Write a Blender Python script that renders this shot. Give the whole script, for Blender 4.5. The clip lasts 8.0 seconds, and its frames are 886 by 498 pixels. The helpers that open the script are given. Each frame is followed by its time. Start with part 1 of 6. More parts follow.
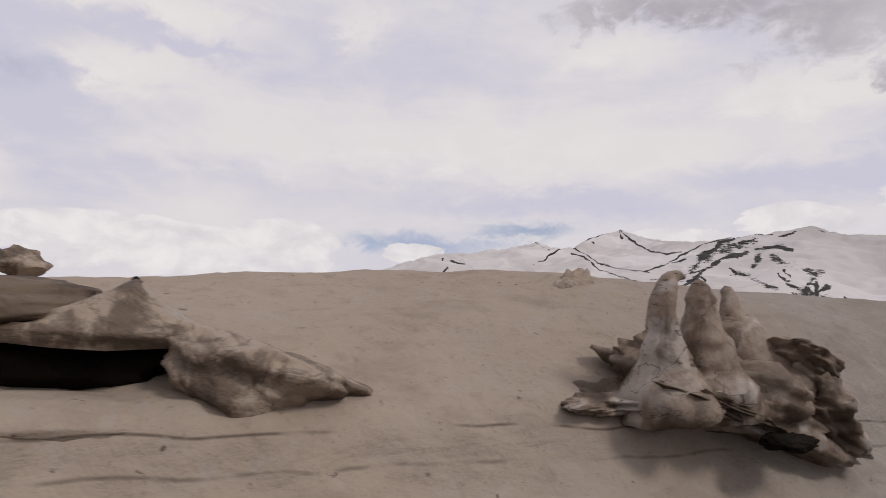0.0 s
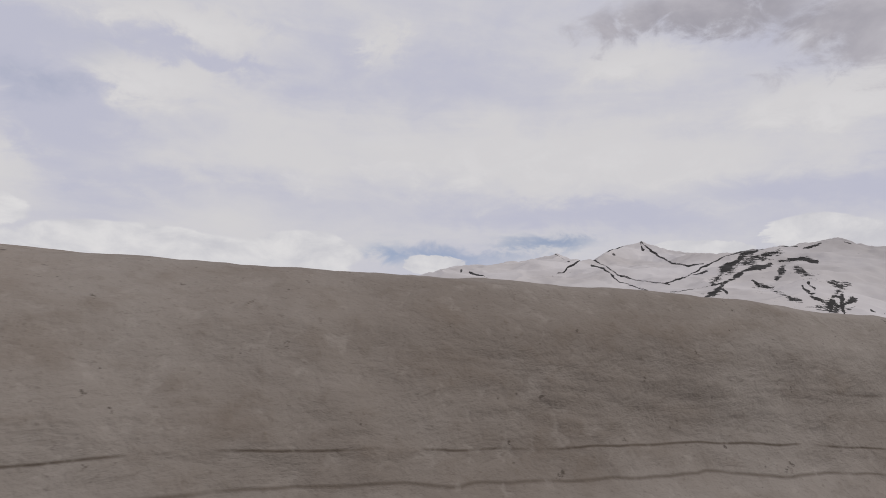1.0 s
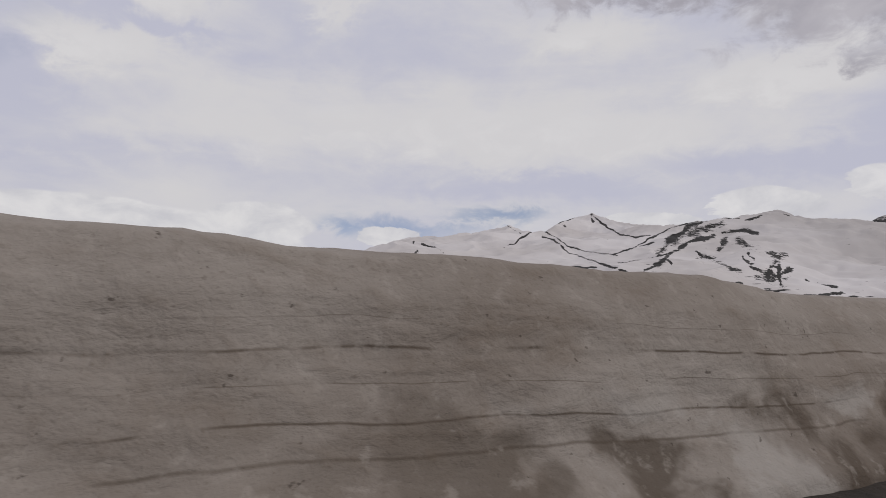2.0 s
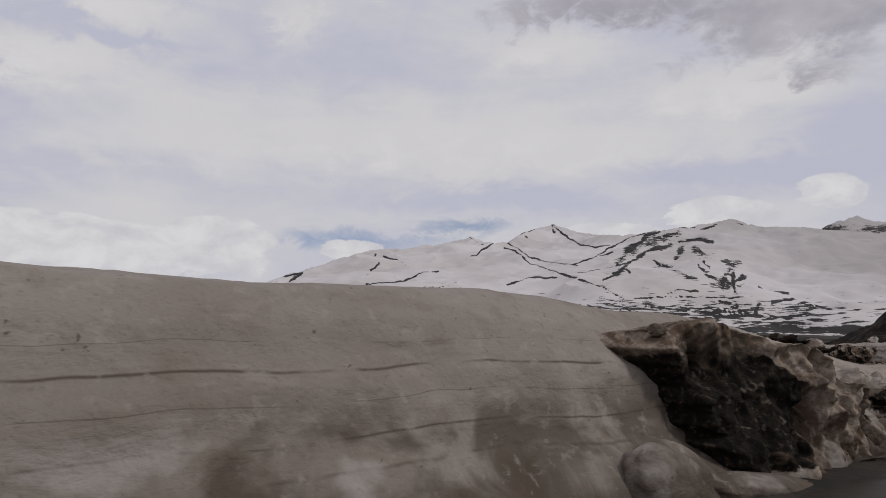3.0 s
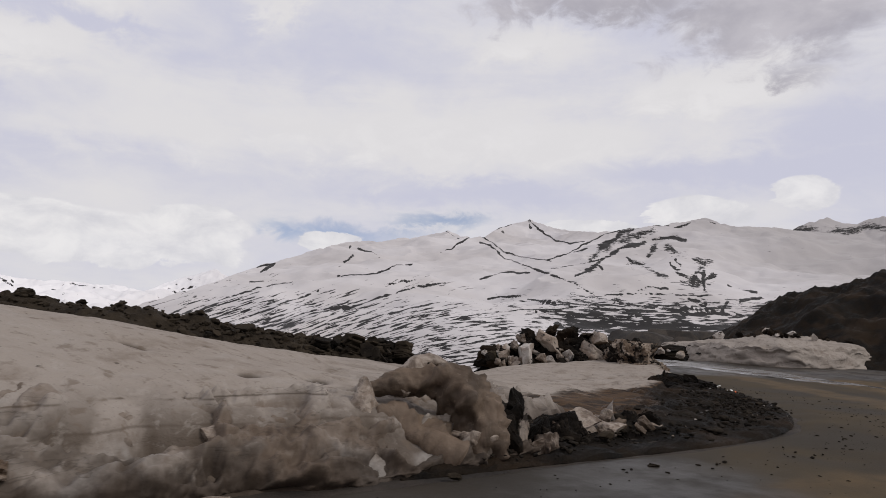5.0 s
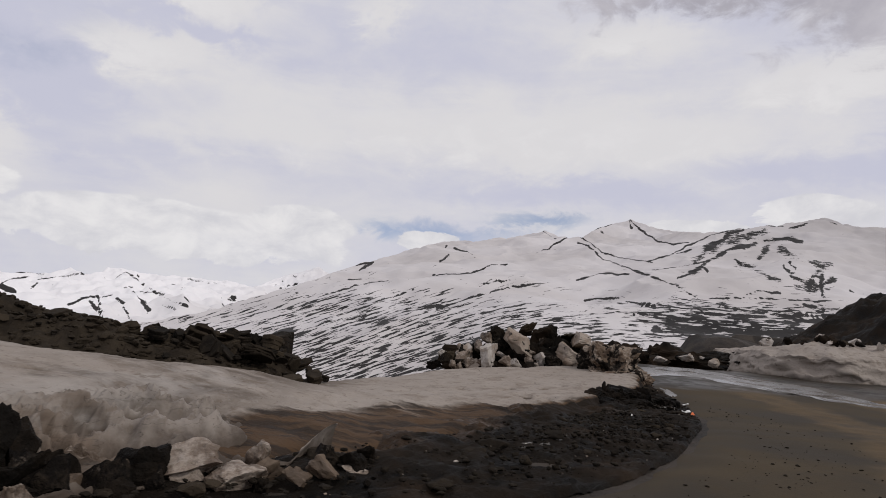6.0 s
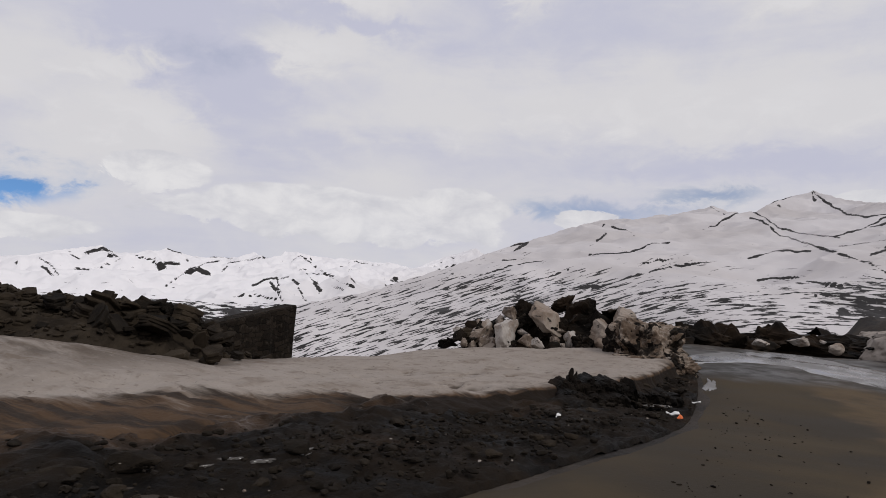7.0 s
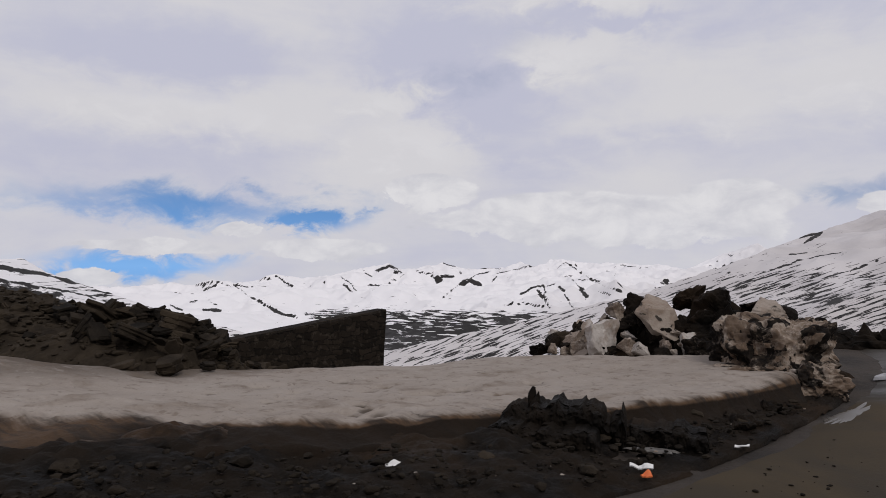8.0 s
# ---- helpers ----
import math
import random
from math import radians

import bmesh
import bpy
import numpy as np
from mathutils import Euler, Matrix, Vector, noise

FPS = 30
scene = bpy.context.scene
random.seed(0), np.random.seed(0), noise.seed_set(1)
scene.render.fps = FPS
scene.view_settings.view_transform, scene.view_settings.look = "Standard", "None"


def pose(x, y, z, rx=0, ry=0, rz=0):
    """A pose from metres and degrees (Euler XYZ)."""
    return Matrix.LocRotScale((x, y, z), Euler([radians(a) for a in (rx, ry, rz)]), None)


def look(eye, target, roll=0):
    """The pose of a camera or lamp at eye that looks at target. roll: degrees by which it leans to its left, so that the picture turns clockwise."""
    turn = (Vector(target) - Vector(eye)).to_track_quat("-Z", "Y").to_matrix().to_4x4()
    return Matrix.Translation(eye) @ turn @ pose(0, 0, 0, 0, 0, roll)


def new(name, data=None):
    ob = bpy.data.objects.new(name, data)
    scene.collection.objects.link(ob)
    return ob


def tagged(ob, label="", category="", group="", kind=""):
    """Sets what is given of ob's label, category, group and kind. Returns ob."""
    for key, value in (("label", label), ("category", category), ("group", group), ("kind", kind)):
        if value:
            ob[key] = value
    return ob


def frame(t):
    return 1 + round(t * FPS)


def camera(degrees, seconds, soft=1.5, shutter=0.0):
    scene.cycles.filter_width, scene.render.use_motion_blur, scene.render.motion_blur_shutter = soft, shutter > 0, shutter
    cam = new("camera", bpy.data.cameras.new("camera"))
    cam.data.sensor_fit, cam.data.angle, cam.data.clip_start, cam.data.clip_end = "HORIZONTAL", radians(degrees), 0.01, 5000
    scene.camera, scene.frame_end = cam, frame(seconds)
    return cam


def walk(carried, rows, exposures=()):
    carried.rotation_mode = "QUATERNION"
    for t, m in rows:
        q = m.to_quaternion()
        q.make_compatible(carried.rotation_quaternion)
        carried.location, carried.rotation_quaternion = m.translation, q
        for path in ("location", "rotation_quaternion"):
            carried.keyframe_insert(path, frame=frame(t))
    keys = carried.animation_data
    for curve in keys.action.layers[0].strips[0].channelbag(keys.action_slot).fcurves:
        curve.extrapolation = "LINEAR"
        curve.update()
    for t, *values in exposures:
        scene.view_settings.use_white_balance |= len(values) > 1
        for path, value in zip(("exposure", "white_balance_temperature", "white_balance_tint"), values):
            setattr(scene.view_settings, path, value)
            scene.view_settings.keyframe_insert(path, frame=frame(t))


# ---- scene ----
# seconds, x, y, z, yaw, pitch, roll of the hand-held camera in the moving car
PATH = [
    (0, -0.000, 3.600, 1.443, -0.00, 5.74, -2.94),
    (0.2, 1.436, 4.249, 1.467, -2.02, 7.31, -5.51),
    (0.4, 2.905, 4.910, 1.500, -0.31, 8.56, -3.51),
    (0.5, 3.642, 5.250, 1.509, -0.93, 8.83, -3.76),
    (0.6, 4.334, 5.562, 1.513, -0.36, 8.07, -3.03),
    (0.8, 5.679, 6.170, 1.515, 1.84, 6.72, -2.51),
    (1, 6.978, 6.759, 1.510, 1.79, 6.66, -3.18),
    (1.2, 8.237, 7.333, 1.504, 2.52, 5.39, -1.92),
    (1.4, 9.465, 7.895, 1.496, -0.58, 5.09, -2.71),
    (1.5, 10.071, 8.172, 1.491, -0.79, 5.45, -2.38),
    (1.7, 11.269, 8.722, 1.479, -1.23, 4.38, -2.50),
    (2.8, 17.897, 11.777, 1.524, -4.60, 4.99, -2.02),
    (3, 19.161, 12.375, 1.556, -5.19, 5.59, -1.83),
    (3.2, 20.300, 12.933, 1.552, -6.03, 5.19, -2.34),
    (3.5, 22.016, 13.645, 1.552, -6.67, 5.79, -1.42),
    (3.8, 23.766, 14.422, 1.585, -8.26, 3.77, -4.16),
    (4, 24.756, 14.880, 1.581, -9.64, 4.64, -3.45),
    (4.2, 25.835, 15.306, 1.596, -11.12, 5.30, -2.95),
    (4.5, 27.484, 16.100, 1.578, -10.06, 4.82, -4.18),
    (5, 30.132, 17.377, 1.565, -7.13, 5.13, -2.74),
    (5.2, 31.129, 17.966, 1.569, -7.24, 5.54, -3.18),
    (6.3, 36.421, 21.401, 1.600, 5.58, 4.33, -4.39),
    (6.5, 37.143, 22.056, 1.555, 7.99, 4.43, -4.92),
    (7, 38.906, 23.858, 1.546, 14.78, 2.09, -3.64),
    (7.5, 40.513, 25.994, 1.486, 28.82, 2.01, -1.60),
    (8, 41.812, 28.233, 1.429, 37.54, 1.77, -0.64),
]
cam = camera(67.59, 8.0, soft=0.8, shutter=0.06)
EXPOSURES = [(0.0, 0.07, 6680, 12), (0.5, -0.04, 6600, 12), (1.0, -0.12, 6480, 10), (1.7, -0.13, 6480, 10), (3.0, -0.20, 6460, 10), (3.5, -0.18, 6470, 10), (4.5, 0.08, 6500, 10),
             (6.5, -0.02, 6460, 10), (8.0, -0.10, 6380, 11)]
walk(cam, [(t, pose(x, y, z, 90 + pitch, roll, yaw)) for t, x, y, z, yaw, pitch, roll in PATH], EXPOSURES)


# ---------------------------------------------------------------- node helpers
class Nodes:
    """Short-hand for building node trees."""

    def __init__(self, tree):
        self.tree = tree

    def add(self, kind, **values):
        node = self.tree.nodes.new(kind)
        for key, value in values.items():
            if key in node.bl_rna.properties:
                setattr(node, key, value)
        return node

    def link(self, a, b):
        self.tree.links.new(a, b)

    def put(self, socket, value):
        if hasattr(value, "links"):
            self.link(value, socket)
        else:
            socket.default_value = value

    def math(self, op, a, b=0.0, c=None, clamp=False):
        n = self.add("ShaderNodeMath", operation=op, use_clamp=clamp)
        self.put(n.inputs[0], a)
        self.put(n.inputs[1], b)
        if c is not None:
            self.put(n.inputs[2], c)
        return n.outputs[0]

    def ramp(self, x, lo, hi, a=0.0, b=1.0):
        n = self.add("ShaderNodeMapRange", interpolation_type="SMOOTHSTEP")
        for i, value in enumerate((x, lo, hi, a, b)):
            self.put(n.inputs[i], value)
        return n.outputs[0]

    def mix(self, f, a, b):
        n = self.add("ShaderNodeMix", data_type="RGBA")
        self.put(n.inputs[0], f)
        self.put(n.inputs[6], (*a, 1) if isinstance(a, tuple) else a)
        self.put(n.inputs[7], (*b, 1) if isinstance(b, tuple) else b)
        return n.outputs[2]

    def noise(self, vec, scale, detail=4.0, rough=0.55, warp=0.0):
        n = self.add("ShaderNodeTexNoise")
        self.put(n.inputs["Vector"], vec)
        n.inputs["Scale"].default_value = scale
        n.inputs["Detail"].default_value = detail
        n.inputs["Roughness"].default_value = rough
        n.inputs["Distortion"].default_value = warp
        return n.outputs[0]

    def stretch(self, vec, sx, sy, sz, rz=0.0, rx=0.0):
        n = self.add("ShaderNodeMapping")
        self.put(n.inputs["Vector"], vec)
        n.inputs["Scale"].default_value = (sx, sy, sz)
        n.inputs["Rotation"].default_value = (rx, 0, rz)
        return n.outputs[0]

    def split(self, vec):
        n = self.add("ShaderNodeSeparateXYZ")
        self.put(n.inputs[0], vec)
        return n.outputs

    def join(self, x, y, z):
        n = self.add("ShaderNodeCombineXYZ")
        for i, value in enumerate((x, y, z)):
            self.put(n.inputs[i], value)
        return n.outputs[0]

    def blob(self, az, el, a0, e0, sa, se):
        """A soft ellipse round a direction of the sky."""
        da = self.math("DIVIDE", self.math("SUBTRACT", az, a0), sa)
        de = self.math("DIVIDE", self.math("SUBTRACT", el, e0), se)
        q = self.math("ADD", self.math("MULTIPLY", da, da), self.math("MULTIPLY", de, de))
        return self.math("EXPONENT", self.math("MULTIPLY", q, -1.0))


# ---------------------------------------------------------------- sky and sun
SUN_EL, SUN_AZ = 45.0, 118.0          # degrees; azimuth clockwise from +y


def make_world():
    world = bpy.data.worlds.new("sky")
    scene.world = world
    world.use_nodes = True
    world.node_tree.nodes.clear()
    k = Nodes(world.node_tree)
    ray = k.add("ShaderNodeTexCoord").outputs["Generated"]
    x, y, z = k.split(ray)
    az = k.math("MULTIPLY", k.math("ARCTAN2", x, y), 57.2958)
    el = k.math("MULTIPLY", k.math("ARCSINE", z), 57.2958)
    sky = k.add("ShaderNodeTexSky", sky_type="NISHITA", sun_disc=False)
    sky.sun_elevation, sky.sun_rotation = radians(SUN_EL), radians(SUN_AZ)
    sky.altitude, sky.air_density, sky.dust_density, sky.ozone_density = 3500, 1.0, 0.2, 2.5
    clear = k.add("ShaderNodeBackground")
    rich = k.add("ShaderNodeHueSaturation")
    rich.inputs["Saturation"].default_value = 1.12
    rich.inputs["Hue"].default_value = 0.497
    k.link(k.join(x, y, k.math("ADD", k.math("ABSOLUTE", z), 0.16)), sky.inputs["Vector"])      # bluer than the dusty horizon
    k.link(sky.outputs[0], rich.inputs["Color"])
    k.link(rich.outputs[0], clear.inputs[0])
    clear.inputs[1].default_value = 0.125

    def field(sx, sy, seed, scale=1.0, detail=6, rough=0.55, warp=0.3):
        return k.noise(k.join(k.math("MULTIPLY", az, sx), k.math("MULTIPLY", el, sy), seed), scale, detail, rough, warp)

    def cloudlets(rows, a, e):
        total = None
        for a0, e0, sa, se, amount in rows:
            b = k.math("MULTIPLY", k.blob(a, e, a0, e0, sa, se), amount)
            total = b if total is None else k.math("MAXIMUM", total, b)
        return total

    big = field(0.042, 0.075, 0.0)
    fine = field(0.11, 0.19, 3.7, rough=0.6)
    curl = field(0.16, 0.27, 9.1, 1.6, 8, 0.62, 0.4)
    wisp = field(0.05, 0.22, 5.2, 1.0, 7, 0.6, 0.8)
    wob = k.math("MULTIPLY", k.math("SUBTRACT", curl, 0.5), 9.0)
    azw = k.math("ADD", az, k.math("MULTIPLY", wob, 1.3))
    elw = k.math("ADD", el, k.math("MULTIPLY", wob, 0.55))

    # high veil: lavender where it thins out, white where it thickens
    thin = cloudlets(((-33, 15, 5, 6, 0.95), (-4.5, 21.5, 10, 3.6, 0.62), (-28.5, 10, 9, 1.5, 0.6), (-36, 15.3, 5.5, 3.6, 1.0), (-39, 18, 5.6, 4.4, 1.0), (-28, 20.5, 5, 1.4, 0.8),
                      (-60, 16.6, 10, 2.2, 0.75), (28, 12.0, 13, 1.5, 0.95), (10, 10.0, 13, 1.3, 0.8), (-24, 20.2, 7, 0.8, 0.8), (-62, 9, 12, 2.0, 0.6), (38, 14.5, 5, 2.6, 0.7)), azw, elw)
    thick = cloudlets(((-25, 22.6, 8, 1.5, 1.0), (-27, 18, 7, 1.7, 0.9), (-9, 23, 1.6, 2.0, 0.75), (14.5, 22.3, 5, 1.5, 0.8), (29, 18, 8, 2.0, 1.0), (-40, 10.5, 6.4, 3.2, 0.9),
                       (-28, 17.4, 5, 1.0, 0.9), (-42.5, 14, 4, 1.4, 0.9), (8, 14.5, 24, 3.2, 0.8), (-58, 12.5, 14, 2.6, 0.7), (-14, 13, 8, 2.5, 0.5)), azw, elw)
    veil = k.math("ADD", k.math("MULTIPLY", big, 0.35), k.math("ADD", k.math("MULTIPLY", fine, 0.45), k.math("MULTIPLY", wisp, 0.40)))
    veil = k.math("ADD", veil, k.math("SUBTRACT", k.math("MULTIPLY", thick, 0.34), k.math("MULTIPLY", thin, 0.30)))
    col = k.mix(k.ramp(veil, 0.36, 0.80), (0.545, 0.550, 0.655), (0.690, 0.676, 0.690))
    col = k.mix(k.ramp(k.math("ADD", k.math("MULTIPLY", curl, 0.6), k.math("MULTIPLY", thick, 0.3)), 0.44, 0.70, 0.0, 0.55), col, (0.770, 0.755, 0.762))

    # dark bases overhead in the east, with lit edges below them
    dark = cloudlets(((20, 26.0, 10, 2.2, 1.0), (35, 24.2, 10, 4.4, 1.0), (36, 19.2, 3.4, 1.5, 0.55), (16, 26, 6, 1.3, 0.9), (30, 29, 16, 4, 1.0)), azw, elw)
    dark = k.ramp(k.math("ADD", dark, k.math("MULTIPLY", k.math("SUBTRACT", curl, 0.5), 1.1)), 0.24, 0.86)
    col = k.mix(k.math("MULTIPLY", dark, 0.92), col, k.mix(k.ramp(fine, 0.35, 0.65), (0.375, 0.360, 0.405), (0.50, 0.48, 0.52)))

    # heaped clouds along the horizon, crisp at their tops
    heap = cloudlets(((-27, 5.0, 10, 2.1, 1.0), (-14, 5.6, 5.6, 2.1, 1.0), (-2.8, 5.2, 3.6, 1.1, 1.0), (19.5, 7.5, 4.5, 0.8, 1.0), (28, 8.7, 5, 1.6, 1.0), (35.7, 10.1, 3, 1.6, 1.0),
                      (-54.6, 3.1, 1.9, 0.8, 1.0), (-61.5, 1.6, 6.8, 0.8, 0.9), (-65.6, -0.9, 2.4, 1.0, 0.9), (-24, 4.2, 19, 2.9, 0.85), (-38.8, 6.6, 5, 1.9, 1.0), (-48, 1.6, 8, 1.3, 0.8)),
                     k.math("ADD", az, k.math("MULTIPLY", wob, 0.5)), k.math("ADD", el, k.math("MULTIPLY", wob, 0.22)))
    tops = k.ramp(k.math("ADD", heap, k.math("MULTIPLY", k.math("SUBTRACT", curl, 0.5), 0.5)), 0.44, 0.53)
    puff = field(0.15, 0.26, 1.3, 1.6, 7, 0.60, 0.3)
    lobe = k.mix(k.ramp(k.math("ADD", puff, k.math("MULTIPLY", heap, -0.10)), 0.22, 0.66), (0.80, 0.785, 0.785), (0.60, 0.596, 0.635))
    col = k.mix(k.math("MULTIPLY", tops, 0.88), col, lobe)

    # openings to the clear sky
    gap = cloudlets(((-0.7, 6.2, 8.5, 1.3, 0.50), (6.5, 7.6, 6, 0.9, 0.42), (-7, 5.7, 3, 1.5, 0.42), (-59, 5.0, 13, 1.8, 0.72), (-49, 4.2, 4, 1.2, 1.0), (-62.8, 0.1, 7, 1.1, 1.0), (-36, 16, 5, 3, 0.26), (-33, 20, 5, 3, 0.24)), azw, elw)
    gap = k.ramp(k.math("ADD", gap, k.math("MULTIPLY", k.math("SUBTRACT", fine, 0.5), 0.7)), 0.12, 0.85)
    mask = k.math("SUBTRACT", 1.0, k.math("MULTIPLY", gap, k.math("SUBTRACT", 1.0, tops)))

    cloud = k.add("ShaderNodeBackground")
    k.link(col, cloud.inputs[0])
    cloud.inputs[1].default_value = 1.0
    both = k.add("ShaderNodeMixShader")
    k.link(mask, both.inputs[0])
    k.link(clear.outputs[0], both.inputs[1])
    k.link(cloud.outputs[0], both.inputs[2])
    out = k.add("ShaderNodeOutputWorld")
    k.link(both.outputs[0], out.inputs[0])


make_world()
sun = new("sun", bpy.data.lights.new("sun", "SUN"))
sun.data.energy, sun.data.angle, sun.data.color = 1.25, radians(12), (1.0, 0.965, 0.91)
sun.matrix_world = look((0, 0, 0), (-math.sin(radians(SUN_AZ)) * math.cos(radians(SUN_EL)),
                                    -math.cos(radians(SUN_AZ)) * math.cos(radians(SUN_EL)), -math.sin(radians(SUN_EL))))


# ---------------------------------------------------------------- materials
def material(name, build, rough=0.9, spec=0.3):
    mat = bpy.data.materials.new(name)
    mat.use_nodes = True
    k = Nodes(mat.node_tree)
    bsdf = mat.node_tree.nodes["Principled BSDF"]
    bsdf.inputs["Roughness"].default_value = rough
    bsdf.inputs["Specular IOR Level"].default_value = spec
    place = k.add("ShaderNodeNewGeometry").outputs["Position"]
    colour, height, strength, distance, *gloss = build(k, place)
    k.put(bsdf.inputs["Base Color"], colour)
    if gloss:
        k.put(bsdf.inputs["Roughness"], gloss[0])
    if height is not None:
        bump = k.add("ShaderNodeBump")
        bump.inputs["Strength"].default_value = strength
        bump.inputs["Distance"].default_value = distance
        k.link(height, bump.inputs["Height"])
        k.link(bump.outputs[0], bsdf.inputs["Normal"])
    return mat


def snow_nodes(k, p):
    """Old roadside snow, greyish brown with wind-blown dust and thin melt layers."""
    wide = k.noise(p, 0.35, 4, 0.55)
    mid = k.noise(k.stretch(p, 1.0, 1.0, 2.2), 1.6, 5, 0.6, 0.3)
    grain = k.noise(p, 24, 3, 0.6)
    c = k.mix(k.ramp(wide, 0.35, 0.65), (0.205, 0.174, 0.149), (0.262, 0.231, 0.204))
    c = k.mix(k.math("MULTIPLY", k.ramp(k.split(p)[0], 22.0, 27.0), 0.6), c, (0.300, 0.258, 0.220))
    pale = k.ramp(k.math("ADD", k.split(p)[0], k.math("MULTIPLY", wide, 6.0)), 8.5, 2.0)
    c = k.mix(k.math("MULTIPLY", pale, 0.75), c, (0.345, 0.275, 0.215))
    c = k.mix(k.math("MULTIPLY", k.ramp(mid, 0.50, 0.72), k.ramp(k.split(p)[0], 19.0, 24.0, 0.36, 0.60)), c, (0.150, 0.115, 0.088))
    c = k.mix(k.math("MULTIPLY", k.ramp(mid, 0.46, 0.30), 0.35), c, (0.31, 0.275, 0.245))
    x, y, z = k.split(p)
    level = k.math("ADD", z, k.math("MULTIPLY", k.math("SUBTRACT", k.noise(p, 0.5, 3, 0.5), 0.5), 0.26))
    later = k.ramp(x, 9.0, 13.0)
    upright = k.split(k.add("ShaderNodeNewGeometry").outputs["Normal"])[2]
    for h, w, amount in ((0.66, 0.016, 0.85), (1.12, 0.018, 0.95), (0.90, 0.007, 0.6), (0.45, 0.02, 0.6), (1.32, 0.006, 0.5)):
        band = k.ramp(k.math("ABSOLUTE", k.math("SUBTRACT", level, h)), 0.0, w, 1.0, 0.0)
        band = k.math("MULTIPLY", band, k.ramp(k.noise(p, 1.1, 3, 0.6), 0.40, 0.52))
        if h > 0.8:
            band = k.math("MULTIPLY", band, later)
        band = k.math("MULTIPLY", band, k.ramp(upright, 0.93, 0.80))
        c = k.mix(k.math("MULTIPLY", band, amount), c, (0.085, 0.065, 0.05))
    c = k.mix(k.math("MULTIPLY", k.ramp(grain, 0.60, 0.72), 0.35), c, (0.11, 0.085, 0.066))
    splash = k.math("ADD", z, k.math("MULTIPLY", k.math("SUBTRACT", k.noise(k.stretch(p, 1, 1, 0.5), 1.2, 5, 0.65, 0.5), 0.5), 1.5))
    splash = k.math("MULTIPLY", k.ramp(splash, 0.62, 0.10), k.math("MULTIPLY", k.ramp(x, 33.5, 32.0), k.ramp(x, 14.0, 20.0)))
    c = k.mix(k.math("MULTIPLY", splash, 0.8), c, (0.060, 0.043, 0.031))
    # footprints: the shade inside their dents is put into the snow colour
    c = k.mix(k.math("MULTIPLY", k.ramp(k.add("ShaderNodeAttribute", attribute_name="print").outputs["Fac"], 0.25, 0.6), 0.85), c, (0.050, 0.037, 0.028))
    low = k.math("MULTIPLY", k.ramp(k.math("ADD", z, k.math("MULTIPLY", k.ramp(x, 24.0, 30.0), 0.3)), 1.05, 0.60), k.math("MULTIPLY", k.ramp(x, 11.0, 15.0), k.ramp(x, 33.0, 31.0)))
    glaze = k.noise(k.stretch(p, 1.0, 1.0, 1.3), 0.9, 4, 0.55, 0.4)
    c = k.mix(k.math("MULTIPLY", low, k.ramp(glaze, 0.54, 0.64, 0.0, 0.6)), c, (0.33, 0.305, 0.28))
    c = k.mix(k.math("MULTIPLY", low, k.ramp(glaze, 0.52, 0.40, 0.0, 0.80)), c, (0.072, 0.054, 0.040))
    dents = k.noise(p, 5.5, 5, 0.62, 0.3)
    spots = k.noise(p, 9.0, 4, 0.6)
    c = k.mix(k.math("MULTIPLY", k.ramp(dents, 0.55, 0.68), k.ramp(x, 19.0, 24.0, 0.20, 0.60)), c, (0.125, 0.094, 0.070))
    c = k.mix(k.math("MULTIPLY", k.ramp(dents, 0.44, 0.32), 0.35), c, (0.33, 0.295, 0.262))
    c = k.mix(k.math("MULTIPLY", k.ramp(spots, 0.67, 0.72), 0.7), c, (0.050, 0.038, 0.030))
    melt = k.add("ShaderNodeAttribute", attribute_name="melt").outputs["Fac"]
    streak = k.noise(k.stretch(p, 0.8, 4.5, 1.0, -0.9), 1.0, 5, 0.65, 0.5)
    wet = k.math("ADD", k.math("MULTIPLY", k.math("SUBTRACT", streak, 0.5), 1.1), k.math("MULTIPLY", k.math("SUBTRACT", k.noise(p, 0.8, 4, 0.6), 0.5), 0.7))
    soak = k.ramp(k.math("ADD", melt, wet), 0.30, 0.88)
    c = k.mix(k.math("MULTIPLY", soak, 0.94), c, k.mix(k.ramp(streak, 0.42, 0.60), (0.066, 0.036, 0.017), (0.017, 0.010, 0.006)))
    # black foot below the overhanging lip: undercut shade put into the colour
    c = k.mix(k.math("MULTIPLY", k.ramp(k.math("ADD", melt, k.math("MULTIPLY", k.noise(p, 1.4, 4, 0.6), 0.3)), 1.13, 1.36), 0.95), c, (0.010, 0.0065, 0.004))
    h = k.math("ADD", k.math("ADD", k.math("MULTIPLY", mid, 0.7), k.math("MULTIPLY", grain, 0.12)), k.math("MULTIPLY", dents, 0.45))
    return c, h, 0.8, 0.08


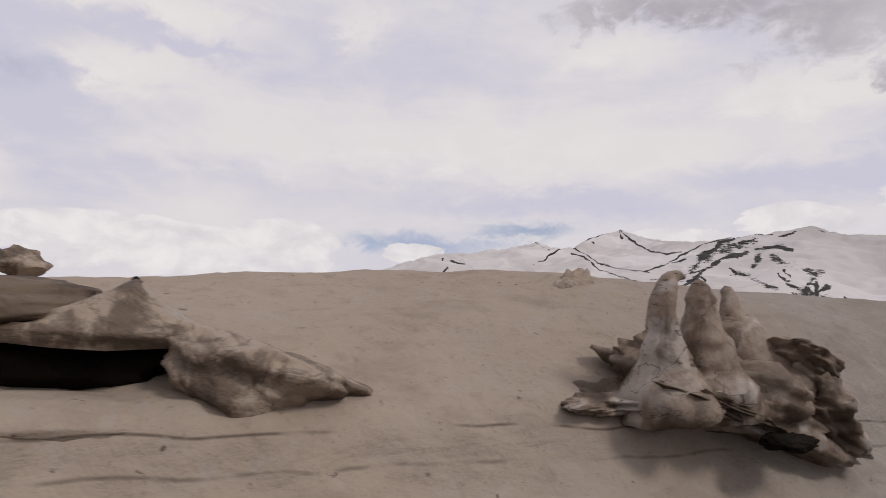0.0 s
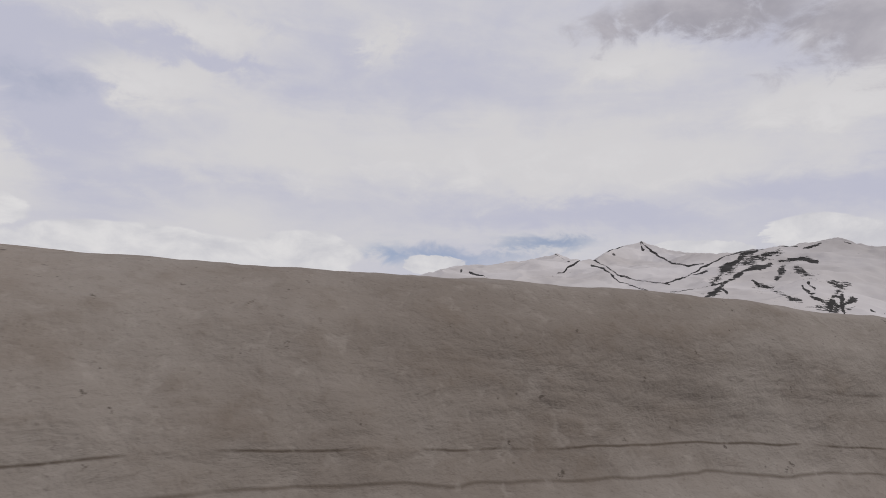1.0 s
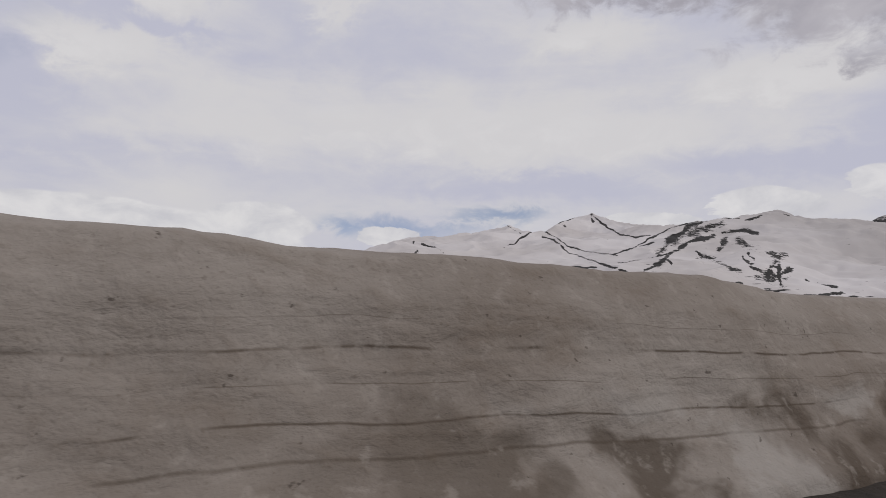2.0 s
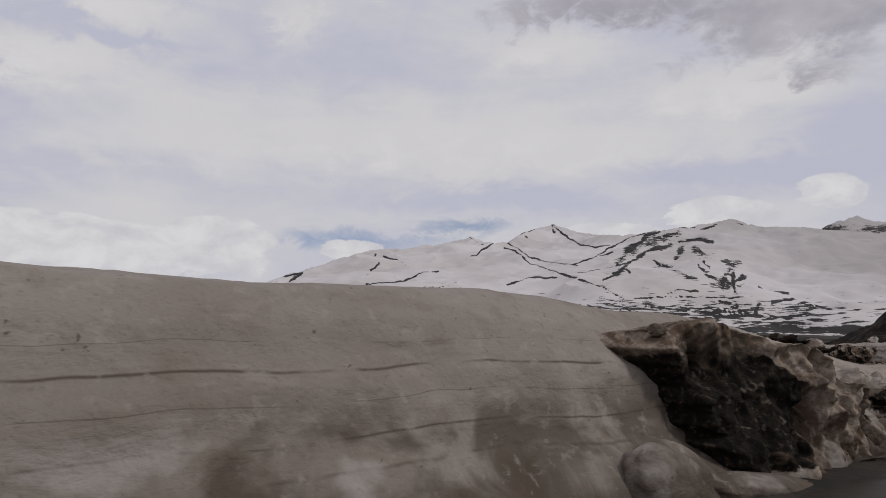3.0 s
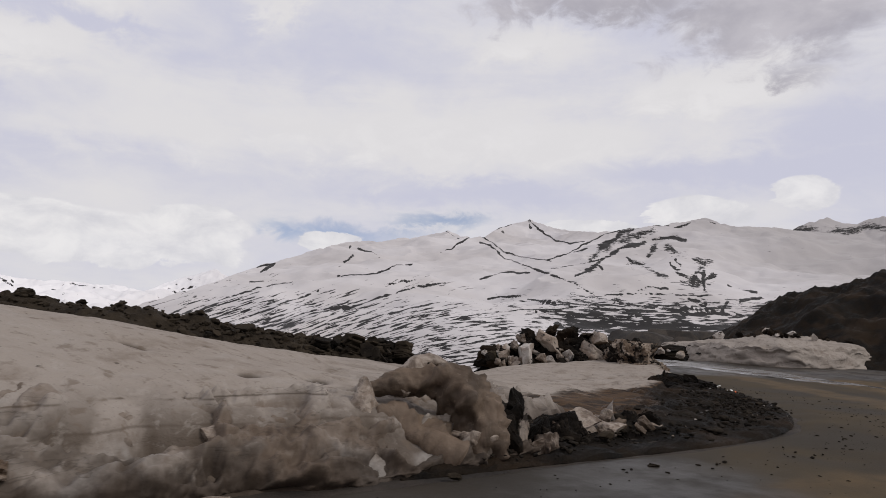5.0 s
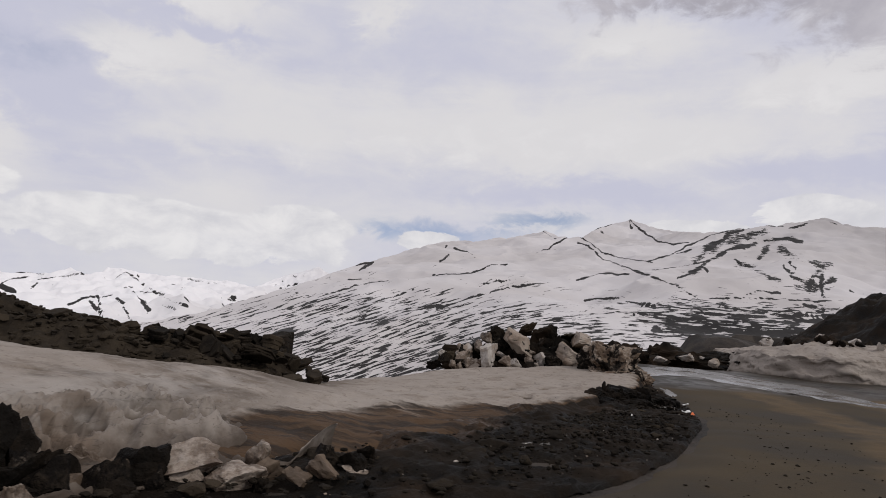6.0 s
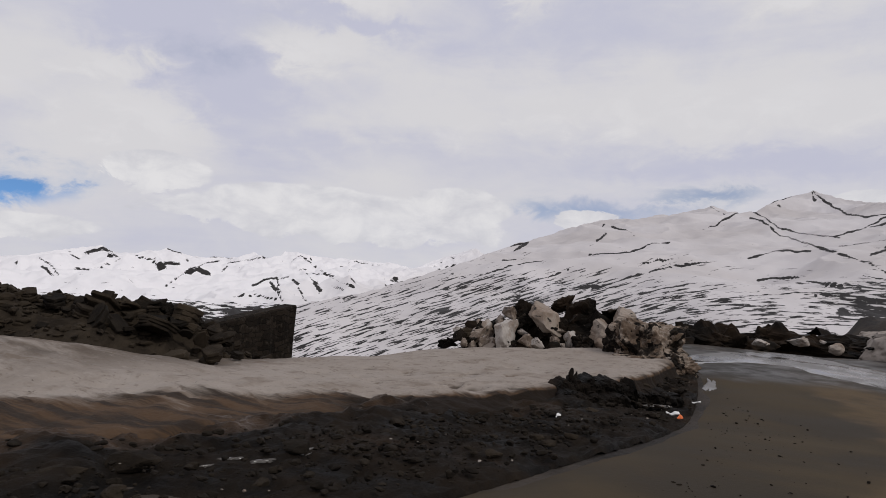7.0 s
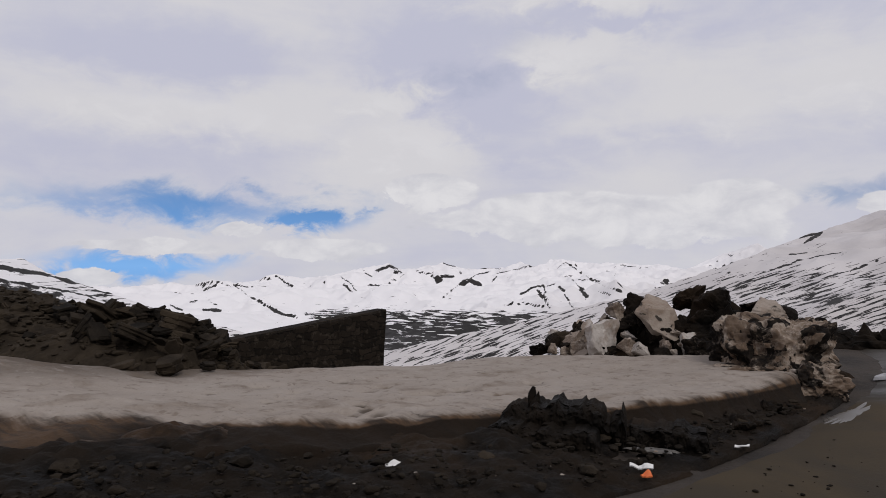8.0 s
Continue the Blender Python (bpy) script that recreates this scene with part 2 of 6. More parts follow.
def ice_nodes(k, p):
    """Lumps of refrozen snow, streaked with mud."""
    mud = k.noise(k.stretch(p, 1, 1, 0.7), 2.6, 6, 0.62, 0.5)
    fine = k.noise(p, 11, 5, 0.65)
    c = k.mix(k.ramp(fine, 0.35, 0.65), (0.175, 0.130, 0.096), (0.31, 0.258, 0.212))
    c = k.mix(k.math("MULTIPLY", k.ramp(k.split(p)[0], 9.0, 6.0), 0.7), c, (0.32, 0.245, 0.185))
    c = k.mix(k.math("MULTIPLY", k.ramp(mud, 0.45, 0.57), 0.85), c, (0.085, 0.056, 0.037))
    x, y, z = k.split(p)
    crack = k.noise(k.join(x, y, k.math("MULTIPLY", z, 1.6)), 1.6, 5, 0.6, 0.8)
    c = k.mix(k.ramp(k.math("ABSOLUTE", k.math("SUBTRACT", crack, 0.5)), 0.0, 0.018, 0.45, 0.0), c, (0.040, 0.028, 0.020))
    c = k.mix(k.ramp(mud, 0.62, 0.72), c, (0.022, 0.016, 0.012))
    c = k.mix(k.math("MULTIPLY", k.ramp(mud, 0.40, 0.28), 0.6), c, (0.33, 0.295, 0.265))
    return c, k.math("ADD", fine, mud), 0.7, 0.05


def melt_nodes(k, p):
    """Brown melted ice: smooth tan skin, pale glazed patches, dark stains, pits and cracks."""
    wide, mid, fine = k.noise(p, 1.5, 4, 0.55, 0.6), k.noise(k.stretch(p, 1, 1, 0.7), 2.6, 5, 0.6, 0.6), k.noise(p, 16, 4, 0.6)
    c = k.mix(k.ramp(fine, 0.3, 0.7), (0.190, 0.138, 0.102), (0.245, 0.188, 0.145))
    c = k.mix(k.math("MULTIPLY", k.ramp(wide, 0.52, 0.62), 0.8), c, (0.37, 0.325, 0.29))
    c = k.mix(k.math("MULTIPLY", k.ramp(mid, 0.50, 0.64), 0.85), c, (0.090, 0.058, 0.038))
    # darker towards the bottom, where the broad noise is low
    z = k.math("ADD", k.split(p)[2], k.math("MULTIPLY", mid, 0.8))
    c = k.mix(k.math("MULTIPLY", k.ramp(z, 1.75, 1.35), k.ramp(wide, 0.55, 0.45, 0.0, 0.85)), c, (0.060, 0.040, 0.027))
    c = k.mix(k.ramp(k.noise(p, 6.5, 4, 0.6, 0.4), 0.66, 0.72, 0.0, 0.85), c, (0.028, 0.019, 0.013))
    crack = k.noise(k.stretch(p, 1, 1, 1.5), 1.3, 4, 0.55, 0.8)
    c = k.mix(k.ramp(k.math("ABSOLUTE", k.math("SUBTRACT", crack, 0.5)), 0.0, 0.007, 0.8, 0.0), c, (0.030, 0.021, 0.015))
    return c, k.math("ADD", mid, k.math("MULTIPLY", fine, 0.25)), 0.6, 0.06


def dirt_ice_nodes(k, p):
    """Black road grit frozen onto a snow bank, with ice showing through."""
    a = k.noise(p, 2.2, 7, 0.66, 0.4)
    b = k.noise(p, 9, 5, 0.7)
    x, y, z = k.split(p)
    c = k.mix(k.ramp(b, 0.42, 0.72), (0.0055, 0.0042, 0.0034), (0.024, 0.018, 0.013))
    c = k.mix(k.math("MULTIPLY", k.ramp(a, 0.58, 0.68), 0.7), c, (0.085, 0.060, 0.042))
    c = k.mix(k.math("MULTIPLY", k.ramp(k.noise(p, 7.5, 6, 0.7, 0.4), 0.55, 0.68), 0.75), c, (0.12, 0.097, 0.078))
    dusty = k.ramp(k.math("ADD", z, k.math("MULTIPLY", k.math("SUBTRACT", a, 0.5), 1.3)), 1.10, 1.46)
    c = k.mix(k.math("MULTIPLY", dusty, 0.65), c, (0.15, 0.118, 0.088))
    return c, k.math("ADD", a, b), 0.9, 0.07


def mud_nodes(k, p):
    a = k.noise(p, 1.5, 6, 0.65)
    b = k.noise(p, 14, 5, 0.7)
    c = k.mix(k.ramp(a, 0.35, 0.65), (0.0045, 0.0036, 0.0028), (0.016, 0.0115, 0.008))
    c = k.mix(k.math("MULTIPLY", k.ramp(k.noise(p, 0.5, 4, 0.6, 0.4), 0.5, 0.62), 0.7), c, (0.028, 0.018, 0.011))
    c = k.mix(k.math("MULTIPLY", k.ramp(b, 0.58, 0.74), 0.5), c, (0.034, 0.028, 0.023))
    soaked = k.add("ShaderNodeAttribute", attribute_name="soaked").outputs["Fac"]
    f = k.ramp(k.math("ADD", soaked, k.math("MULTIPLY", k.math("SUBTRACT", k.noise(k.stretch(p, 1, 1.6, 1, 0.6), 1.1, 5, 0.62, 0.4), 0.5), 1.3)), 0.45, 0.85)
    c = k.mix(k.math("MULTIPLY", f, 0.9), c, k.mix(k.ramp(a, 0.4, 0.6), (0.060, 0.035, 0.019), (0.024, 0.015, 0.009)))
    return c, k.math("ADD", a, b), 0.8, 0.05, k.math("SUBTRACT", k.ramp(a, 0.3, 0.7, 0.55, 0.95), k.math("MULTIPLY", f, 0.22))


def ground_nodes(k, p):
    """Bare stony alpine ground; old snow lies in drawn-out bands further off."""
    a = k.noise(p, 0.6, 6, 0.62)
    b = k.noise(p, 8, 5, 0.7)
    c = k.mix(k.ramp(a, 0.35, 0.65), (0.014, 0.011, 0.009), (0.042, 0.032, 0.024))
    c = k.mix(k.math("MULTIPLY", k.ramp(b, 0.55, 0.75), 0.6), c, (0.055, 0.044, 0.034))
    x, y, z = k.split(p)
    gone = k.math("ADD", k.math("ABSOLUTE", k.math("SUBTRACT", x, 33)), k.math("ABSOLUTE", k.math("SUBTRACT", y, 27)))
    near = k.math("MAXIMUM", k.ramp(gone, 150, 260, 0.0, 0.40), k.ramp(gone, 200, 420))
    s = k.noise(k.stretch(p, 0.012, 0.045, 0.02, 0.35), 1.0, 6, 0.64, 0.6)
    t = k.noise(k.stretch(p, 0.12, 0.5, 0.2, 0.2), 1.0, 5, 0.6, 0.4)
    far = k.ramp(gone, 120, 260)
    band = k.math("ADD", k.math("MULTIPLY", k.ramp(s, 0.47, 0.53), far), k.math("MULTIPLY", k.ramp(t, 0.66, 0.70), k.math("SUBTRACT", 1.0, far)))
    c = k.mix(k.math("MULTIPLY", band, k.ramp(near, 0.3, 0.6)), c, (0.66, 0.62, 0.59))
    return c, k.math("ADD", a, b), 0.8, 0.05


def road_nodes(k, p):
    """Packed mud road: tan wheel tracks, wet and grey beside the bank and past the bend."""
    a = k.noise(p, 0.45, 5, 0.6, 0.4)
    b = k.noise(p, 18, 5, 0.7)
    x, y, z = k.split(p)
    v = k.add("ShaderNodeAttribute", attribute_name="across").outputs["Fac"]
    v = k.math("ADD", v, k.math("MULTIPLY", k.math("SUBTRACT", k.noise(p, 0.35, 4, 0.6), 0.5), 0.16))
    c = k.mix(k.ramp(a, 0.35, 0.65), (0.029, 0.0215, 0.0125), (0.056, 0.041, 0.023))
    for centre, width, amount in ((0.17, 0.05, 0.55), (0.36, 0.07, 0.7), (0.62, 0.06, 0.6), (0.80, 0.06, 0.5)):
        lane = k.ramp(k.math("ABSOLUTE", k.math("SUBTRACT", v, centre)), width * 0.4, width, 1.0, 0.0)
        lane = k.math("MULTIPLY", lane, k.ramp(k.noise(p, 1.3, 5, 0.65), 0.35, 0.6, 0.35, 1.0))
        c = k.mix(k.math("MULTIPLY", lane, amount), c, (0.125, 0.082, 0.040))
    c = k.mix(k.math("MULTIPLY", k.ramp(b, 0.55, 0.7), 0.35), c, (0.028, 0.023, 0.018))
    wet = k.math("MAXIMUM", k.ramp(k.math("ADD", x, k.math("MULTIPLY", k.noise(p, 0.5, 3, 0.5), 5.0)), 38.5, 35.5), k.ramp(k.math("ADD", y, k.math("MULTIPLY", a, 3.0)), 40.5, 41.5))
    c = k.mix(k.math("MULTIPLY", wet, 0.7), c, (0.027, 0.0245, 0.022))
    gloss = k.math("SUBTRACT", k.ramp(a, 0.3, 0.7, 0.72, 0.9), k.math("MULTIPLY", wet, k.ramp(k.noise(p, 0.9, 4, 0.6), 0.35, 0.6, 0.10, 0.40)))
    return c, b, 0.35, 0.008, gloss


def wet_nodes(k, p):
    a = k.noise(p, 0.9, 5, 0.6, 0.4)
    c = k.mix(a, (0.05, 0.045, 0.04), (0.12, 0.108, 0.095))
    return c, k.noise(p, 12, 4, 0.6), 0.12, 0.01, k.ramp(a, 0.35, 0.65, 0.08, 0.4)


def rock_nodes(k, p):
    a = k.noise(p, 2.5, 6, 0.65)
    b = k.noise(p, 15, 5, 0.7)
    c = k.mix(k.ramp(a, 0.3, 0.7), (0.008, 0.006, 0.0045), (0.034, 0.026, 0.018))
    c = k.mix(k.math("MULTIPLY", k.ramp(b, 0.58, 0.72), 0.55), c, (0.046, 0.037, 0.028))
    own = k.add("ShaderNodeObjectInfo").outputs["Random"]
    c = k.mix(k.math("MULTIPLY", k.ramp(own, 0.55, 1.0), 0.6), c, (0.058, 0.044, 0.030))
    c = k.mix(k.math("MULTIPLY", k.ramp(own, 0.4, 0.0), 0.6), c, (0.008, 0.007, 0.006))
    return c, k.math("ADD", a, b), 0.8, 0.04


def boulder_nodes(k, p):
    """Pale dusty ice boulder with soil in its hollows."""
    a = k.noise(p, 1.7, 5, 0.6, 0.3)
    b = k.noise(p, 12, 5, 0.65)
    rnd = k.add("ShaderNodeObjectInfo").outputs["Random"]
    c = k.mix(k.ramp(rnd, 0.2, 0.8), (0.28, 0.232, 0.190), (0.42, 0.38, 0.345))
    c = k.mix(k.math("MULTIPLY", k.ramp(a, 0.46, 0.62), 0.85), c, (0.20, 0.145, 0.105))
    c = k.mix(k.math("MULTIPLY", k.ramp(b, 0.58, 0.72), 0.5), c, (0.12, 0.092, 0.07))
    c = k.mix(k.ramp(k.noise(p, 4.0, 5, 0.6, 0.5), 0.60, 0.66), c, (0.03, 0.022, 0.016))
    return c, k.math("ADD", a, b), 0.6, 0.05


def peak_nodes(k, p):
    """Alpine slope: spring snow with bare rock in thin streaks along the contours, thicker low down."""
    x, y, z = k.split(p)
    flow = k.noise(p, 0.0016, 3, 0.5)
    u, v, _ = k.split(k.add("ShaderNodeAttribute", attribute_name="strata").outputs["Vector"])
    v = k.math("ADD", v, k.math("MULTIPLY", k.math("SUBTRACT", flow, 0.5), 2.2))
    s = k.noise(k.join(k.math("MULTIPLY", u, 0.62), k.math("MULTIPLY", v, 5.6), 0.0), 1.0, 5, 0.60, 0.25)
    patch = k.noise(p, 0.0045, 5, 0.6, 0.4)
    low = k.math("SUBTRACT", k.ramp(z, 130, -100), k.add("ShaderNodeAttribute", attribute_name="clean").outputs["Fac"])
    cut = k.math("SUBTRACT", 0.706, k.math("MULTIPLY", low, 0.190))
    cut = k.math("SUBTRACT", cut, k.math("MULTIPLY", k.math("SUBTRACT", patch, 0.5), 0.24))
    bare = k.ramp(k.math("SUBTRACT", s, cut), 0.0, 0.009)
    n = k.split(k.add("ShaderNodeNewGeometry").outputs["Normal"])[2]
    steep = k.ramp(k.math("ADD", n, k.math("MULTIPLY", k.math("SUBTRACT", k.noise(p, 0.018, 6, 0.7), 0.5), 0.6)), 0.62, 0.60)
    bare = k.math("MAXIMUM", bare, steep)
    marked = k.add("ShaderNodeAttribute", attribute_name="bare").outputs["Fac"]
    broken = k.math("ADD", k.math("MULTIPLY", k.noise(k.stretch(p, 1, 1, 4.0), 0.022, 5, 0.66, 0.5), 0.55), k.math("MULTIPLY", k.noise(k.stretch(p, 1, 1, 4.0), 0.070, 5, 0.72, 0.4), 0.75))
    bare = k.math("MAXIMUM", bare, k.ramp(k.math("ADD", k.math("MULTIPLY", marked, 0.42), broken), 0.875, 0.895))
    dust = k.noise(p, 0.003, 4, 0.6)
    snow = k.mix(k.ramp(dust, 0.3, 0.7), (0.585, 0.556, 0.556), (0.475, 0.442, 0.432))
    # cloud shade on the eastern slopes put into the snow colour, edge broken by noise
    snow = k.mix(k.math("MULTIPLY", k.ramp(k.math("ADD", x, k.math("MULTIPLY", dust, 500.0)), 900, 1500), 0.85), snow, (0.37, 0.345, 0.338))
    snow = k.mix(k.ramp(x, -350.0, -1100.0), snow, (0.80, 0.78, 0.785))
    rock = k.mix(k.noise(p, 0.05, 4, 0.6), (0.011, 0.0105, 0.011), (0.040, 0.036, 0.034))
    return k.mix(bare, snow, rock), k.noise(p, 0.03, 5, 0.6), 0.5, 5.0


def layer_nodes(k, p):
    """Snow showing its season's layers as thin dirty bands."""
    c, h, a, b = snow_nodes(k, p)
    f = k.noise(k.stretch(p, 0.4, 0.4, 3.2), 1.0, 5, 0.6, 0.8)
    c = k.mix(k.math("MULTIPLY", k.ramp(f, 0.54, 0.70), 0.35), c, (0.095, 0.072, 0.054))
    return c, k.math("ADD", h, k.math("MULTIPLY", f, 0.5)), 0.8, 0.08


def face_nodes(k, p):
    """Ploughed face: dirty snow giving way to muddy ice along the bank."""
    c, h, strength, reach = layer_nodes(k, p)
    z = k.split(p)[2]
    brown = k.noise(k.stretch(p, 0.8, 0.8, 1.6), 1.3, 5, 0.6, 0.4)
    c = k.mix(k.math("MULTIPLY", k.ramp(brown, 0.45, 0.62), 0.55), c, (0.130, 0.090, 0.062))
    c = k.mix(k.math("MULTIPLY", k.ramp(brown, 0.60, 0.74), 0.7), c, (0.040, 0.027, 0.018))
    # dark brown foot of the face: shade of its undercut, painted in
    foot = k.math("ADD", z, k.math("MULTIPLY", k.math("SUBTRACT", k.noise(p, 1.6, 5, 0.62), 0.5), 0.8))
    c = k.mix(k.math("MULTIPLY", k.ramp(foot, 0.36, 0.06), 0.9), c, (0.040, 0.027, 0.018))
    seam = k.noise(k.stretch(p, 0.5, 0.5, 2.4), 2.2, 4, 0.55, 0.6)
    c = k.mix(k.ramp(k.math("ABSOLUTE", k.math("SUBTRACT", seam, 0.5)), 0.0, 0.010, 0.4, 0.0), c, (0.030, 0.022, 0.016))
    return c, k.math("ADD", h, brown), 0.7, 0.035


def brown_nodes(k, p):
    """Ice soaked with brown mud."""
    a, b = k.noise(p, 2.4, 5, 0.6, 0.5), k.noise(p, 12, 4, 0.6)
    c = k.mix(k.ramp(a, 0.36, 0.62), (0.128, 0.090, 0.062), (0.052, 0.035, 0.023))
    c = k.mix(k.math("MULTIPLY", k.ramp(b, 0.58, 0.72), 0.4), c, (0.20, 0.15, 0.11))
    return c, k.math("ADD", a, k.math("MULTIPLY", b, 0.4)), 0.6, 0.05


def crust_nodes(k, p):
    """Muddy refrozen ice, black where road grit is frozen onto it."""
    grit = k.add("ShaderNodeAttribute", attribute_name="grit").outputs["Fac"]
    ice, h1, _, _ = ice_nodes(k, p)
    black, h2, _, _ = dirt_ice_nodes(k, p)
    edge = k.noise(p, 3.2, 6, 0.68, 0.5)
    f = k.ramp(k.math("ADD", grit, k.math("MULTIPLY", k.math("SUBTRACT", edge, 0.5), 1.3)), 0.40, 0.56)
    return k.mix(f, ice, black), k.math("ADD", h1, h2), 0.6, 0.035


def masonry_nodes(k, p):
    """Old dry stone courses, dark and weathered."""
    x, y, z = k.split(p)
    n = k.add("ShaderNodeTexBrick")
    k.put(n.inputs["Vector"], k.join(k.math("ADD", y, k.math("MULTIPLY", k.noise(p, 2.4, 4, 0.6), 0.7)), k.math("ADD", z, k.math("MULTIPLY", k.noise(p, 1.8, 4, 0.6), 0.5)), 0.0))
    for key, value in (("Scale", 1.0), ("Mortar Size", 0.012), ("Brick Width", 0.34), ("Row Height", 0.15), ("Mortar Smooth", 0.9)):
        n.inputs[key].default_value = value
    n.inputs["Color1"].default_value, n.inputs["Color2"].default_value, n.inputs["Mortar"].default_value = (0.009, 0.007, 0.005, 1), (0.024, 0.018, 0.013, 1), (0.009, 0.0075, 0.006, 1)
    c = k.mix(k.math("MULTIPLY", k.ramp(k.noise(p, 7, 5, 0.65), 0.52, 0.70), 0.6), n.outputs[0], (0.060, 0.048, 0.036))
    return c, k.math("SUBTRACT", k.noise(p, 9, 5, 0.65), n.outputs[1]), 0.9, 0.05


CRUST = material("gritty_muddy_ice", crust_nodes, 0.92, 0.12)
MASONRY = material("old_masonry", masonry_nodes, 0.95, 0.1)
SNOW = material("dirty_snow", snow_nodes, 0.95, 0.15)
LAYERED = material("layered_snow", layer_nodes)
BROWN = material("brown_ice", brown_nodes, 0.7)
FACE = material("ploughed_snow", face_nodes, 0.8)
ICE = material("muddy_ice", ice_nodes, 0.6, 0.4)
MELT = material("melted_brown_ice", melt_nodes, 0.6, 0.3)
DIRT_ICE = material("gritty_ice", dirt_ice_nodes, 0.95, 0.1)
MUD = material("dark_mud", mud_nodes, 0.9, 0.07)
GROUND = material("stony_ground", ground_nodes)
ROAD = material("mud_road", road_nodes, 0.8, 0.14)
WET = material("wet_mud", wet_nodes)
ROCK = material("dark_rock", rock_nodes, 0.9, 0.08)
BOULDER = material("dusty_ice", boulder_nodes, 0.7)
PEAK = material("alpine_snow", peak_nodes)


# ---------------------------------------------------------------- numeric helpers
TABLE = np.random.RandomState(7).rand(256, 256).astype(np.float64)


def vnoise(x, y, seed=0):
    """Smooth value noise in two dimensions, -1 to 1."""
    x, y = np.asarray(x, float) + seed * 17.3, np.asarray(y, float) + seed * 9.1
    i, j = np.floor(x).astype(int), np.floor(y).astype(int)
    u, v = x - i, y - j
    u, v = u * u * (3 - 2 * u), v * v * (3 - 2 * v)
    g = lambda a, b: TABLE[a % 256, b % 256]
    low = g(i, j) * (1 - u) + g(i + 1, j) * u
    top = g(i, j + 1) * (1 - u) + g(i + 1, j + 1) * u
    return 2 * (low * (1 - v) + top * v) - 1


def fbm(x, y, octaves=4, seed=0, gain=0.5):
    total, amp = 0, 1.0
    for o in range(octaves):
        total = total + amp * vnoise(x * 2**o, y * 2**o, seed + o * 3)
        amp *= gain
    return total


def solid(q, octaves=4, seed=0, gain=0.5):
    """Smooth noise in three dimensions, summed over octaves; q has rows of x, y, z."""
    total, amp = 0, 1.0
    for o in range(octaves):
        p = q * 2.0**o + seed * 7.31 + o * 13.7
        i = np.floor(p).astype(int)
        u = p - i
        u = u * u * (3 - 2 * u)
        value = 0
        for a in (0, 1):
            for b in (0, 1):
                for c in (0, 1):
                    h = TABLE[(i[:, 0] + a + 37 * (i[:, 2] + c)) % 256, (i[:, 1] + b + 91 * (i[:, 2] + c)) % 256]
                    value = value + h * (u[:, 0] if a else 1 - u[:, 0]) * (u[:, 1] if b else 1 - u[:, 1]) * (u[:, 2] if c else 1 - u[:, 2])
        total = total + amp * (2 * value - 1)
        amp *= gain
    return total


def step(x, a, b):
    t = np.clip((np.asarray(x, float) - a) / (b - a), 0, 1)
    return t * t * (3 - 2 * t)


def curve_through(points, n):
    """n points along a smooth curve through the given ones (rows of any width)."""
    p = np.array(points, float)
    p = np.concatenate([2 * p[:1] - p[1:2], p, 2 * p[-1:] - p[-2:-1]])
    u = np.linspace(0, len(points) - 1 - 1e-9, n)
    i = u.astype(int)
    t = (u - i)[(...,) + (None,) * (p.ndim - 1)]
    a, b, c, d = p[i], p[i + 1], p[i + 2], p[i + 3]
    return 0.5 * (2 * b + (c - a) * t + (2 * a - 5 * b + 4 * c - d) * t**2 + (3 * b - a - 3 * c + d) * t**3)


def mesh(name, verts, faces, mat, smooth=True):
    data = bpy.data.meshes.new(name)
    data.from_pydata(np.asarray(verts).tolist(), [], np.asarray(faces).tolist() if not isinstance(faces, list) else faces)
    data.materials.append(mat)
    data.polygons.foreach_set("use_smooth", [smooth] * len(data.polygons))
    data.update()
    return data


def grid_faces(nu, nv):
    i, j = np.meshgrid(np.arange(nu - 1), np.arange(nv - 1), indexing="ij")
    a = (i * nv + j).ravel()
    return np.stack([a, a + nv, a + nv + 1, a + 1], 1)


# ---------------------------------------------------------------- ground
def ground_height(x, y):
    """Near-level pass; it dips behind the spit of snow and falls away to the valley in the north-west."""
    z = -0.32 * step(y, 27, 36)
    away = np.hypot(x - 33, y - 27)
    az = np.degrees(np.arctan2(x - 33, y - 27))
    turn, out = np.degrees(np.arctan2(x - 39, y - 34)), np.hypot(x - 39, y - 34)
    rim = turn + 7 * fbm(x * 0.06, y * 0.06, 4, 41, 0.6)
    west = np.maximum(np.maximum(step(turn, -4, -22), step(rim, 32, 6) * step(out, 13, 30)), step(out, 95, 150) * step(turn, 75, 52))      # 1 towards the open valley
    z = z - west * step(away, 13, 30) * step(y, 22, 36) * (0.9 + 0.42 * np.maximum(away - 17, 0))
    z = z + (1 - west) * 0.004 * np.maximum(away - 40, 0) * step(az, 100, 60)
    z = np.maximum(z, -165 - 0.002 * away) 
    z = z + 0.05 * fbm(x * 0.5, y * 0.5, 4, 3) * step(away, 2, 30) + 0.6 * fbm(x * 0.02, y * 0.02, 3, 5) * step(away, 40, 160)
    return z


LEFT_EDGE = [(-33.3, -7.6), (-23.3, -3.2), (-14.1, 0.9), (-5.0, 5.0), (2.3, 8.2), (8.7, 11.1), (15.1, 13.9), (21.2, 17.4), (25.4, 19.9), (28.5, 22.3),
             (31.5, 24.0), (35.8, 26.1), (37.6, 28.1), (38.75, 30.45), (39.55, 32.3), (40.05, 34.2), (40.55, 38.0), (40.7, 43), (39.5, 48), (36, 54)]
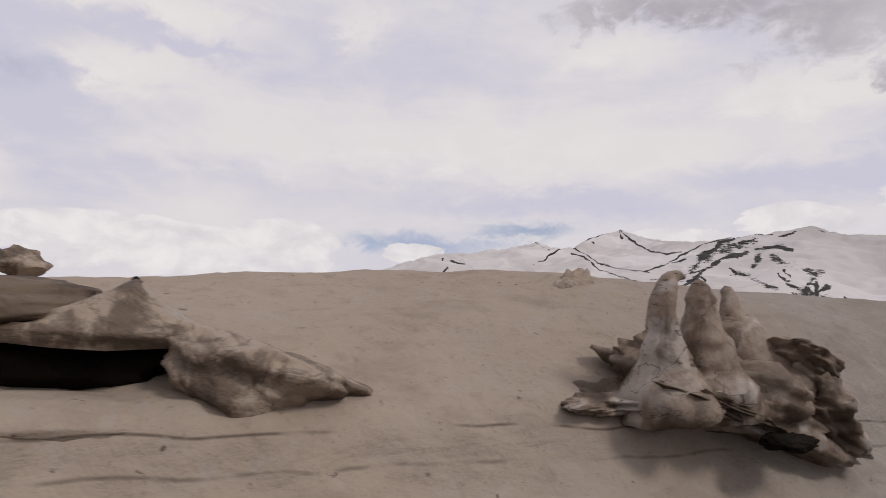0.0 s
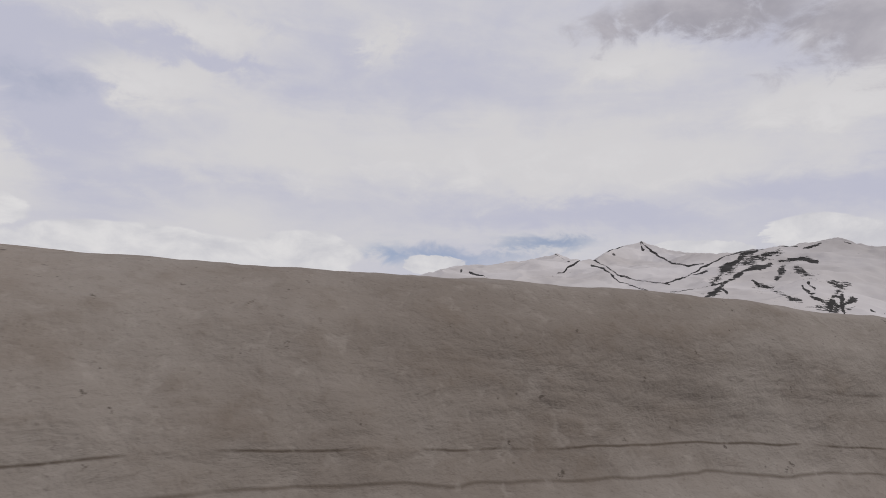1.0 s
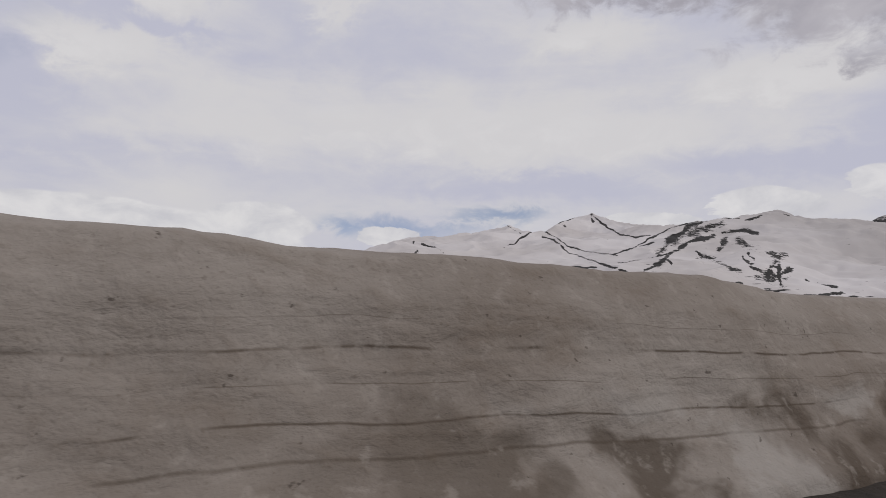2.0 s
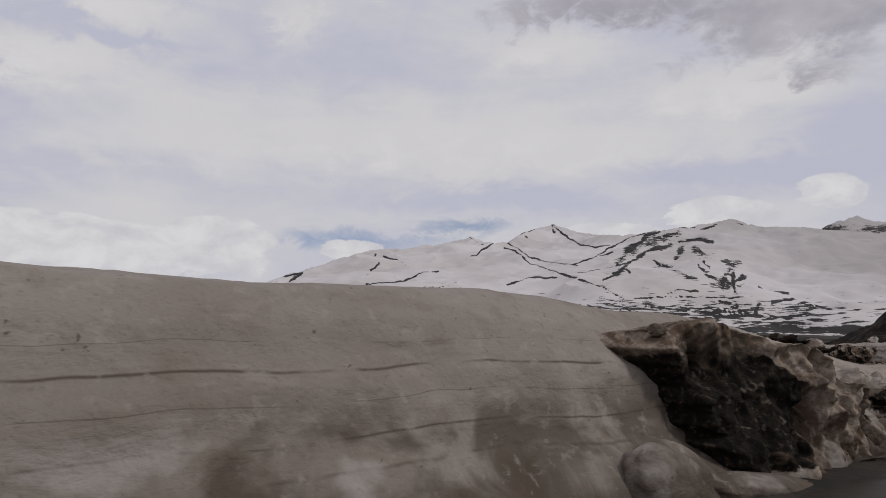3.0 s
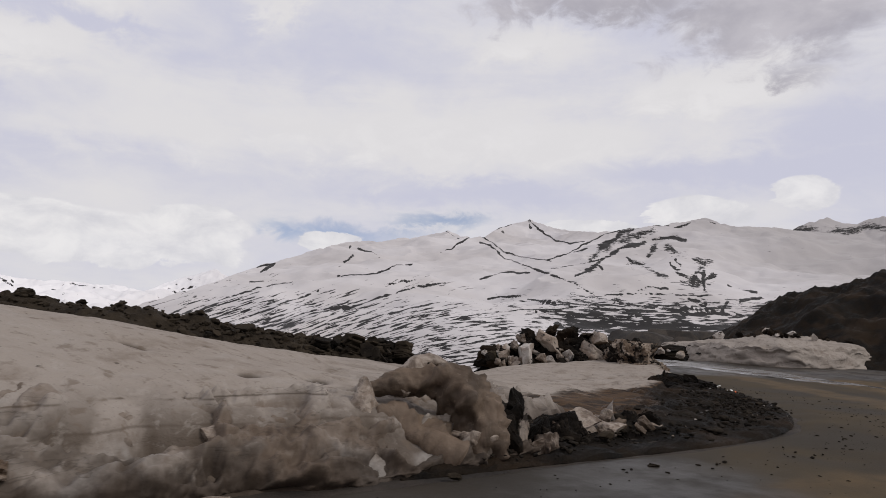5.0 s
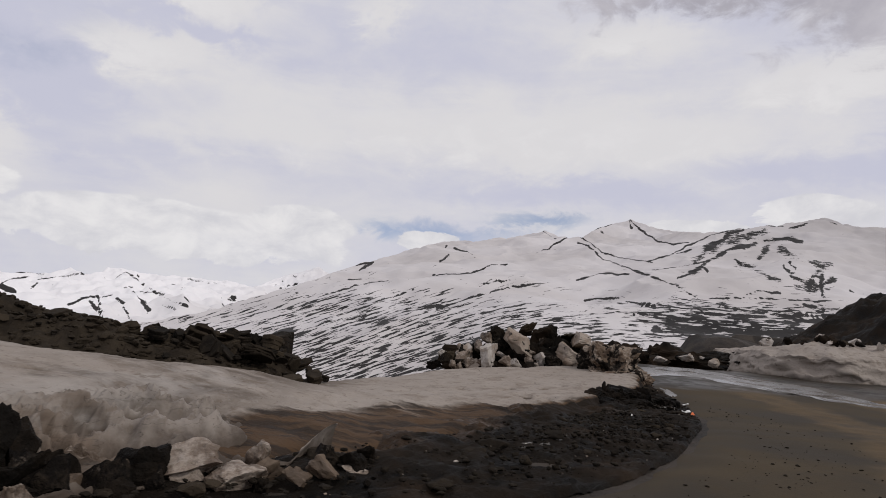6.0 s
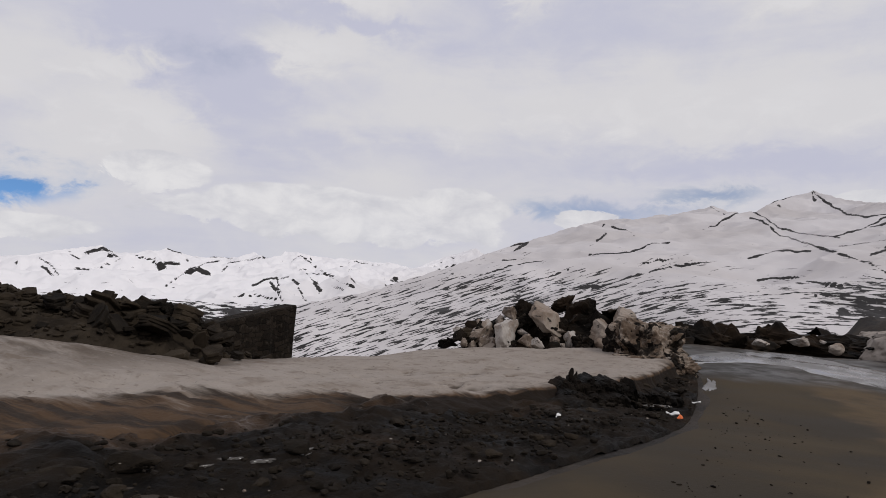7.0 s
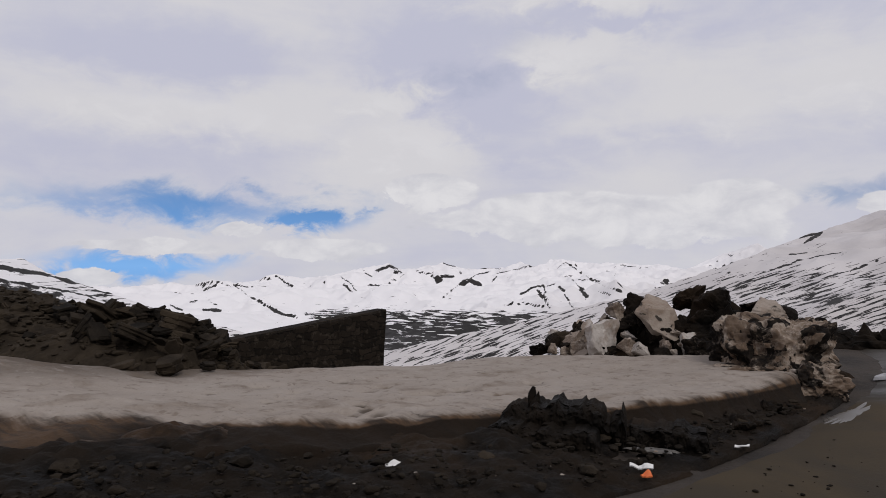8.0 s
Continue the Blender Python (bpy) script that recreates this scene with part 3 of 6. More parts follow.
RIGHT_EDGE = [(-26.9, -14.7), (-16.8, -10.2), (-6.8, -5.8), (2.4, -1.7), (9.7, 1.6), (17.0, 4.8), (22, 6), (28, 9), (33, 11.5), (37, 14),
              (42, 16), (47, 18.5), (52, 23), (55, 27), (57, 31), (58, 35), (57.5, 41), (53, 46.5), (46.5, 53), (41, 59)]


def make_ground():
    radii = np.concatenate([[0.0], 0.4 * 1.0325 ** np.arange(298)])
    radii = radii[radii < 5200]
    turns = np.linspace(0, 2 * np.pi, 541)[:-1]
    r, a = np.meshgrid(radii, turns, indexing="ij")
    x, y = 33 + r * np.sin(a), 27 + r * np.cos(a)
    z = ground_height(x, y) - 0.03 - 1.1 * step(x, 39.0, 35.5) * step(y, 30.0, 33.0) - 0.5 * step(x, 33, 31) * step(y, 26, 29)
    nv = len(turns)
    i, j = np.meshgrid(np.arange(len(radii) - 1), np.arange(nv), indexing="ij")
    q = np.stack([i * nv + j, i * nv + (j + 1) % nv, (i + 1) * nv + (j + 1) % nv, (i + 1) * nv + j], -1).reshape(-1, 4)
    ob = new("ground", mesh("ground", np.stack([x, y, z], -1).reshape(-1, 3), q[:, ::-1], GROUND))
    tagged(ob, "dark stony alpine ground with bands of old snow further off", "ground", kind="structure")

    left, right = curve_through(LEFT_EDGE, 300), curve_through(RIGHT_EDGE, 300)
    v = np.linspace(0, 1, 40)[None, :, None]
    xy = left[:, None] * (1 - v) + right[:, None] * v
    ruts = -0.025 * np.exp(-((v[..., 0] - 0.27) / 0.05) ** 2) - 0.025 * np.exp(-((v[..., 0] - 0.55) / 0.05) ** 2)
    z = ground_height(xy[..., 0], xy[..., 1]) + 0.015 + ruts + 0.012 * fbm(xy[..., 0] * 1.3, xy[..., 1] * 1.3, 3, 8)
    z[:, 0] -= 0.06
    z[:, -1] -= 0.06
    data = mesh("road", np.dstack([xy, z]).reshape(-1, 3), grid_faces(300, 40)[:, ::-1], ROAD)
    data.attributes.new("across", "FLOAT", "POINT").data.foreach_set("value", np.tile(v[0, :, 0], 300))
    ob = new("road", data)
    tagged(ob, "unpaved mountain road of packed wet brown mud", "road", kind="structure")


make_ground()


def make_puddle():
    """Sheet of melt water across the far side of the bend."""
    near = curve_through([(40.9, 41.2), (42.0, 42.4), (43.2, 42.1), (44.4, 40.2), (45.6, 38.4), (46.6, 36.4)], 60)
    far = curve_through([(40.9, 43.8), (42.6, 46.2), (44.2, 47.2), (45.4, 45.6), (46.3, 42.5), (46.9, 37.0)], 60)
    v = np.linspace(0, 1, 16)[None, :, None]
    xy = near[:, None] * (1 - v) + far[:, None] * v
    xy = xy + 0.25 * fbm(xy[..., :1] * 0.9, xy[..., 1:] * 0.9, 3, 27) * (np.abs(v - 0.5) * 2)
    z = ground_height(xy[..., 0], xy[..., 1]) + 0.028
    z[:, 0] -= 0.03
    z[:, -1] -= 0.03
    ob = new("puddle", mesh("puddle", np.dstack([xy, z]).reshape(-1, 3), grid_faces(60, 16)[:, ::-1], WET))
    tagged(ob, "grey sheet of melt water on the bend", "water", kind="structure")


make_puddle()


# ---------------------------------------------------------------- snow bank beside the road
# along the bank: foot, lip, crest and back, each x, y, z
BANK = [
    ((-30.7, -6.1, 0), (-31.0, -5.5, 0.75), (-32.5, -2.1, 1.15), (-35.4, 4.3, 0.7)),
    ((-14.3, 1.2, 0), (-14.5, 1.8, 0.75), (-16.1, 5.2, 1.25), (-18.9, 11.6, 0.8)),
    ((-3.5, 6.0, 0), (-3.8, 6.6, 0.75), (-5.39, 10.2, 1.65), (-8.1, 16.4, 1.22)),
    ((1.8, 8.4, 0), (1.6, 8.95, 0.75), (0.44, 11.4, 2.05), (-2.8, 18.8, 1.74)),
    ((7.7, 11.0, 0), (7.3, 11.75, 0.85), (7.08, 12.5, 1.93), (3.0, 21.4, 1.75)),
    ((14.5, 14.0, 0), (14.2, 14.55, 0.8), (14.03, 15.1, 1.94), (9.9, 24.4, 1.68)),
    ((21.5, 17.95, 0), (21.1, 18.75, 1.05), (20.81, 19.6, 1.83), (17, 29, 1.45)),
    ((25.3, 20.15, 0), (25.0, 20.85, 0.55), (24.35, 22.43, 1.6), (20.5, 31, 1.1)),
    ((28.5, 22.6, 0), (28.3, 23.2, 0.5), (27.28, 25.67, 1.16), (24.5, 33, 0.5)),
    ((31.4, 24.2, 0), (31.2, 24.9, 0.4), (29.9, 28.71, 0.7), (27, 35, -0.3)),
    ((34.3, 27.2, 0.06), (32.9, 28.8, 0.18), (31.69, 30.91, 0.28), (28.2, 36.5, -0.9)),
    ((36.3, 29.9, -0.04), (35.0, 31.2, 0.04), (32.12, 34.76, -0.19), (29.4, 38.5, -1.2)),
    ((37.2, 31.6, -0.14), (36.6, 32.3, 0.0), (33.51, 37.6, -0.27), (31.8, 40.5, -1.3)),
    ((38.35, 33.75, -0.3), (38.05, 34.05, -0.02), (35.98, 39.46, -0.15), (34.8, 42.3, -1.2)),
    ((39.75, 35.95, -0.34), (39.4, 36.15, 0.0), (37.74, 40.11, 0.0), (37.2, 42.6, -1.0)),
    ((40.3, 38.3, -0.36), (40.1, 38.5, 0.0), (39.14, 40.4, 0.09), (38.9, 42.0, -0.9)),
]


def make_bank():
    nu, nv = 820, 170
    rows = curve_through(BANK, nu)                        # nu x 4 x 3
    foot, lip, crest, back = (rows[:, i] for i in range(4))
    mid = lip * 0.58 + crest * 0.42
    mid[:, 2] = lip[:, 2] + 0.62 * (crest[:, 2] - lip[:, 2])
    over = crest * 0.55 + back * 0.45
    drop = 0.08 + 0.40 * step(np.linspace(0, 15, nu), 7.0, 9.5)
    over[:, 2] = crest[:, 2] * (1 - drop) + back[:, 2] * drop
    face = lip * 0.75 + foot * 0.25
    face[:, 2] = lip[:, 2] * 0.45 + foot[:, 2] * 0.55
    keys = np.stack([foot, face, lip, mid, crest, over, back], 1)      # nu x 7 x 3
    at = np.array([0, 0.10, 0.2, 0.48, 0.74, 0.88, 1.0])
    v = np.linspace(0, 1, nv) 
    idx = np.clip(np.searchsorted(at, v, side="right") - 1, 0, 5)
    f = (v - at[idx]) / (at[idx + 1] - at[idx])
    out = keys[:, idx] * (1 - f[None, :, None]) + keys[:, idx + 1] * f[None, :, None]
    wide = np.pad(out, ((0, 0), (14, 14), (0, 0)), "edge")          # round the section off
    bell = np.exp(-((np.arange(29) - 14) / 7.0) ** 2)
    out = sum(wide[:, n:n + nv] * w for n, w in enumerate(bell / bell.sum()))
    du, dv = np.gradient(out, axis=0), np.gradient(out, axis=1)
    nrm = np.cross(du, dv)
    nrm /= np.linalg.norm(nrm, axis=-1, keepdims=True) + 1e-9
    x, y, z = out[..., 0], out[..., 1], out[..., 2]
    s = np.linspace(0, 1, nu)[:, None] * 15               # station number
    low = 1 - step(v, 0.16, 0.36)[None, :]
    rough = (0.03 + 0.05 * step(s, 5.6, 6.6) * (1 - step(s, 9.2, 10.2))) * (1 - step(v, 0.2, 0.5))[None, :] + 0.022
    lumps = fbm(x * 1.3 + z * 0.9, y * 1.3 - z * 1.3, 6, 11, 0.62)
    swell = 0.10 * fbm(x * 0.22, y * 0.22, 3, 21) * (1 - low)
    pits = -0.06 * np.maximum(0, fbm(x * 1.1, y * 1.1, 2, 31) - 0.55) * (1 - low)
    out = out + nrm * (rough * lumps + swell + pits)[..., None]
    rnd = np.random.RandomState(4)
    prints = np.zeros(z.shape)
    for cx, cy, spread, count in ((37.05, 33.25, 0.6, 14), (36.4, 34.5, 1.1, 14), (35.6, 34.0, 1.0, 4), (37.6, 36.4, 1.2, 4), (34.2, 33.5, 1.6, 7), (29.5, 26.5, 2.5, 7), (25.6, 20.9, 0.2, 1)):
        for _ in range(count):
            px, py, r = cx + rnd.normal() * spread * 0.6, cy + rnd.normal() * spread * 0.5, 0.07 + 0.08 * rnd.rand()
            dent = np.exp(-((out[..., 0] - px) ** 2 + (out[..., 1] - py) ** 2) / r**2) * (1 - low)
            out[..., 2] -= 1.1 * r * dent
            prints = np.maximum(prints, dent)
    out[:, :5, 2] -= np.array((0.30, 0.20, 0.12, 0.06, 0.02))[None, :]
    data = mesh("snow_bank", out.reshape(-1, 3), grid_faces(nu, nv), SNOW)
    # melt: soaked foot, raised past station 11 for the painted undercut shade
    data.attributes.new("melt", "FLOAT", "POINT").data.foreach_set("value", (step(s, 8.9, 9.8) * step(v[None, :], 0.25 + 0.11 * step(s, 11.8, 13.0), 0.08) + 0.25 * step(s, 10.9, 11.6) * step(v, 0.16, 0.10)[None, :] + 0.4 * step(s, 12.0, 12.8) * step(v, 0.20, 0.13)[None, :] + 0 * z).ravel())
    data.attributes.new("print", "FLOAT", "POINT").data.foreach_set("value", prints.ravel())
    ob = new("snow_bank", data)
    return tagged(ob, "long bank of old brownish dusty snow beside the road", "snow bank")


SNOW_BANK = make_bank()


# ---------------------------------------------------------------- mountains
HOME = np.array([28.0, 17.0, 1.5])


def toward(az, el, d):
    a = radians(az)
    return (HOME[0] + d * math.sin(a), HOME[1] + d * math.cos(a), HOME[2] + d * math.tan(radians(el)))


def ridge_height(x, y, ridges, floor, soft=12.0):
    """Smooth maximum of falls from ridge lines; each ridge has nodes and a slope."""
    total = np.exp((floor + 0 * x) / soft - 0)
    best = floor + 0 * x
    for nodes, slope, bow in ridges:
        nodes = np.array(nodes)
        h = np.full(x.shape, -1e9)
        for a, b in zip(nodes[:-1], nodes[1:]):
            ab = b[:2] - a[:2]
            t = np.clip(((x - a[0]) * ab[0] + (y - a[1]) * ab[1]) / (ab @ ab), 0, 1)
            d = np.hypot(x - a[0] - t * ab[0], y - a[1] - t * ab[1])
            top = a[2] + t * (b[2] - a[2])
            h = np.maximum(h, top - slope * d / (1 + d / bow))
        m = np.maximum(best, h)
        best = m + soft * np.log1p(np.exp(-np.abs(best - h) / soft))
        best -= soft * 0.0
    return best


def near_line(az, el, line, width, least):
    """How near a direction lies to a line drawn on the slopes: 1 on it."""
    best = np.full(az.shape, 1e9)
    for (a0, e0), (a1, e1) in zip(line[:-1], line[1:]):
        da, de = a1 - a0, e1 - e0
        t = np.clip(((az - a0) * da + (el - e0) * de) / (da * da + de * de), 0, 1)
        best = np.minimum(best, (az - a0 - t * da) ** 2 + (el - e0 - t * de) ** 2)
    d = np.sqrt(best)
    w = np.maximum(width * np.clip(0.85 + 0.6 * fbm(az * 0.9, el * 1.6, 2, 57), 0.35, 1.7), least)
    return np.exp(-(d / w) ** 2)


def mountain(name, label, ridges, skyline, az0, az1, r0, r1, na, nr, floor, rough, seed, bare=(), clean=0.0, soft=8.0, fine=None, dirty=(), dip=((0, 0), (1, 0))):
    az = np.radians(np.linspace(az0, az1, na))
    if fine:                                     # closer meshed between these bearings
        ends = int(na * 0.14)
        az = np.radians(np.concatenate([np.linspace(az0, fine[0], ends)[:-1], np.linspace(*fine, na - 2 * ends + 2), np.linspace(fine[1], az1, ends)[1:]]))
    far = r0 + 0.2 * (r1 - r0)
    r = np.concatenate([np.linspace(r0, far, nr // 6)[:-1], np.linspace(far, r1, nr - nr // 6 + 1)])
    a, d = np.meshgrid(az, r, indexing="ij")
    x, y = HOME[0] + d * np.sin(a), HOME[1] + d * np.cos(a)
    z = ridge_height(x, y, ridges, floor, soft)
    rise = np.clip((z - floor) / 150, 0, 1)
    gully = np.abs(fbm(x / 230, y / 230, 4, seed))
    z = z + rough * rise * (fbm(x / 330, y / 330, 5, seed + 5) * 0.5 - gully * 0.6)
    sky = np.array(skyline)
    line = np.interp(np.degrees(a), sky[:, 0], sky[:, 1]) + 0.08 * fbm(np.degrees(a) * 1.5, 0 * a + seed, 5, seed, 0.6)
    z = np.minimum(z, HOME[2] + d * np.tan(np.radians(line)))       # worn down to the crest line
    data = mesh(name, np.stack([x, y, z], -1).reshape(-1, 3), grid_faces(na, nr), PEAK)
    el = np.degrees(np.arctan2(z - HOME[2], d))
    rock = np.zeros(z.shape)
    deg = np.degrees(a)
    least = 0.5 * np.abs(np.gradient(el, axis=1))          # no finer than the rows of the mesh
    for line, width, amount in bare:
        reach = 4 * width + 0.15
        spot = (deg > min(p[0] for p in line) - reach) & (deg < max(p[0] for p in line) + reach) & (el > min(p[1] for p in line) - reach) & (el < max(p[1] for p in line) + reach)
        da, de = deg[spot], el[spot]
        vary = np.clip(0.95 + 0.45 * fbm(da * 0.9, de * 1.9, 2, seed + 9), 0.45, 1.2)
        da, de = da + 0.10 * fbm(da * 1.6, de * 2.3, 3, seed + 2), de + 0.05 * fbm(da * 1.9, de * 1.7, 3, seed + 4)
        rock[spot] = np.maximum(rock[spot], amount * (0.88 if width > 0.15 and amount > 0.9 else 1.0) * vary * near_line(da, de, line, width, least[spot]))
    snowy = np.full(z.shape, float(clean))
    for a0, a1, e0, e1, amount in dirty:
        snowy = snowy - amount * step(deg, a0, a0 + 3) * step(deg, a1, a1 - 3) * step(el, e0, e0 + 0.6) * step(el, e1, e1 - 1.2)
    bearings = np.linspace(-110, 70, 721)
    fall = np.cumsum(np.interp(bearings, *np.array(dip).T)) * 0.25                  # strata rise by so much along the slope
    strata = np.stack([deg, el - np.interp(deg, bearings, fall), 0 * el], -1)
    data.attributes.new("strata", "FLOAT_VECTOR", "POINT").data.foreach_set("vector", strata.ravel())
    data.attributes.new("clean", "FLOAT", "POINT").data.foreach_set("value", snowy.ravel())
    data.attributes.new("bare", "FLOAT", "POINT").data.foreach_set("value", rock.ravel())
    return tagged(new(name, data), label, "mountain")


def nodes(*rows):
    return [toward(az, el + 0.35, d) for az, el, d in rows]


MAIN_SKY = ((-60, -9), (-40, -7), (-27, -3.8), (-20, -1.9), (-16.4, -0.5), (-13.7, 0.5), (-8.3, 2.85), (-4.8, 4.1), (-1.9, 5.15), (-1.2, 5.35), (1.2, 5.45), (4.5, 6.05),
            (7.2, 6.72), (8.5, 6.25), (10.4, 6.3), (11.6, 7.1), (11.9, 7.3), (13.4, 7.65), (14.4, 8.0), (15.0, 7.7), (16.7, 7.3), (20.1, 6.95), (23, 7.42), (25.7, 7.77),
            (27.6, 8.1), (28.6, 8.22), (29.4, 8.0), (29.8, 7.7), (33.6, 7.53), (37.6, 6.87), (41.3, 5.9), (43.7, 5.2), (52, 3.0), (64, 1.0))
PEAK_SKY = ((30, 6.6), (33, 6.7), (34.6, 7.1), (35.8, 7.75), (36.4, 7.9), (37.15, 8.25), (38.1, 7.75), (39.1, 7.55), (39.9, 8.0), (41.3, 8.1), (42.3, 7.8), (43.1, 8.3), (43.7, 8.5), (54, 8.4))
FAR_SKY = ((-88, 0.2), (-72, -0.5), (-63.9, -1.75), (-61.5, -1.5), (-59.5, -1.25), (-58, -1.55), (-56.5, -1.05), (-54, -1.3), (-51.5, -0.6), (-50, -0.85), (-48.3, -0.85), (-44.5, -0.1),
           (-42.8, 0.35), (-42, 0.4), (-41, 0.05), (-39.6, 0.05), (-37.3, 0.6), (-36, 0.15), (-34.2, 0.05), (-31.6, 0.35), (-30.6, 0.7), (-29.6, 0.4), (-28.4, 0.55), (-27.9, 1.2), (-27.5, 1.5), (-27.1, 1.35), (-26.7, 0.95), (-25.6, 0.75),
           (-23.5, 0.7), (-21, 0.65), (-19, 0.55), (-17.2, 0.25), (-15.4, 1.1), (-13, 1.9), (-11.9, 2.35), (-11.2, 1.9), (-9.5, 1.0), (-5, 0.0))
SIDE_SKY = ((-100, 3.5), (-78, 1.6), (-71.3, 0.4), (-69.2, 0.4), (-67, -0.8), (-63.9, -1.95), (-60, -3.2), (-54, -5.2), (-48, -7))


# bare rock drawn out along ridges and gullies: directions from the road, half-width, strength
RIDGE_ROCK = (
    (((7, 6.74), (8.26, 6.12)), 0.07, 1.30),
    (((6.75, 4.77), (7.71, 5.21), (9.14, 6.25), (9.87, 6.48), (11.11, 5.94), (12.13, 5.11), (13.6, 4.73), (16.25, 4.49)), 0.07, 1.30),
    (((10.14, 5.81), (11.03, 5.6), (11.89, 4.9), (12.39, 4.53)), 0.10, 1.30),
    (((12.39, 4.53), (14.11, 4.02), (16.29, 3.33), (18.21, 2.73), (19.4, 2.06), (20.34, 1.53), (22.18, 1.23), (24.88, 0.89)), 0.07, 1.30),
    (((10.1, 6.68), (12.04, 7.25), (14.2, 8)), 0.05, 1.30),
    (((14.2, 8), (14.96, 7.3), (15.7, 6.69), (16.67, 6.24), (17.87, 6.03), (19.05, 6.21)), 0.07, 1.30),
    (((14.21, 7.9), (14.38, 7.23)), 0.09, 1.10),
    (((-1.81, 5.28), (-1.1, 5.42)), 0.06, 1.30),
    (((28.89, 8.04), (29.36, 7.82)), 0.07, 1.30),
)
BOWL_ROCK = (
    (((15.54, 4.46), (17.43, 5.01), (19.28, 6.12), (21.13, 7.01), (22.5, 7.51), (24.31, 7.67), (25.87, 7.63)), 0.06, 1.30),
    (((19.56, 4.79), (20.69, 5.91), (22.05, 6.89), (23.41, 7.47)), 0.30, 1.00),
    (((19.35, 3.83), (20.49, 4.72), (22.08, 5.71), (23.89, 6.22)), 0.26, 0.95),
    (((16.27, 3.86), (18.4, 4.18), (20.26, 4.71)), 0.07, 1.30),
    (((16.72, 4.84), (19.3, 5.64)), 0.06, 1.30),
    (((24.55, 6.46), (25.66, 6.71), (27.2, 6.44)), 0.18, 1.00),
    (((24.78, 6.14), (24.36, 5.06)), 0.22, 0.95),
    (((26.09, 7.4), (27.48, 7.87)), 0.09, 1.10),
)
CIRQUE_ROCK = (
    (((22.55, 5.01), (22.92, 4.65)), 0.13, 1.00),
    (((25.92, 4.63), (26.36, 4.18)), 0.13, 1.00),
    (((26.58, 3.95), (27.24, 3.42)), 0.26, 0.95),
    (((26.35, 4.87), (26.79, 4.42)), 0.12, 1.00),
    (((27.67, 2.97), (28.3, 4.22)), 0.30, 0.98),
    (((28.31, 3.08), (29.24, 3.56)), 0.34, 1.00),
    (((28.74, 2.42), (28.51, 4)), 0.30, 1.00),
    (((18.43, 3.22), (19.35, 3.73)), 0.10, 1.00),
    (((20.27, 4.24), (20.65, 3.87)), 0.09, 1.00),
    (((25.9, 5.78), (29.14, 4.47)), 0.50, 0.62),
    (((23.02, 4.55), (25.71, 3.47)), 0.45, 0.58),
    (((19.6, 4.7), (21.6, 6.2), (24.4, 7.1)), 0.55, 0.60),
    (((27.0, 3.2), (29.0, 3.0)), 0.60, 0.68),
)
FOOT_ROCK = (
    (((20.8, 1.74), (23.52, 1.99), (29.17, 2.07)), 0.06, 1.30),
    (((23.52, 2.23), (24.4, 2.59), (25.95, 2.46)), 0.10, 1.10),
    (((30.41, 2.92), (31.63, 2.52), (32.44, 2.45)), 0.13, 1.10),
    (((30.01, 0.89), (30.42, 1.8)), 0.14, 1.10),
    (((31.23, 1.61), (32.64, 1.98)), 0.12, 1.10),
    (((20.35, 1.15), (24.88, 0.98), (26.63, 0.74), (30.01, 1.12)), 0.08, 1.30),
    (((20.36, 0.68), (23.11, 0.34), (24.9, -0.26)), 0.10, 1.30),
    (((27.06, 0.99), (28.76, 1.29)), 0.10, 1.10),
    (((32.84, 1.11), (34.78, 1.32)), 0.13, 1.10),
    (((33.23, 1.69), (35.16, 1.21)), 0.07, 1.20),
    (((24.89, 0.2), (29.18, 0.59), (32.45, 0.56)), 0.20, 1.15),
    (((27.48, 1.69), (30.42, 1.54), (34.01, 0.81)), 0.30, 0.62),
)
WEST_ROCK = (
    (((-8.59, 2.74), (-7.33, 3.06)), 0.07, 1.30),
    (((-8.33, 2.29), (-7.46, 2.91)), 0.11, 1.10),
    (((-1.47, 3.51), (-0.78, 4.18)), 0.14, 1.00),
    (((-1.16, 4.74), (-0.98, 4.94)), 0.09, 1.10),
    (((-0.34, 4.79), (0.89, 4.47), (1.5, 4.06)), 0.07, 1.30),
    (((1.38, 2.69), (2.9, 3.5), (4.35, 3.68)), 0.07, 1.30),
    (((-1.88, 2.37), (1.38, 2.69)), 0.06, 1.20),
    (((-9.04, 1.4), (-7.92, 1.6)), 0.05, 1.30),
    (((-12.68, -0.28), (-10.08, 0.31), (-7.43, 1.25), (-5.61, 1.59)), 0.05, 1.30),
    (((-5.05, 0.19), (-3.45, 0.99)), 0.05, 1.30),
)
SLOPE_ROCK = (
    (((2.49, 1.92), (5.15, 2.44)), 0.05, 1.30),
    (((-1.22, -0.58), (2.07, 0.78), (4.94, 1.75), (7.36, 2.26)), 0.06, 1.30),
    (((-4.05, -0.72), (0.19, -0.04)), 0.05, 1.30),
    (((10.28, 2.64), (12.2, 3.36), (14.61, 3.36)), 0.07, 1.30),
    (((11.08, 0.97), (12.04, 1.21), (13.72, 1.38)), 0.09, 1.20),
    (((14.45, 1.13), (16.84, 1)), 0.07, 1.30),
    (((18, 1.77), (19.88, 1.47)), 0.07, 1.30),
    (((15.66, 0.8), (18.03, 0.81)), 0.07, 1.30),
    (((15.21, 0.15), (17.34, 0.35)), 0.05, 1.30),
)
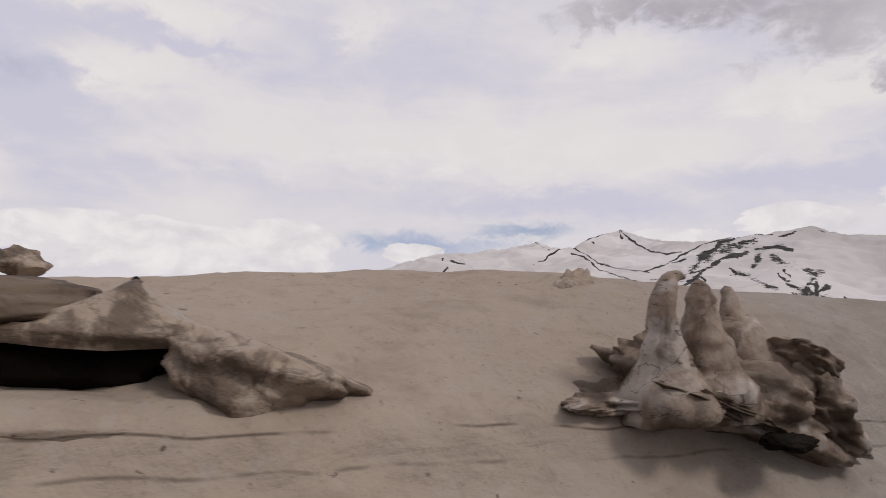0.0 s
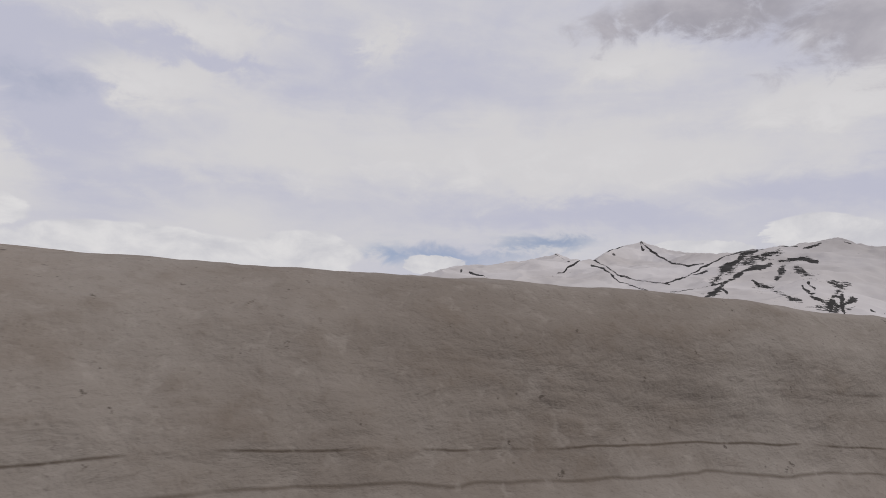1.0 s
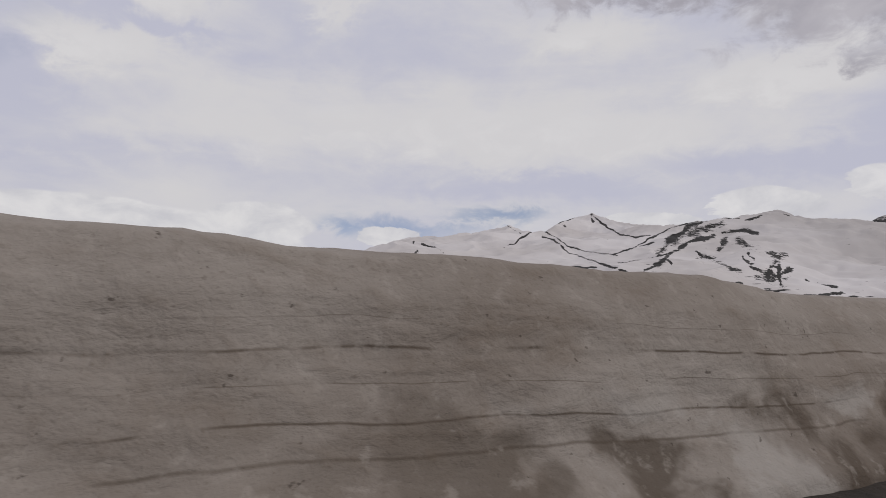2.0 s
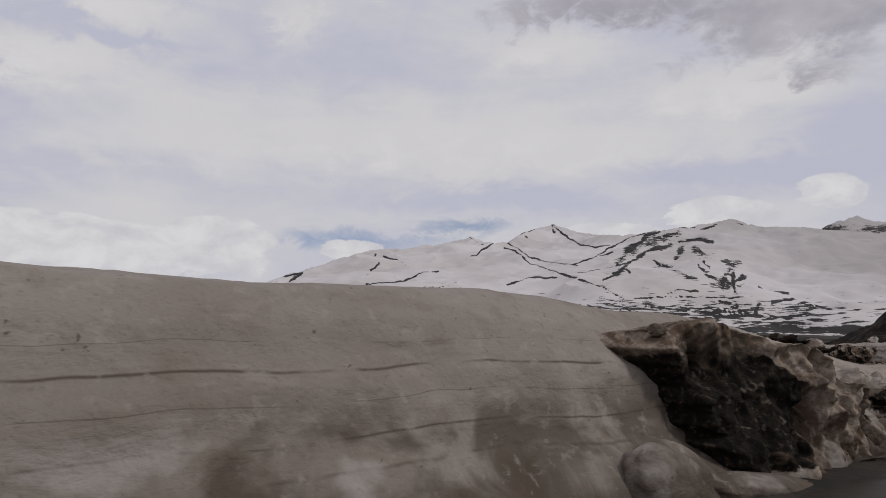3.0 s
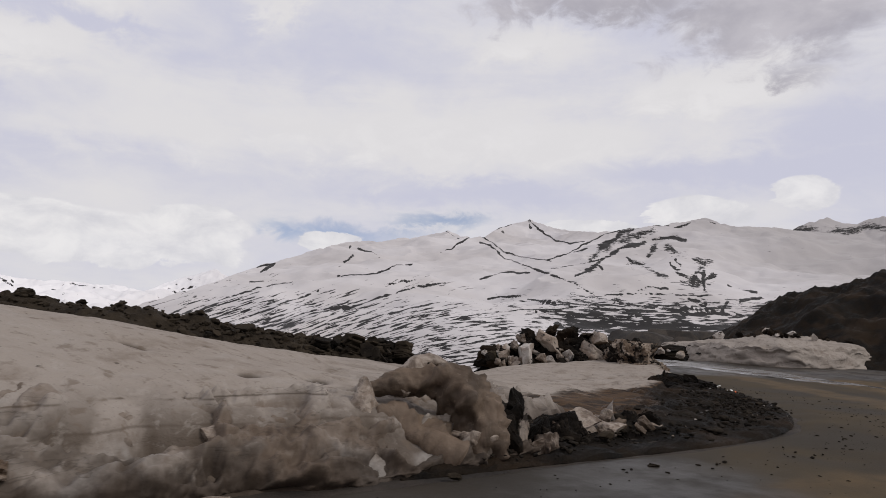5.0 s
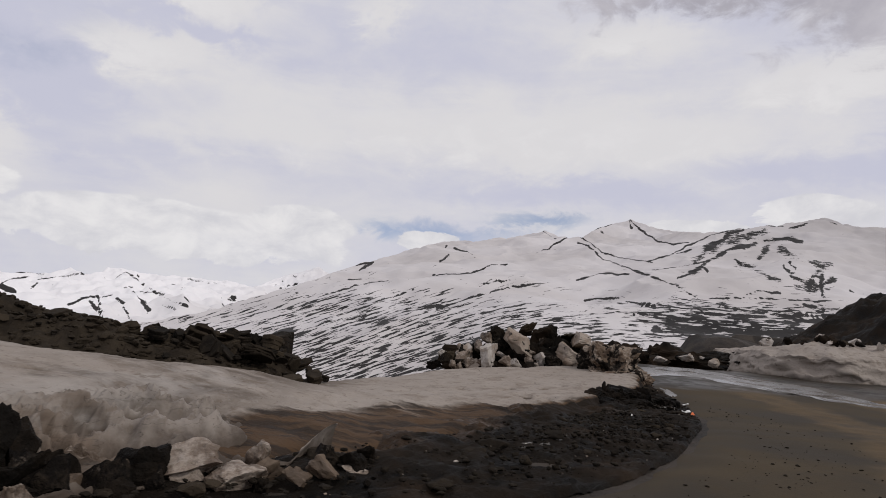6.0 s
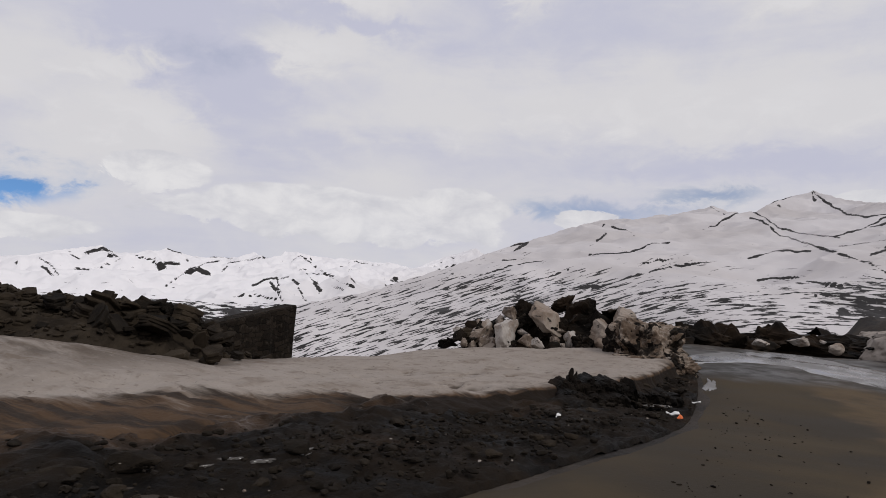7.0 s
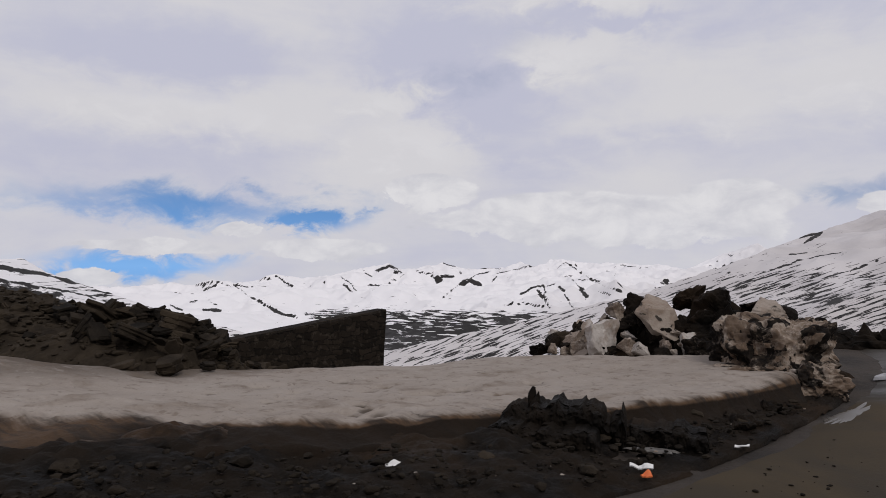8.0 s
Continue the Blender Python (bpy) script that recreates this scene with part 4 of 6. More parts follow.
FAR_WEST_ROCK = (
    (((-53.38, -1.02), (-52.93, -0.78), (-51.79, -1)), 0.10, 1.20),
    (((-51.34, -0.67), (-50.63, -1.23), (-49.93, -1.61)), 0.08, 1.20),
    (((-54.72, -1.4), (-53.14, -1.62)), 0.06, 1.20),
    (((-57.56, -1.5), (-55.83, -1.12), (-54.94, -1.58)), 0.05, 1.20),
    (((-56.91, -1.96), (-56.04, -1.49)), 0.06, 1.20),
    (((-54.72, -1.49), (-53.59, -2.19), (-51.28, -3.6), (-49.42, -4.17)), 0.10, 1.20),
    (((-59.25, -2.09), (-58.62, -2.18)), 0.08, 1.20),
    (((-57.96, -2.87), (-57.45, -2.78)), 0.08, 1.20),
    (((-56.88, -3.47), (-55.56, -3.57)), 0.13, 1.20),
    (((-56.68, -2.65), (-56.01, -3.11)), 0.10, 1.00),
    (((-59.44, -3.08), (-58.38, -3.55)), 0.06, 1.20),
)
FAR_MID_ROCK = (
    (((-45.95, -0.72), (-44.98, -1.43), (-44.49, -1.91)), 0.08, 1.20),
    (((-45.7, -1.44), (-44.83, -2.01)), 0.08, 1.20),
    (((-44.28, -0.12), (-43.3, -0.69)), 0.06, 1.20),
    (((-43.07, -0.3), (-41.86, 0.3), (-40.78, -0.27)), 0.12, 1.00),
    (((-41.84, -1.16), (-41.45, -1.4)), 0.05, 1.20),
    (((-43.53, -1.42), (-42.57, -1.46)), 0.05, 1.20),
    (((-39.67, -0.07), (-37.95, -0.63)), 0.06, 1.20),
    (((-37.46, -0.63), (-36.24, -0.61)), 0.11, 1.05),
    (((-37.23, 0.6), (-36.25, 0.22)), 0.06, 1.20),
    (((-34.05, 0.14), (-32.35, 0.11)), 0.07, 1.20),
)
FAR_EAST_ROCK = (
    (((-36.96, -2.33), (-35.75, -1.34), (-34.54, -0.5), (-33.08, -0.09)), 0.05, 1.20),
    (((-33.07, -1.06), (-32.59, -0.57)), 0.07, 1.20),
    (((-32.59, -0.33), (-31.14, 0.03)), 0.05, 1.20),
    (((-31.05, 0.03), (-30.18, 0.33), (-29.46, 0.43)), 0.14, 1.10),
    (((-27.55, 0.07), (-26.84, 0.75), (-25.9, 0.09)), 0.05, 1.20),
    (((-22.2, 0.5), (-19.95, 0.29)), 0.04, 1.00),
    (((-48.74, -3.89), (-46.15, -3.7), (-41.81, -4.17)), 0.25, 0.75),
)
CONE_ROCK = (
    (((-30.42, -2), (-29.23, -1.4), (-27.56, -1.14)), 0.10, 1.20),
    (((-28.99, -1.74), (-28.03, -2.44)), 0.14, 1.20),
    (((-28.51, -1.25), (-28.27, -1.97)), 0.12, 1.20),
    (((-27.32, -1.37), (-26.61, -1.7)), 0.14, 1.20),
    (((-26.15, -0.73), (-25.2, -1.67), (-24.74, -2.14)), 0.12, 1.20),
    (((-25.68, -0.73), (-23.82, -0.84)), 0.07, 1.20),
    (((-24.98, -0.48), (-23.12, -1.4), (-21.98, -1.61)), 0.09, 1.20),
    (((-23.81, -1.65), (-22.89, -1.96)), 0.09, 1.20),
    (((-31.86, -2.99), (-29.94, -2.81), (-28.5, -3.07)), 0.08, 1.20),
    (((-28.51, -2.21), (-27.79, -3.15)), 0.07, 1.20),
    (((-26.61, -1.94), (-25.9, -3.11)), 0.07, 1.20),
    (((-32.34, -4.11), (-30.41, -3.93)), 0.06, 1.20),
)


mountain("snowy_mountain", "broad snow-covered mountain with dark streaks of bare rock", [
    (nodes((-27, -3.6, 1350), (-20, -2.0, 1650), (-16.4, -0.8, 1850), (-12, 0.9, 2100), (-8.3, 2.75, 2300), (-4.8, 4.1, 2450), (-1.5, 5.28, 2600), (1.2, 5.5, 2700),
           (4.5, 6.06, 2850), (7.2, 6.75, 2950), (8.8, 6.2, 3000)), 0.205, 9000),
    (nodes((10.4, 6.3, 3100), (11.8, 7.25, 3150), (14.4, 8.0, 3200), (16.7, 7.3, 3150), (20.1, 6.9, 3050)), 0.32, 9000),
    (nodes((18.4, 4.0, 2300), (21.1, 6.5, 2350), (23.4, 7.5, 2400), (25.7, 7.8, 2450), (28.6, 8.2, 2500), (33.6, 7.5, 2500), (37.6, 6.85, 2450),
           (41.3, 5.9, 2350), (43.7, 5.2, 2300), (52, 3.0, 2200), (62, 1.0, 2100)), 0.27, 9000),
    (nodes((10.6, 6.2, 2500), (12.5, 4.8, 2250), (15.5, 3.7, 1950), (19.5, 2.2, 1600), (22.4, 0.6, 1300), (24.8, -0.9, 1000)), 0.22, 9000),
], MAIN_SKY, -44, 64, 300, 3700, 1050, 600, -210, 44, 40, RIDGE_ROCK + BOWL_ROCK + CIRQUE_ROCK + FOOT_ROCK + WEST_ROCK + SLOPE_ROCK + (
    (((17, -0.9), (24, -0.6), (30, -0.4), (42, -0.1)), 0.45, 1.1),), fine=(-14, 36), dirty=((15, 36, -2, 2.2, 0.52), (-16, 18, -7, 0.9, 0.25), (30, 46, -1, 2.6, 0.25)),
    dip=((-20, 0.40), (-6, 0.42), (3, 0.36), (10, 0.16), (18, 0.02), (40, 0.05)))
mountain("distant_peak", "far jagged snow peaks under cloud", [
    (nodes((33, 6.8, 4200), (35.2, 7.3, 4200), (37.1, 8.2, 4200), (39.1, 7.6, 4250), (41.3, 8.1, 4250), (42.3, 7.8, 4250), (43.7, 8.5, 4250), (50, 8.2, 4200)), 0.55, 2500),
], PEAK_SKY, 30, 54, 3400, 4700, 260, 70, 150, 40, 60, ((((34, 7.0), (50, 7.9)), 0.5, 0.66),), 0.6)
mountain("far_range", "far range of white snow mountains across the valley", [
    (nodes((-85, 0.0, 3600), (-72, -0.6, 3700), (-63, -1.2, 3700), (-56.4, -1.1, 3700), (-51.5, -0.6, 3750), (-48.3, -0.8, 3800), (-44.5, -0.1, 3800), (-42, 0.35, 3800),
           (-39.6, 0.0, 3850), (-37.2, 0.5, 3900), (-34.2, 0.0, 3950), (-30.6, 0.55, 4000), (-25.6, 0.7, 4000), (-21, 0.65, 4050), (-17.3, 0.4, 4100)), 0.10, 9000),
    (nodes((-17.3, 0.3, 4200), (-15.4, 1.15, 4250), (-11.9, 2.3, 4300), (-8, 2.0, 4300)), 0.3, 9000),
    (nodes((-35, -2.4, 2200), (-30, -1.0, 2150), (-27, -0.4, 2100), (-24, -1.0, 2050), (-19, -2.3, 1900)), 0.22, 9000),
], FAR_SKY, -88, -5, 700, 4600, 850, 400, -200, 95, 80, FAR_WEST_ROCK + FAR_MID_ROCK + FAR_EAST_ROCK + CONE_ROCK, 0.95, fine=(-66, -14), dirty=((-50, -12, -12, -2.9, 1.2), (-50, -12, -12, -4.2, 0.35)))
mountain("dark_slope", "near valley side with dark rock and long snow streaks", [
    (nodes((-95, 3.0, 900), (-78, 1.6, 950), (-71.3, 0.5, 1000), (-69.2, 0.35, 1050), (-66, -1.0, 1050), (-60, -3.2, 1050), (-54, -5.2, 1000)), 0.5, 9000),
], SIDE_SKY, -100, -48, 500, 1500, 300, 140, -200, 12, 90, (
    (((-78, 1.0), (-71, -0.1), (-67.8, -0.7), (-59.9, -3.0), (-54.7, -4.8)), 0.14, 1.15), (((-80, 0.0), (-71.3, -1.5), (-67, -2.6), (-64.3, -3.7), (-59.8, -6.0)), 0.62, 1.2),
    (((-80, -1.6), (-71, -3.0), (-67, -4.1), (-63, -6.0)), 0.35, 1.1), (((-80, -0.7), (-71, -1.0), (-66, -2.0), (-62, -3.3)), 0.07, 1.1), (((-80, -3.4), (-70, -4.6), (-64, -7.0)), 0.5, 1.1),
), 0.1)


# ---------------------------------------------------------------- rock and ice lumps
def ball(sub):
    bm = bmesh.new()
    bmesh.ops.create_icosphere(bm, subdivisions=sub, radius=1.0)
    bm.verts.ensure_lookup_table()
    v = np.array([p.co for p in bm.verts])
    f = [[p.index for p in q.verts] for q in bm.faces]
    bm.free()
    return v, f


BALLS = {s: ball(s) for s in (2, 3, 4, 5, 6)}


def lump(name, mat, seed, sub=3, cuts=9, depth=0.32, rough=0.10, spike=0.0, freq=1.6, smooth=False):
    """A broken lump about one metre in half-size: planes shear a ball off, noise wears it."""
    rnd = np.random.RandomState(seed)
    v, f = BALLS[sub]
    v = v.copy()
    for _ in range(cuts):
        n = rnd.normal(size=3)
        n /= np.linalg.norm(n)
        lim = 1 - depth * (0.4 + rnd.rand())
        over = np.maximum(v @ n - lim, 0)
        v -= over[:, None] * n * 0.93
    q = v * freq + rnd.rand(3) * 40
    v *= (1 + rough * 1.9 * solid(q, 4, seed % 50, 0.5))[:, None]
    if spike:
        up = np.clip(v[:, 2], 0, None)
        v[:, 2] += spike * up * np.maximum(0, vnoise(q[:, 0] * 2.2, q[:, 1] * 2.2, 3)) * 1.8
    return mesh(name, v, f, mat, smooth)


LUMPS = {}


def shape(kind, mat, variant, **kw):
    key = (kind, mat.name, variant)
    if key not in LUMPS:
        LUMPS[key] = lump(kind, mat, 100 + variant * 7 + len(kind), **kw)
    return LUMPS[key]


def place(kind, data, x, y, z, sx, sy, sz, rz=0.0, rx=0.0, ry=0.0, label="", category="", group=""):
    ob = new(kind, data)
    ob.matrix_world = pose(x, y, z, rx, ry, rz) @ Matrix.Diagonal((sx, sy, sz, 1))
    return tagged(ob, label, category, group)


RND = np.random.RandomState(21)


def part(name, data, parent, m=None, label=""):
    """One mesh object under a thing, placed in the world."""
    ob = new(name, data)
    ob.parent = parent
    ob.matrix_parent_inverse = parent.matrix_basis.inverted()
    if m is not None:
        ob.matrix_basis = m
    return tagged(ob, label)


def base(name, x, y, z, label, category, group=""):
    ob = new(name)
    ob.empty_display_size = 0.2
    ob.matrix_world = pose(x, y, z)
    return tagged(ob, label, category, group)


def sized(x, y, z, sx, sy, sz, rz=0.0, rx=0.0, ry=0.0):
    return pose(x, y, z, rx, ry, rz) @ Matrix.Diagonal((sx, sy, sz, 1))


def column(name, mat, spine, seed, sides=22, rings=26, rough=0.16):
    """A worn pillar along a spine of x, y, z, half-width, half-depth."""
    p = curve_through(spine, rings)
    ang = np.linspace(0, 2 * np.pi, sides, endpoint=False)
    a, i = np.meshgrid(ang, np.arange(rings))
    w = 1 + rough * (fbm(np.cos(a) * 1.2 + p[i, 2] * 3.1 + seed, np.sin(a) * 1.2 - p[i, 2] * 2.3, 4, seed, 0.6))
    x = p[i, 0] + p[i, 3] * w * np.cos(a) * 0.9 - p[i, 4] * w * np.sin(a) * 0.43
    y = p[i, 1] + p[i, 3] * w * np.cos(a) * 0.43 + p[i, 4] * w * np.sin(a) * 0.9
    z = p[i, 2] + 0.04 * fbm(x * 5, y * 5, 3, seed)
    verts = np.vstack([np.stack([x, y, z], -1).reshape(-1, 3), [p[-1, :3] + (0, 0, 0.01)]])
    faces = [[r * sides + k, r * sides + (k + 1) % sides, (r + 1) * sides + (k + 1) % sides, (r + 1) * sides + k]
             for r in range(rings - 1) for k in range(sides)]
    faces += [[(rings - 1) * sides + k, (rings - 1) * sides + (k + 1) % sides, len(verts) - 1] for k in range(sides)]
    return mesh(name, verts, faces, mat)


def tube(name, mat, spine, seed, sides=26, rings=40, rough=0.2):
    """A worn limb along a bent spine of x, y, z, radius; closed at both ends."""
    p = curve_through(spine, rings)
    way = np.gradient(p[:, :3], axis=0)
    way /= np.linalg.norm(way, axis=1, keepdims=True) + 1e-9
    one = np.cross(way, (0.9, -0.43, 0.05))
    one /= np.linalg.norm(one, axis=1, keepdims=True) + 1e-9
    two = np.cross(way, one)
    ang = np.linspace(0, 2 * np.pi, sides, endpoint=False)[None, :, None]
    ring = np.cos(ang) * one[:, None] + np.sin(ang) * two[:, None]
    r = np.maximum(p[:, 3], 0.01)[:, None]
    q = (p[:, None, :3] + ring * r[..., None]).reshape(-1, 3)
    w = (1 + rough * 1.7 * solid(q * 3.1, 5, seed, 0.58)).reshape(rings, sides, 1)
    q = p[:, None, :3] + ring * r[..., None] * w
    verts = np.vstack([q.reshape(-1, 3), p[:1, :3] - way[:1] * r[0] * 0.4, p[-1:, :3] + way[-1:] * r[-1] * 0.5])
    n = rings * sides
    faces = [[i * sides + k, i * sides + (k + 1) % sides, (i + 1) * sides + (k + 1) % sides, (i + 1) * sides + k] for i in range(rings - 1) for k in range(sides)]
    faces += [[(k + 1) % sides, k, n] for k in range(sides)] + [[n - sides + k, n - sides + (k + 1) % sides, n + 1] for k in range(sides)]
    return mesh(name, verts, faces, mat)


def boxy(name, mat, seed, power=4.0, rough=0.08, freq=2.2, sub=5):
    """A rounded block: a ball pushed towards a cube, broken by noise."""
    v, f = BALLS[sub]
    v = v / (np.abs(v) ** power).sum(1, keepdims=True) ** (1 / power)
    q = v * freq + seed
    w = 2.0 * solid(q, 6, seed % 50, 0.55)
    return mesh(name, v * (1 + rough * w)[:, None], f, mat)


# ---------------------------------------------------------------- melted ice formation with three fins
def fin_formation():
    ob = base("ice_formation", 2.6, 9.3, 0.6, "melted mound of muddy ice crowned by three worn fins", "ice formation")
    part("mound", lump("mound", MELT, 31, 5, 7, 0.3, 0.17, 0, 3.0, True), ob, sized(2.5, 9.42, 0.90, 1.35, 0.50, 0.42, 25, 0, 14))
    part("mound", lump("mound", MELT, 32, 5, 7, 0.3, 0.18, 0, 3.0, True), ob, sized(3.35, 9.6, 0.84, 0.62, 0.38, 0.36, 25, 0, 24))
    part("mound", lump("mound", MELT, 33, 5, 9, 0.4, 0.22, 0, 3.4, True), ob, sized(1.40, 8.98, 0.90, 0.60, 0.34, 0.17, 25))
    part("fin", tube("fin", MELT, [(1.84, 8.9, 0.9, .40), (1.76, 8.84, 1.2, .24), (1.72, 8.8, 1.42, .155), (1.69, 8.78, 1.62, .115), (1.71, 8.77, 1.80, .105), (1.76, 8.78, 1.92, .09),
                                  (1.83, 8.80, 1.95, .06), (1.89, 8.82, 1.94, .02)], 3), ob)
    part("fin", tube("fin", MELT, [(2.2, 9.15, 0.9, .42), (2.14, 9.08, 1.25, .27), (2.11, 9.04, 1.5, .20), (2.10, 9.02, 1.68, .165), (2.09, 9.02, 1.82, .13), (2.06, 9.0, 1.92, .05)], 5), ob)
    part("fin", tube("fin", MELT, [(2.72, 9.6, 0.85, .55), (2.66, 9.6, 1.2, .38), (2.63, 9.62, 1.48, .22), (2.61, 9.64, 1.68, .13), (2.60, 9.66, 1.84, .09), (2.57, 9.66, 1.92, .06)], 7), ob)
    part("ledge", lump("ledge", MELT, 35, 5, 9, 0.4, 0.12, 0, 2, True), ob, sized(3.2, 9.5, 1.27, 0.52, 0.36, 0.13, 25, -8, 22), "dark gritty slab of ice")
    # no real opening here: a black lump gives the dark of the hole
    part("hollow", lump("hollow", MUD, 36, 4, 4, 0.2, 0.12, 0, 2, True), ob, sized(2.75, 8.88, 0.70, 0.26, 0.18, 0.07, 25), "black lump standing for the shade in a melt hollow")
    part("seam", lump("seam", BROWN, 37, 5, 4, 0.2, 0.2, 0, 3, True), ob, sized(2.2, 8.80, 0.96, 0.55, 0.14, 0.07, 25, 0, 16), "seam of brown mud")
    ob.location.z -= 0.10


def melt_shelf():
    ob = base("snow_shelf", -2.6, 8, 0.7, "undercut shelf of dirty snow over a black melt hollow", "snow shelf")
    part("roof", boxy("roof", BROWN, 41, 2.3, 0.07, 1.4), ob, sized(-3.70, 7.50, 1.43, 1.6, 0.55, 0.19, 24, 6, -3))
    part("crown", column("crown", ICE, [(-2.40, 8.10, 1.24, .95, .5), (-2.25, 8.0, 1.34, .70, .42), (-2.13, 7.95, 1.46, .34, .25), (-2.09, 7.94, 1.60, .11, .10),
                                        (-2.08, 8.07, 1.66, .04, .04)], 11), ob)
    part("stone", lump("stone", ROCK, 42, 2), ob, sized(-2.08, 8.06, 1.67, 0.04, 0.035, 0.03), "small black stone on the tip")
    part("step", lump("step", ICE, 43, 5, 7, 0.3, 0.10, 0, 2, True), ob, sized(-1.12, 8.30, 1.02, 0.78, 0.5, 0.34, 24, 0, 20))
    part("sill", lump("sill", SNOW, 44, 5, 6, 0.25, 0.08, 0, 2, True), ob, sized(-2.3, 7.8, 0.74, 2.0, 0.5, 0.22, 24, 0, 2))
    # black lump under the roof, added to paint the shade of the cavity
    part("hollow", lump("hollow", MUD, 45, 4, 4, 0.2, 0.10, 0, 2, True), ob, sized(-3.0, 7.80, 1.16, 1.5, 0.36, 0.28, 24), "black lump that paints the shade below the shelf")
    ob.location.z -= 0.10


fin_formation()
melt_shelf()
place("ice_lump", lump("ice_lump", ICE, 51, 4, 6, 0.3, 0.1, 0.3, 1.8, True), 1.45, 11.2, 1.72, 0.34, 0.22, 0.32, 20, 0, 12,
      "brown melted ice lump high on the snow bank", "ice lump")
place("ice_lump", lump("ice_lump", ICE, 52, 4, 6, 0.3, 0.12, 0.2, 1.8, True), -5.7, 12.3, 1.85, 0.42, 0.25, 0.18, 20, 0, 0,
      "grey ice lump on the crest of the snow bank", "ice lump")


# ---------------------------------------------------------------- black gritty block and the ice rubble beside the road
def grit_block():
    """Ploughed-up block frozen to the bank: black grit over its face, muddy ice on its flank."""
    ob = base("gritty_snow_block", 22.8, 18.9, 0.0, "large snow block crusted with black road grit", "snow block")
    nu, nv = 300, 190
    u, v = np.meshgrid(np.linspace(0, 1, nu), np.linspace(0, 1, nv), indexing="ij")
    a, b = np.array((21.30, 18.00)), np.array((25.75, 20.33))
    run = (b - a) / np.linalg.norm(b - a)
    out = np.array((run[1], -run[0]))
    x0 = a[0] + (b[0] - a[0]) * u
    top = np.interp(x0, (21.3, 22.0, 22.4, 22.8, 23.6, 24.0, 24.35, 24.75, 25.15, 25.5, 25.75), (0.9, 1.36, 1.48, 1.54, 1.48, 1.30, 1.14, 0.92, 0.72, 0.42, 0.1))
    top = top + 0.07 * fbm(x0 * 2.3, 0 * x0 + 3.0, 4, 201, 0.6)
    f = np.clip(v / 0.60, 0, 1)
    g = np.clip((v - 0.60) / 0.40, 0, 1)
    z = -0.15 + (top + 0.15) * f - 0.40 * g ** 1.5
    depth = 0.10 + 0.30 * f ** 1.6 * top + 1.9 * g
    left = np.interp(z, (0.0, 0.2, 0.68, 1.03, 1.5), (22.8, 22.7, 22.38, 22.28, 22.15)) + 0.16 * fbm(z * 2.6, 0 * z + 5.0, 4, 213, 0.6)
    depth = depth + 0.9 * step(x0 - left, 0.12, -0.30) * (1 - g) + 0.5 * step(x0, 25.3, 25.75)
    x = x0 + a[0] * 0 - out[0] * depth
    y = a[1] + (b[1] - a[1]) * u - out[1] * depth
    q = np.stack([x, y, z], -1).reshape(-1, 3)
    coarse = solid(q * (0.9, 0.9, 1.1), 3, 203, 0.55).reshape(u.shape)
    ridged = 1 - 2 * np.abs(solid(q * (1.7, 1.7, 1.3), 4, 205, 0.55)).reshape(u.shape)
    flute = 1 - 2 * np.abs(solid(q * (3.2, 3.2, 1.0), 3, 207, 0.5)).reshape(u.shape)
    grain = solid(q * 9.0, 3, 209, 0.6).reshape(u.shape)
    ice = step(x0 + 0.3 * coarse, 23.5, 24.2)
    push = 0.13 * coarse + 0.13 * ridged + ice * 0.17 * flute + 0.020 * grain
    x, y, z = x + out[0] * push, y + out[1] * push, z + 0.45 * push * (0.3 + g)
    data = mesh("crust", np.stack([x, y, z], -1).reshape(-1, 3), grid_faces(nu, nv), CRUST)
    black = 1.3 * step(x0 - left, -0.30, -0.05) * (1 - ice) * step(top - z, 0.08, 0.42) * (1 - g) * step(z, -0.05, 0.16)
    black = np.maximum(black, 0.40 * (1 - ice) * step(x0 - left, -0.1, 0.2)) + 0.12 * ice
    data.attributes.new("grit", "FLOAT", "POINT").data.foreach_set("value", black.ravel())
    part("crust", data, ob)
    rnd = np.random.RandomState(23)
    for n in range(16):
        px = 22.3 + 1.7 * rnd.rand()
        pz = float(np.interp(px, (22.0, 22.7, 23.6, 24.1), (1.36, 1.50, 1.44, 1.18)))
        d = 0.10 + 0.30 * pz + 0.18 * rnd.rand()
        c = a + run * ((px - a[0]) / run[0]) - out * d
        r = 0.05 + 0.09 * rnd.rand() ** 2
        part("clod", shape("clod", DIRT_ICE, n % 5, sub=3, cuts=9, depth=0.45, rough=0.14, freq=2.2), ob, sized(c[0], c[1], pz, r * 1.3, r, r * 0.8, rnd.rand() * 360, rnd.normal() * 15, 0))
    part("tongue", boxy("tongue", SNOW, 12, 2.2, 0.06, 0.9), ob, sized(21.95, 18.42, -0.06, 0.75, 0.30, 0.46, 26, -14, 24), "pale tongue of snow at the foot")
    part("tongue", boxy("tongue", SNOW, 14, 2.2, 0.06, 1.0), ob, sized(22.9, 18.75, -0.06, 0.9, 0.30, 0.17, 26, 0, 6), "pale tongue of snow at the foot")


grit_block()


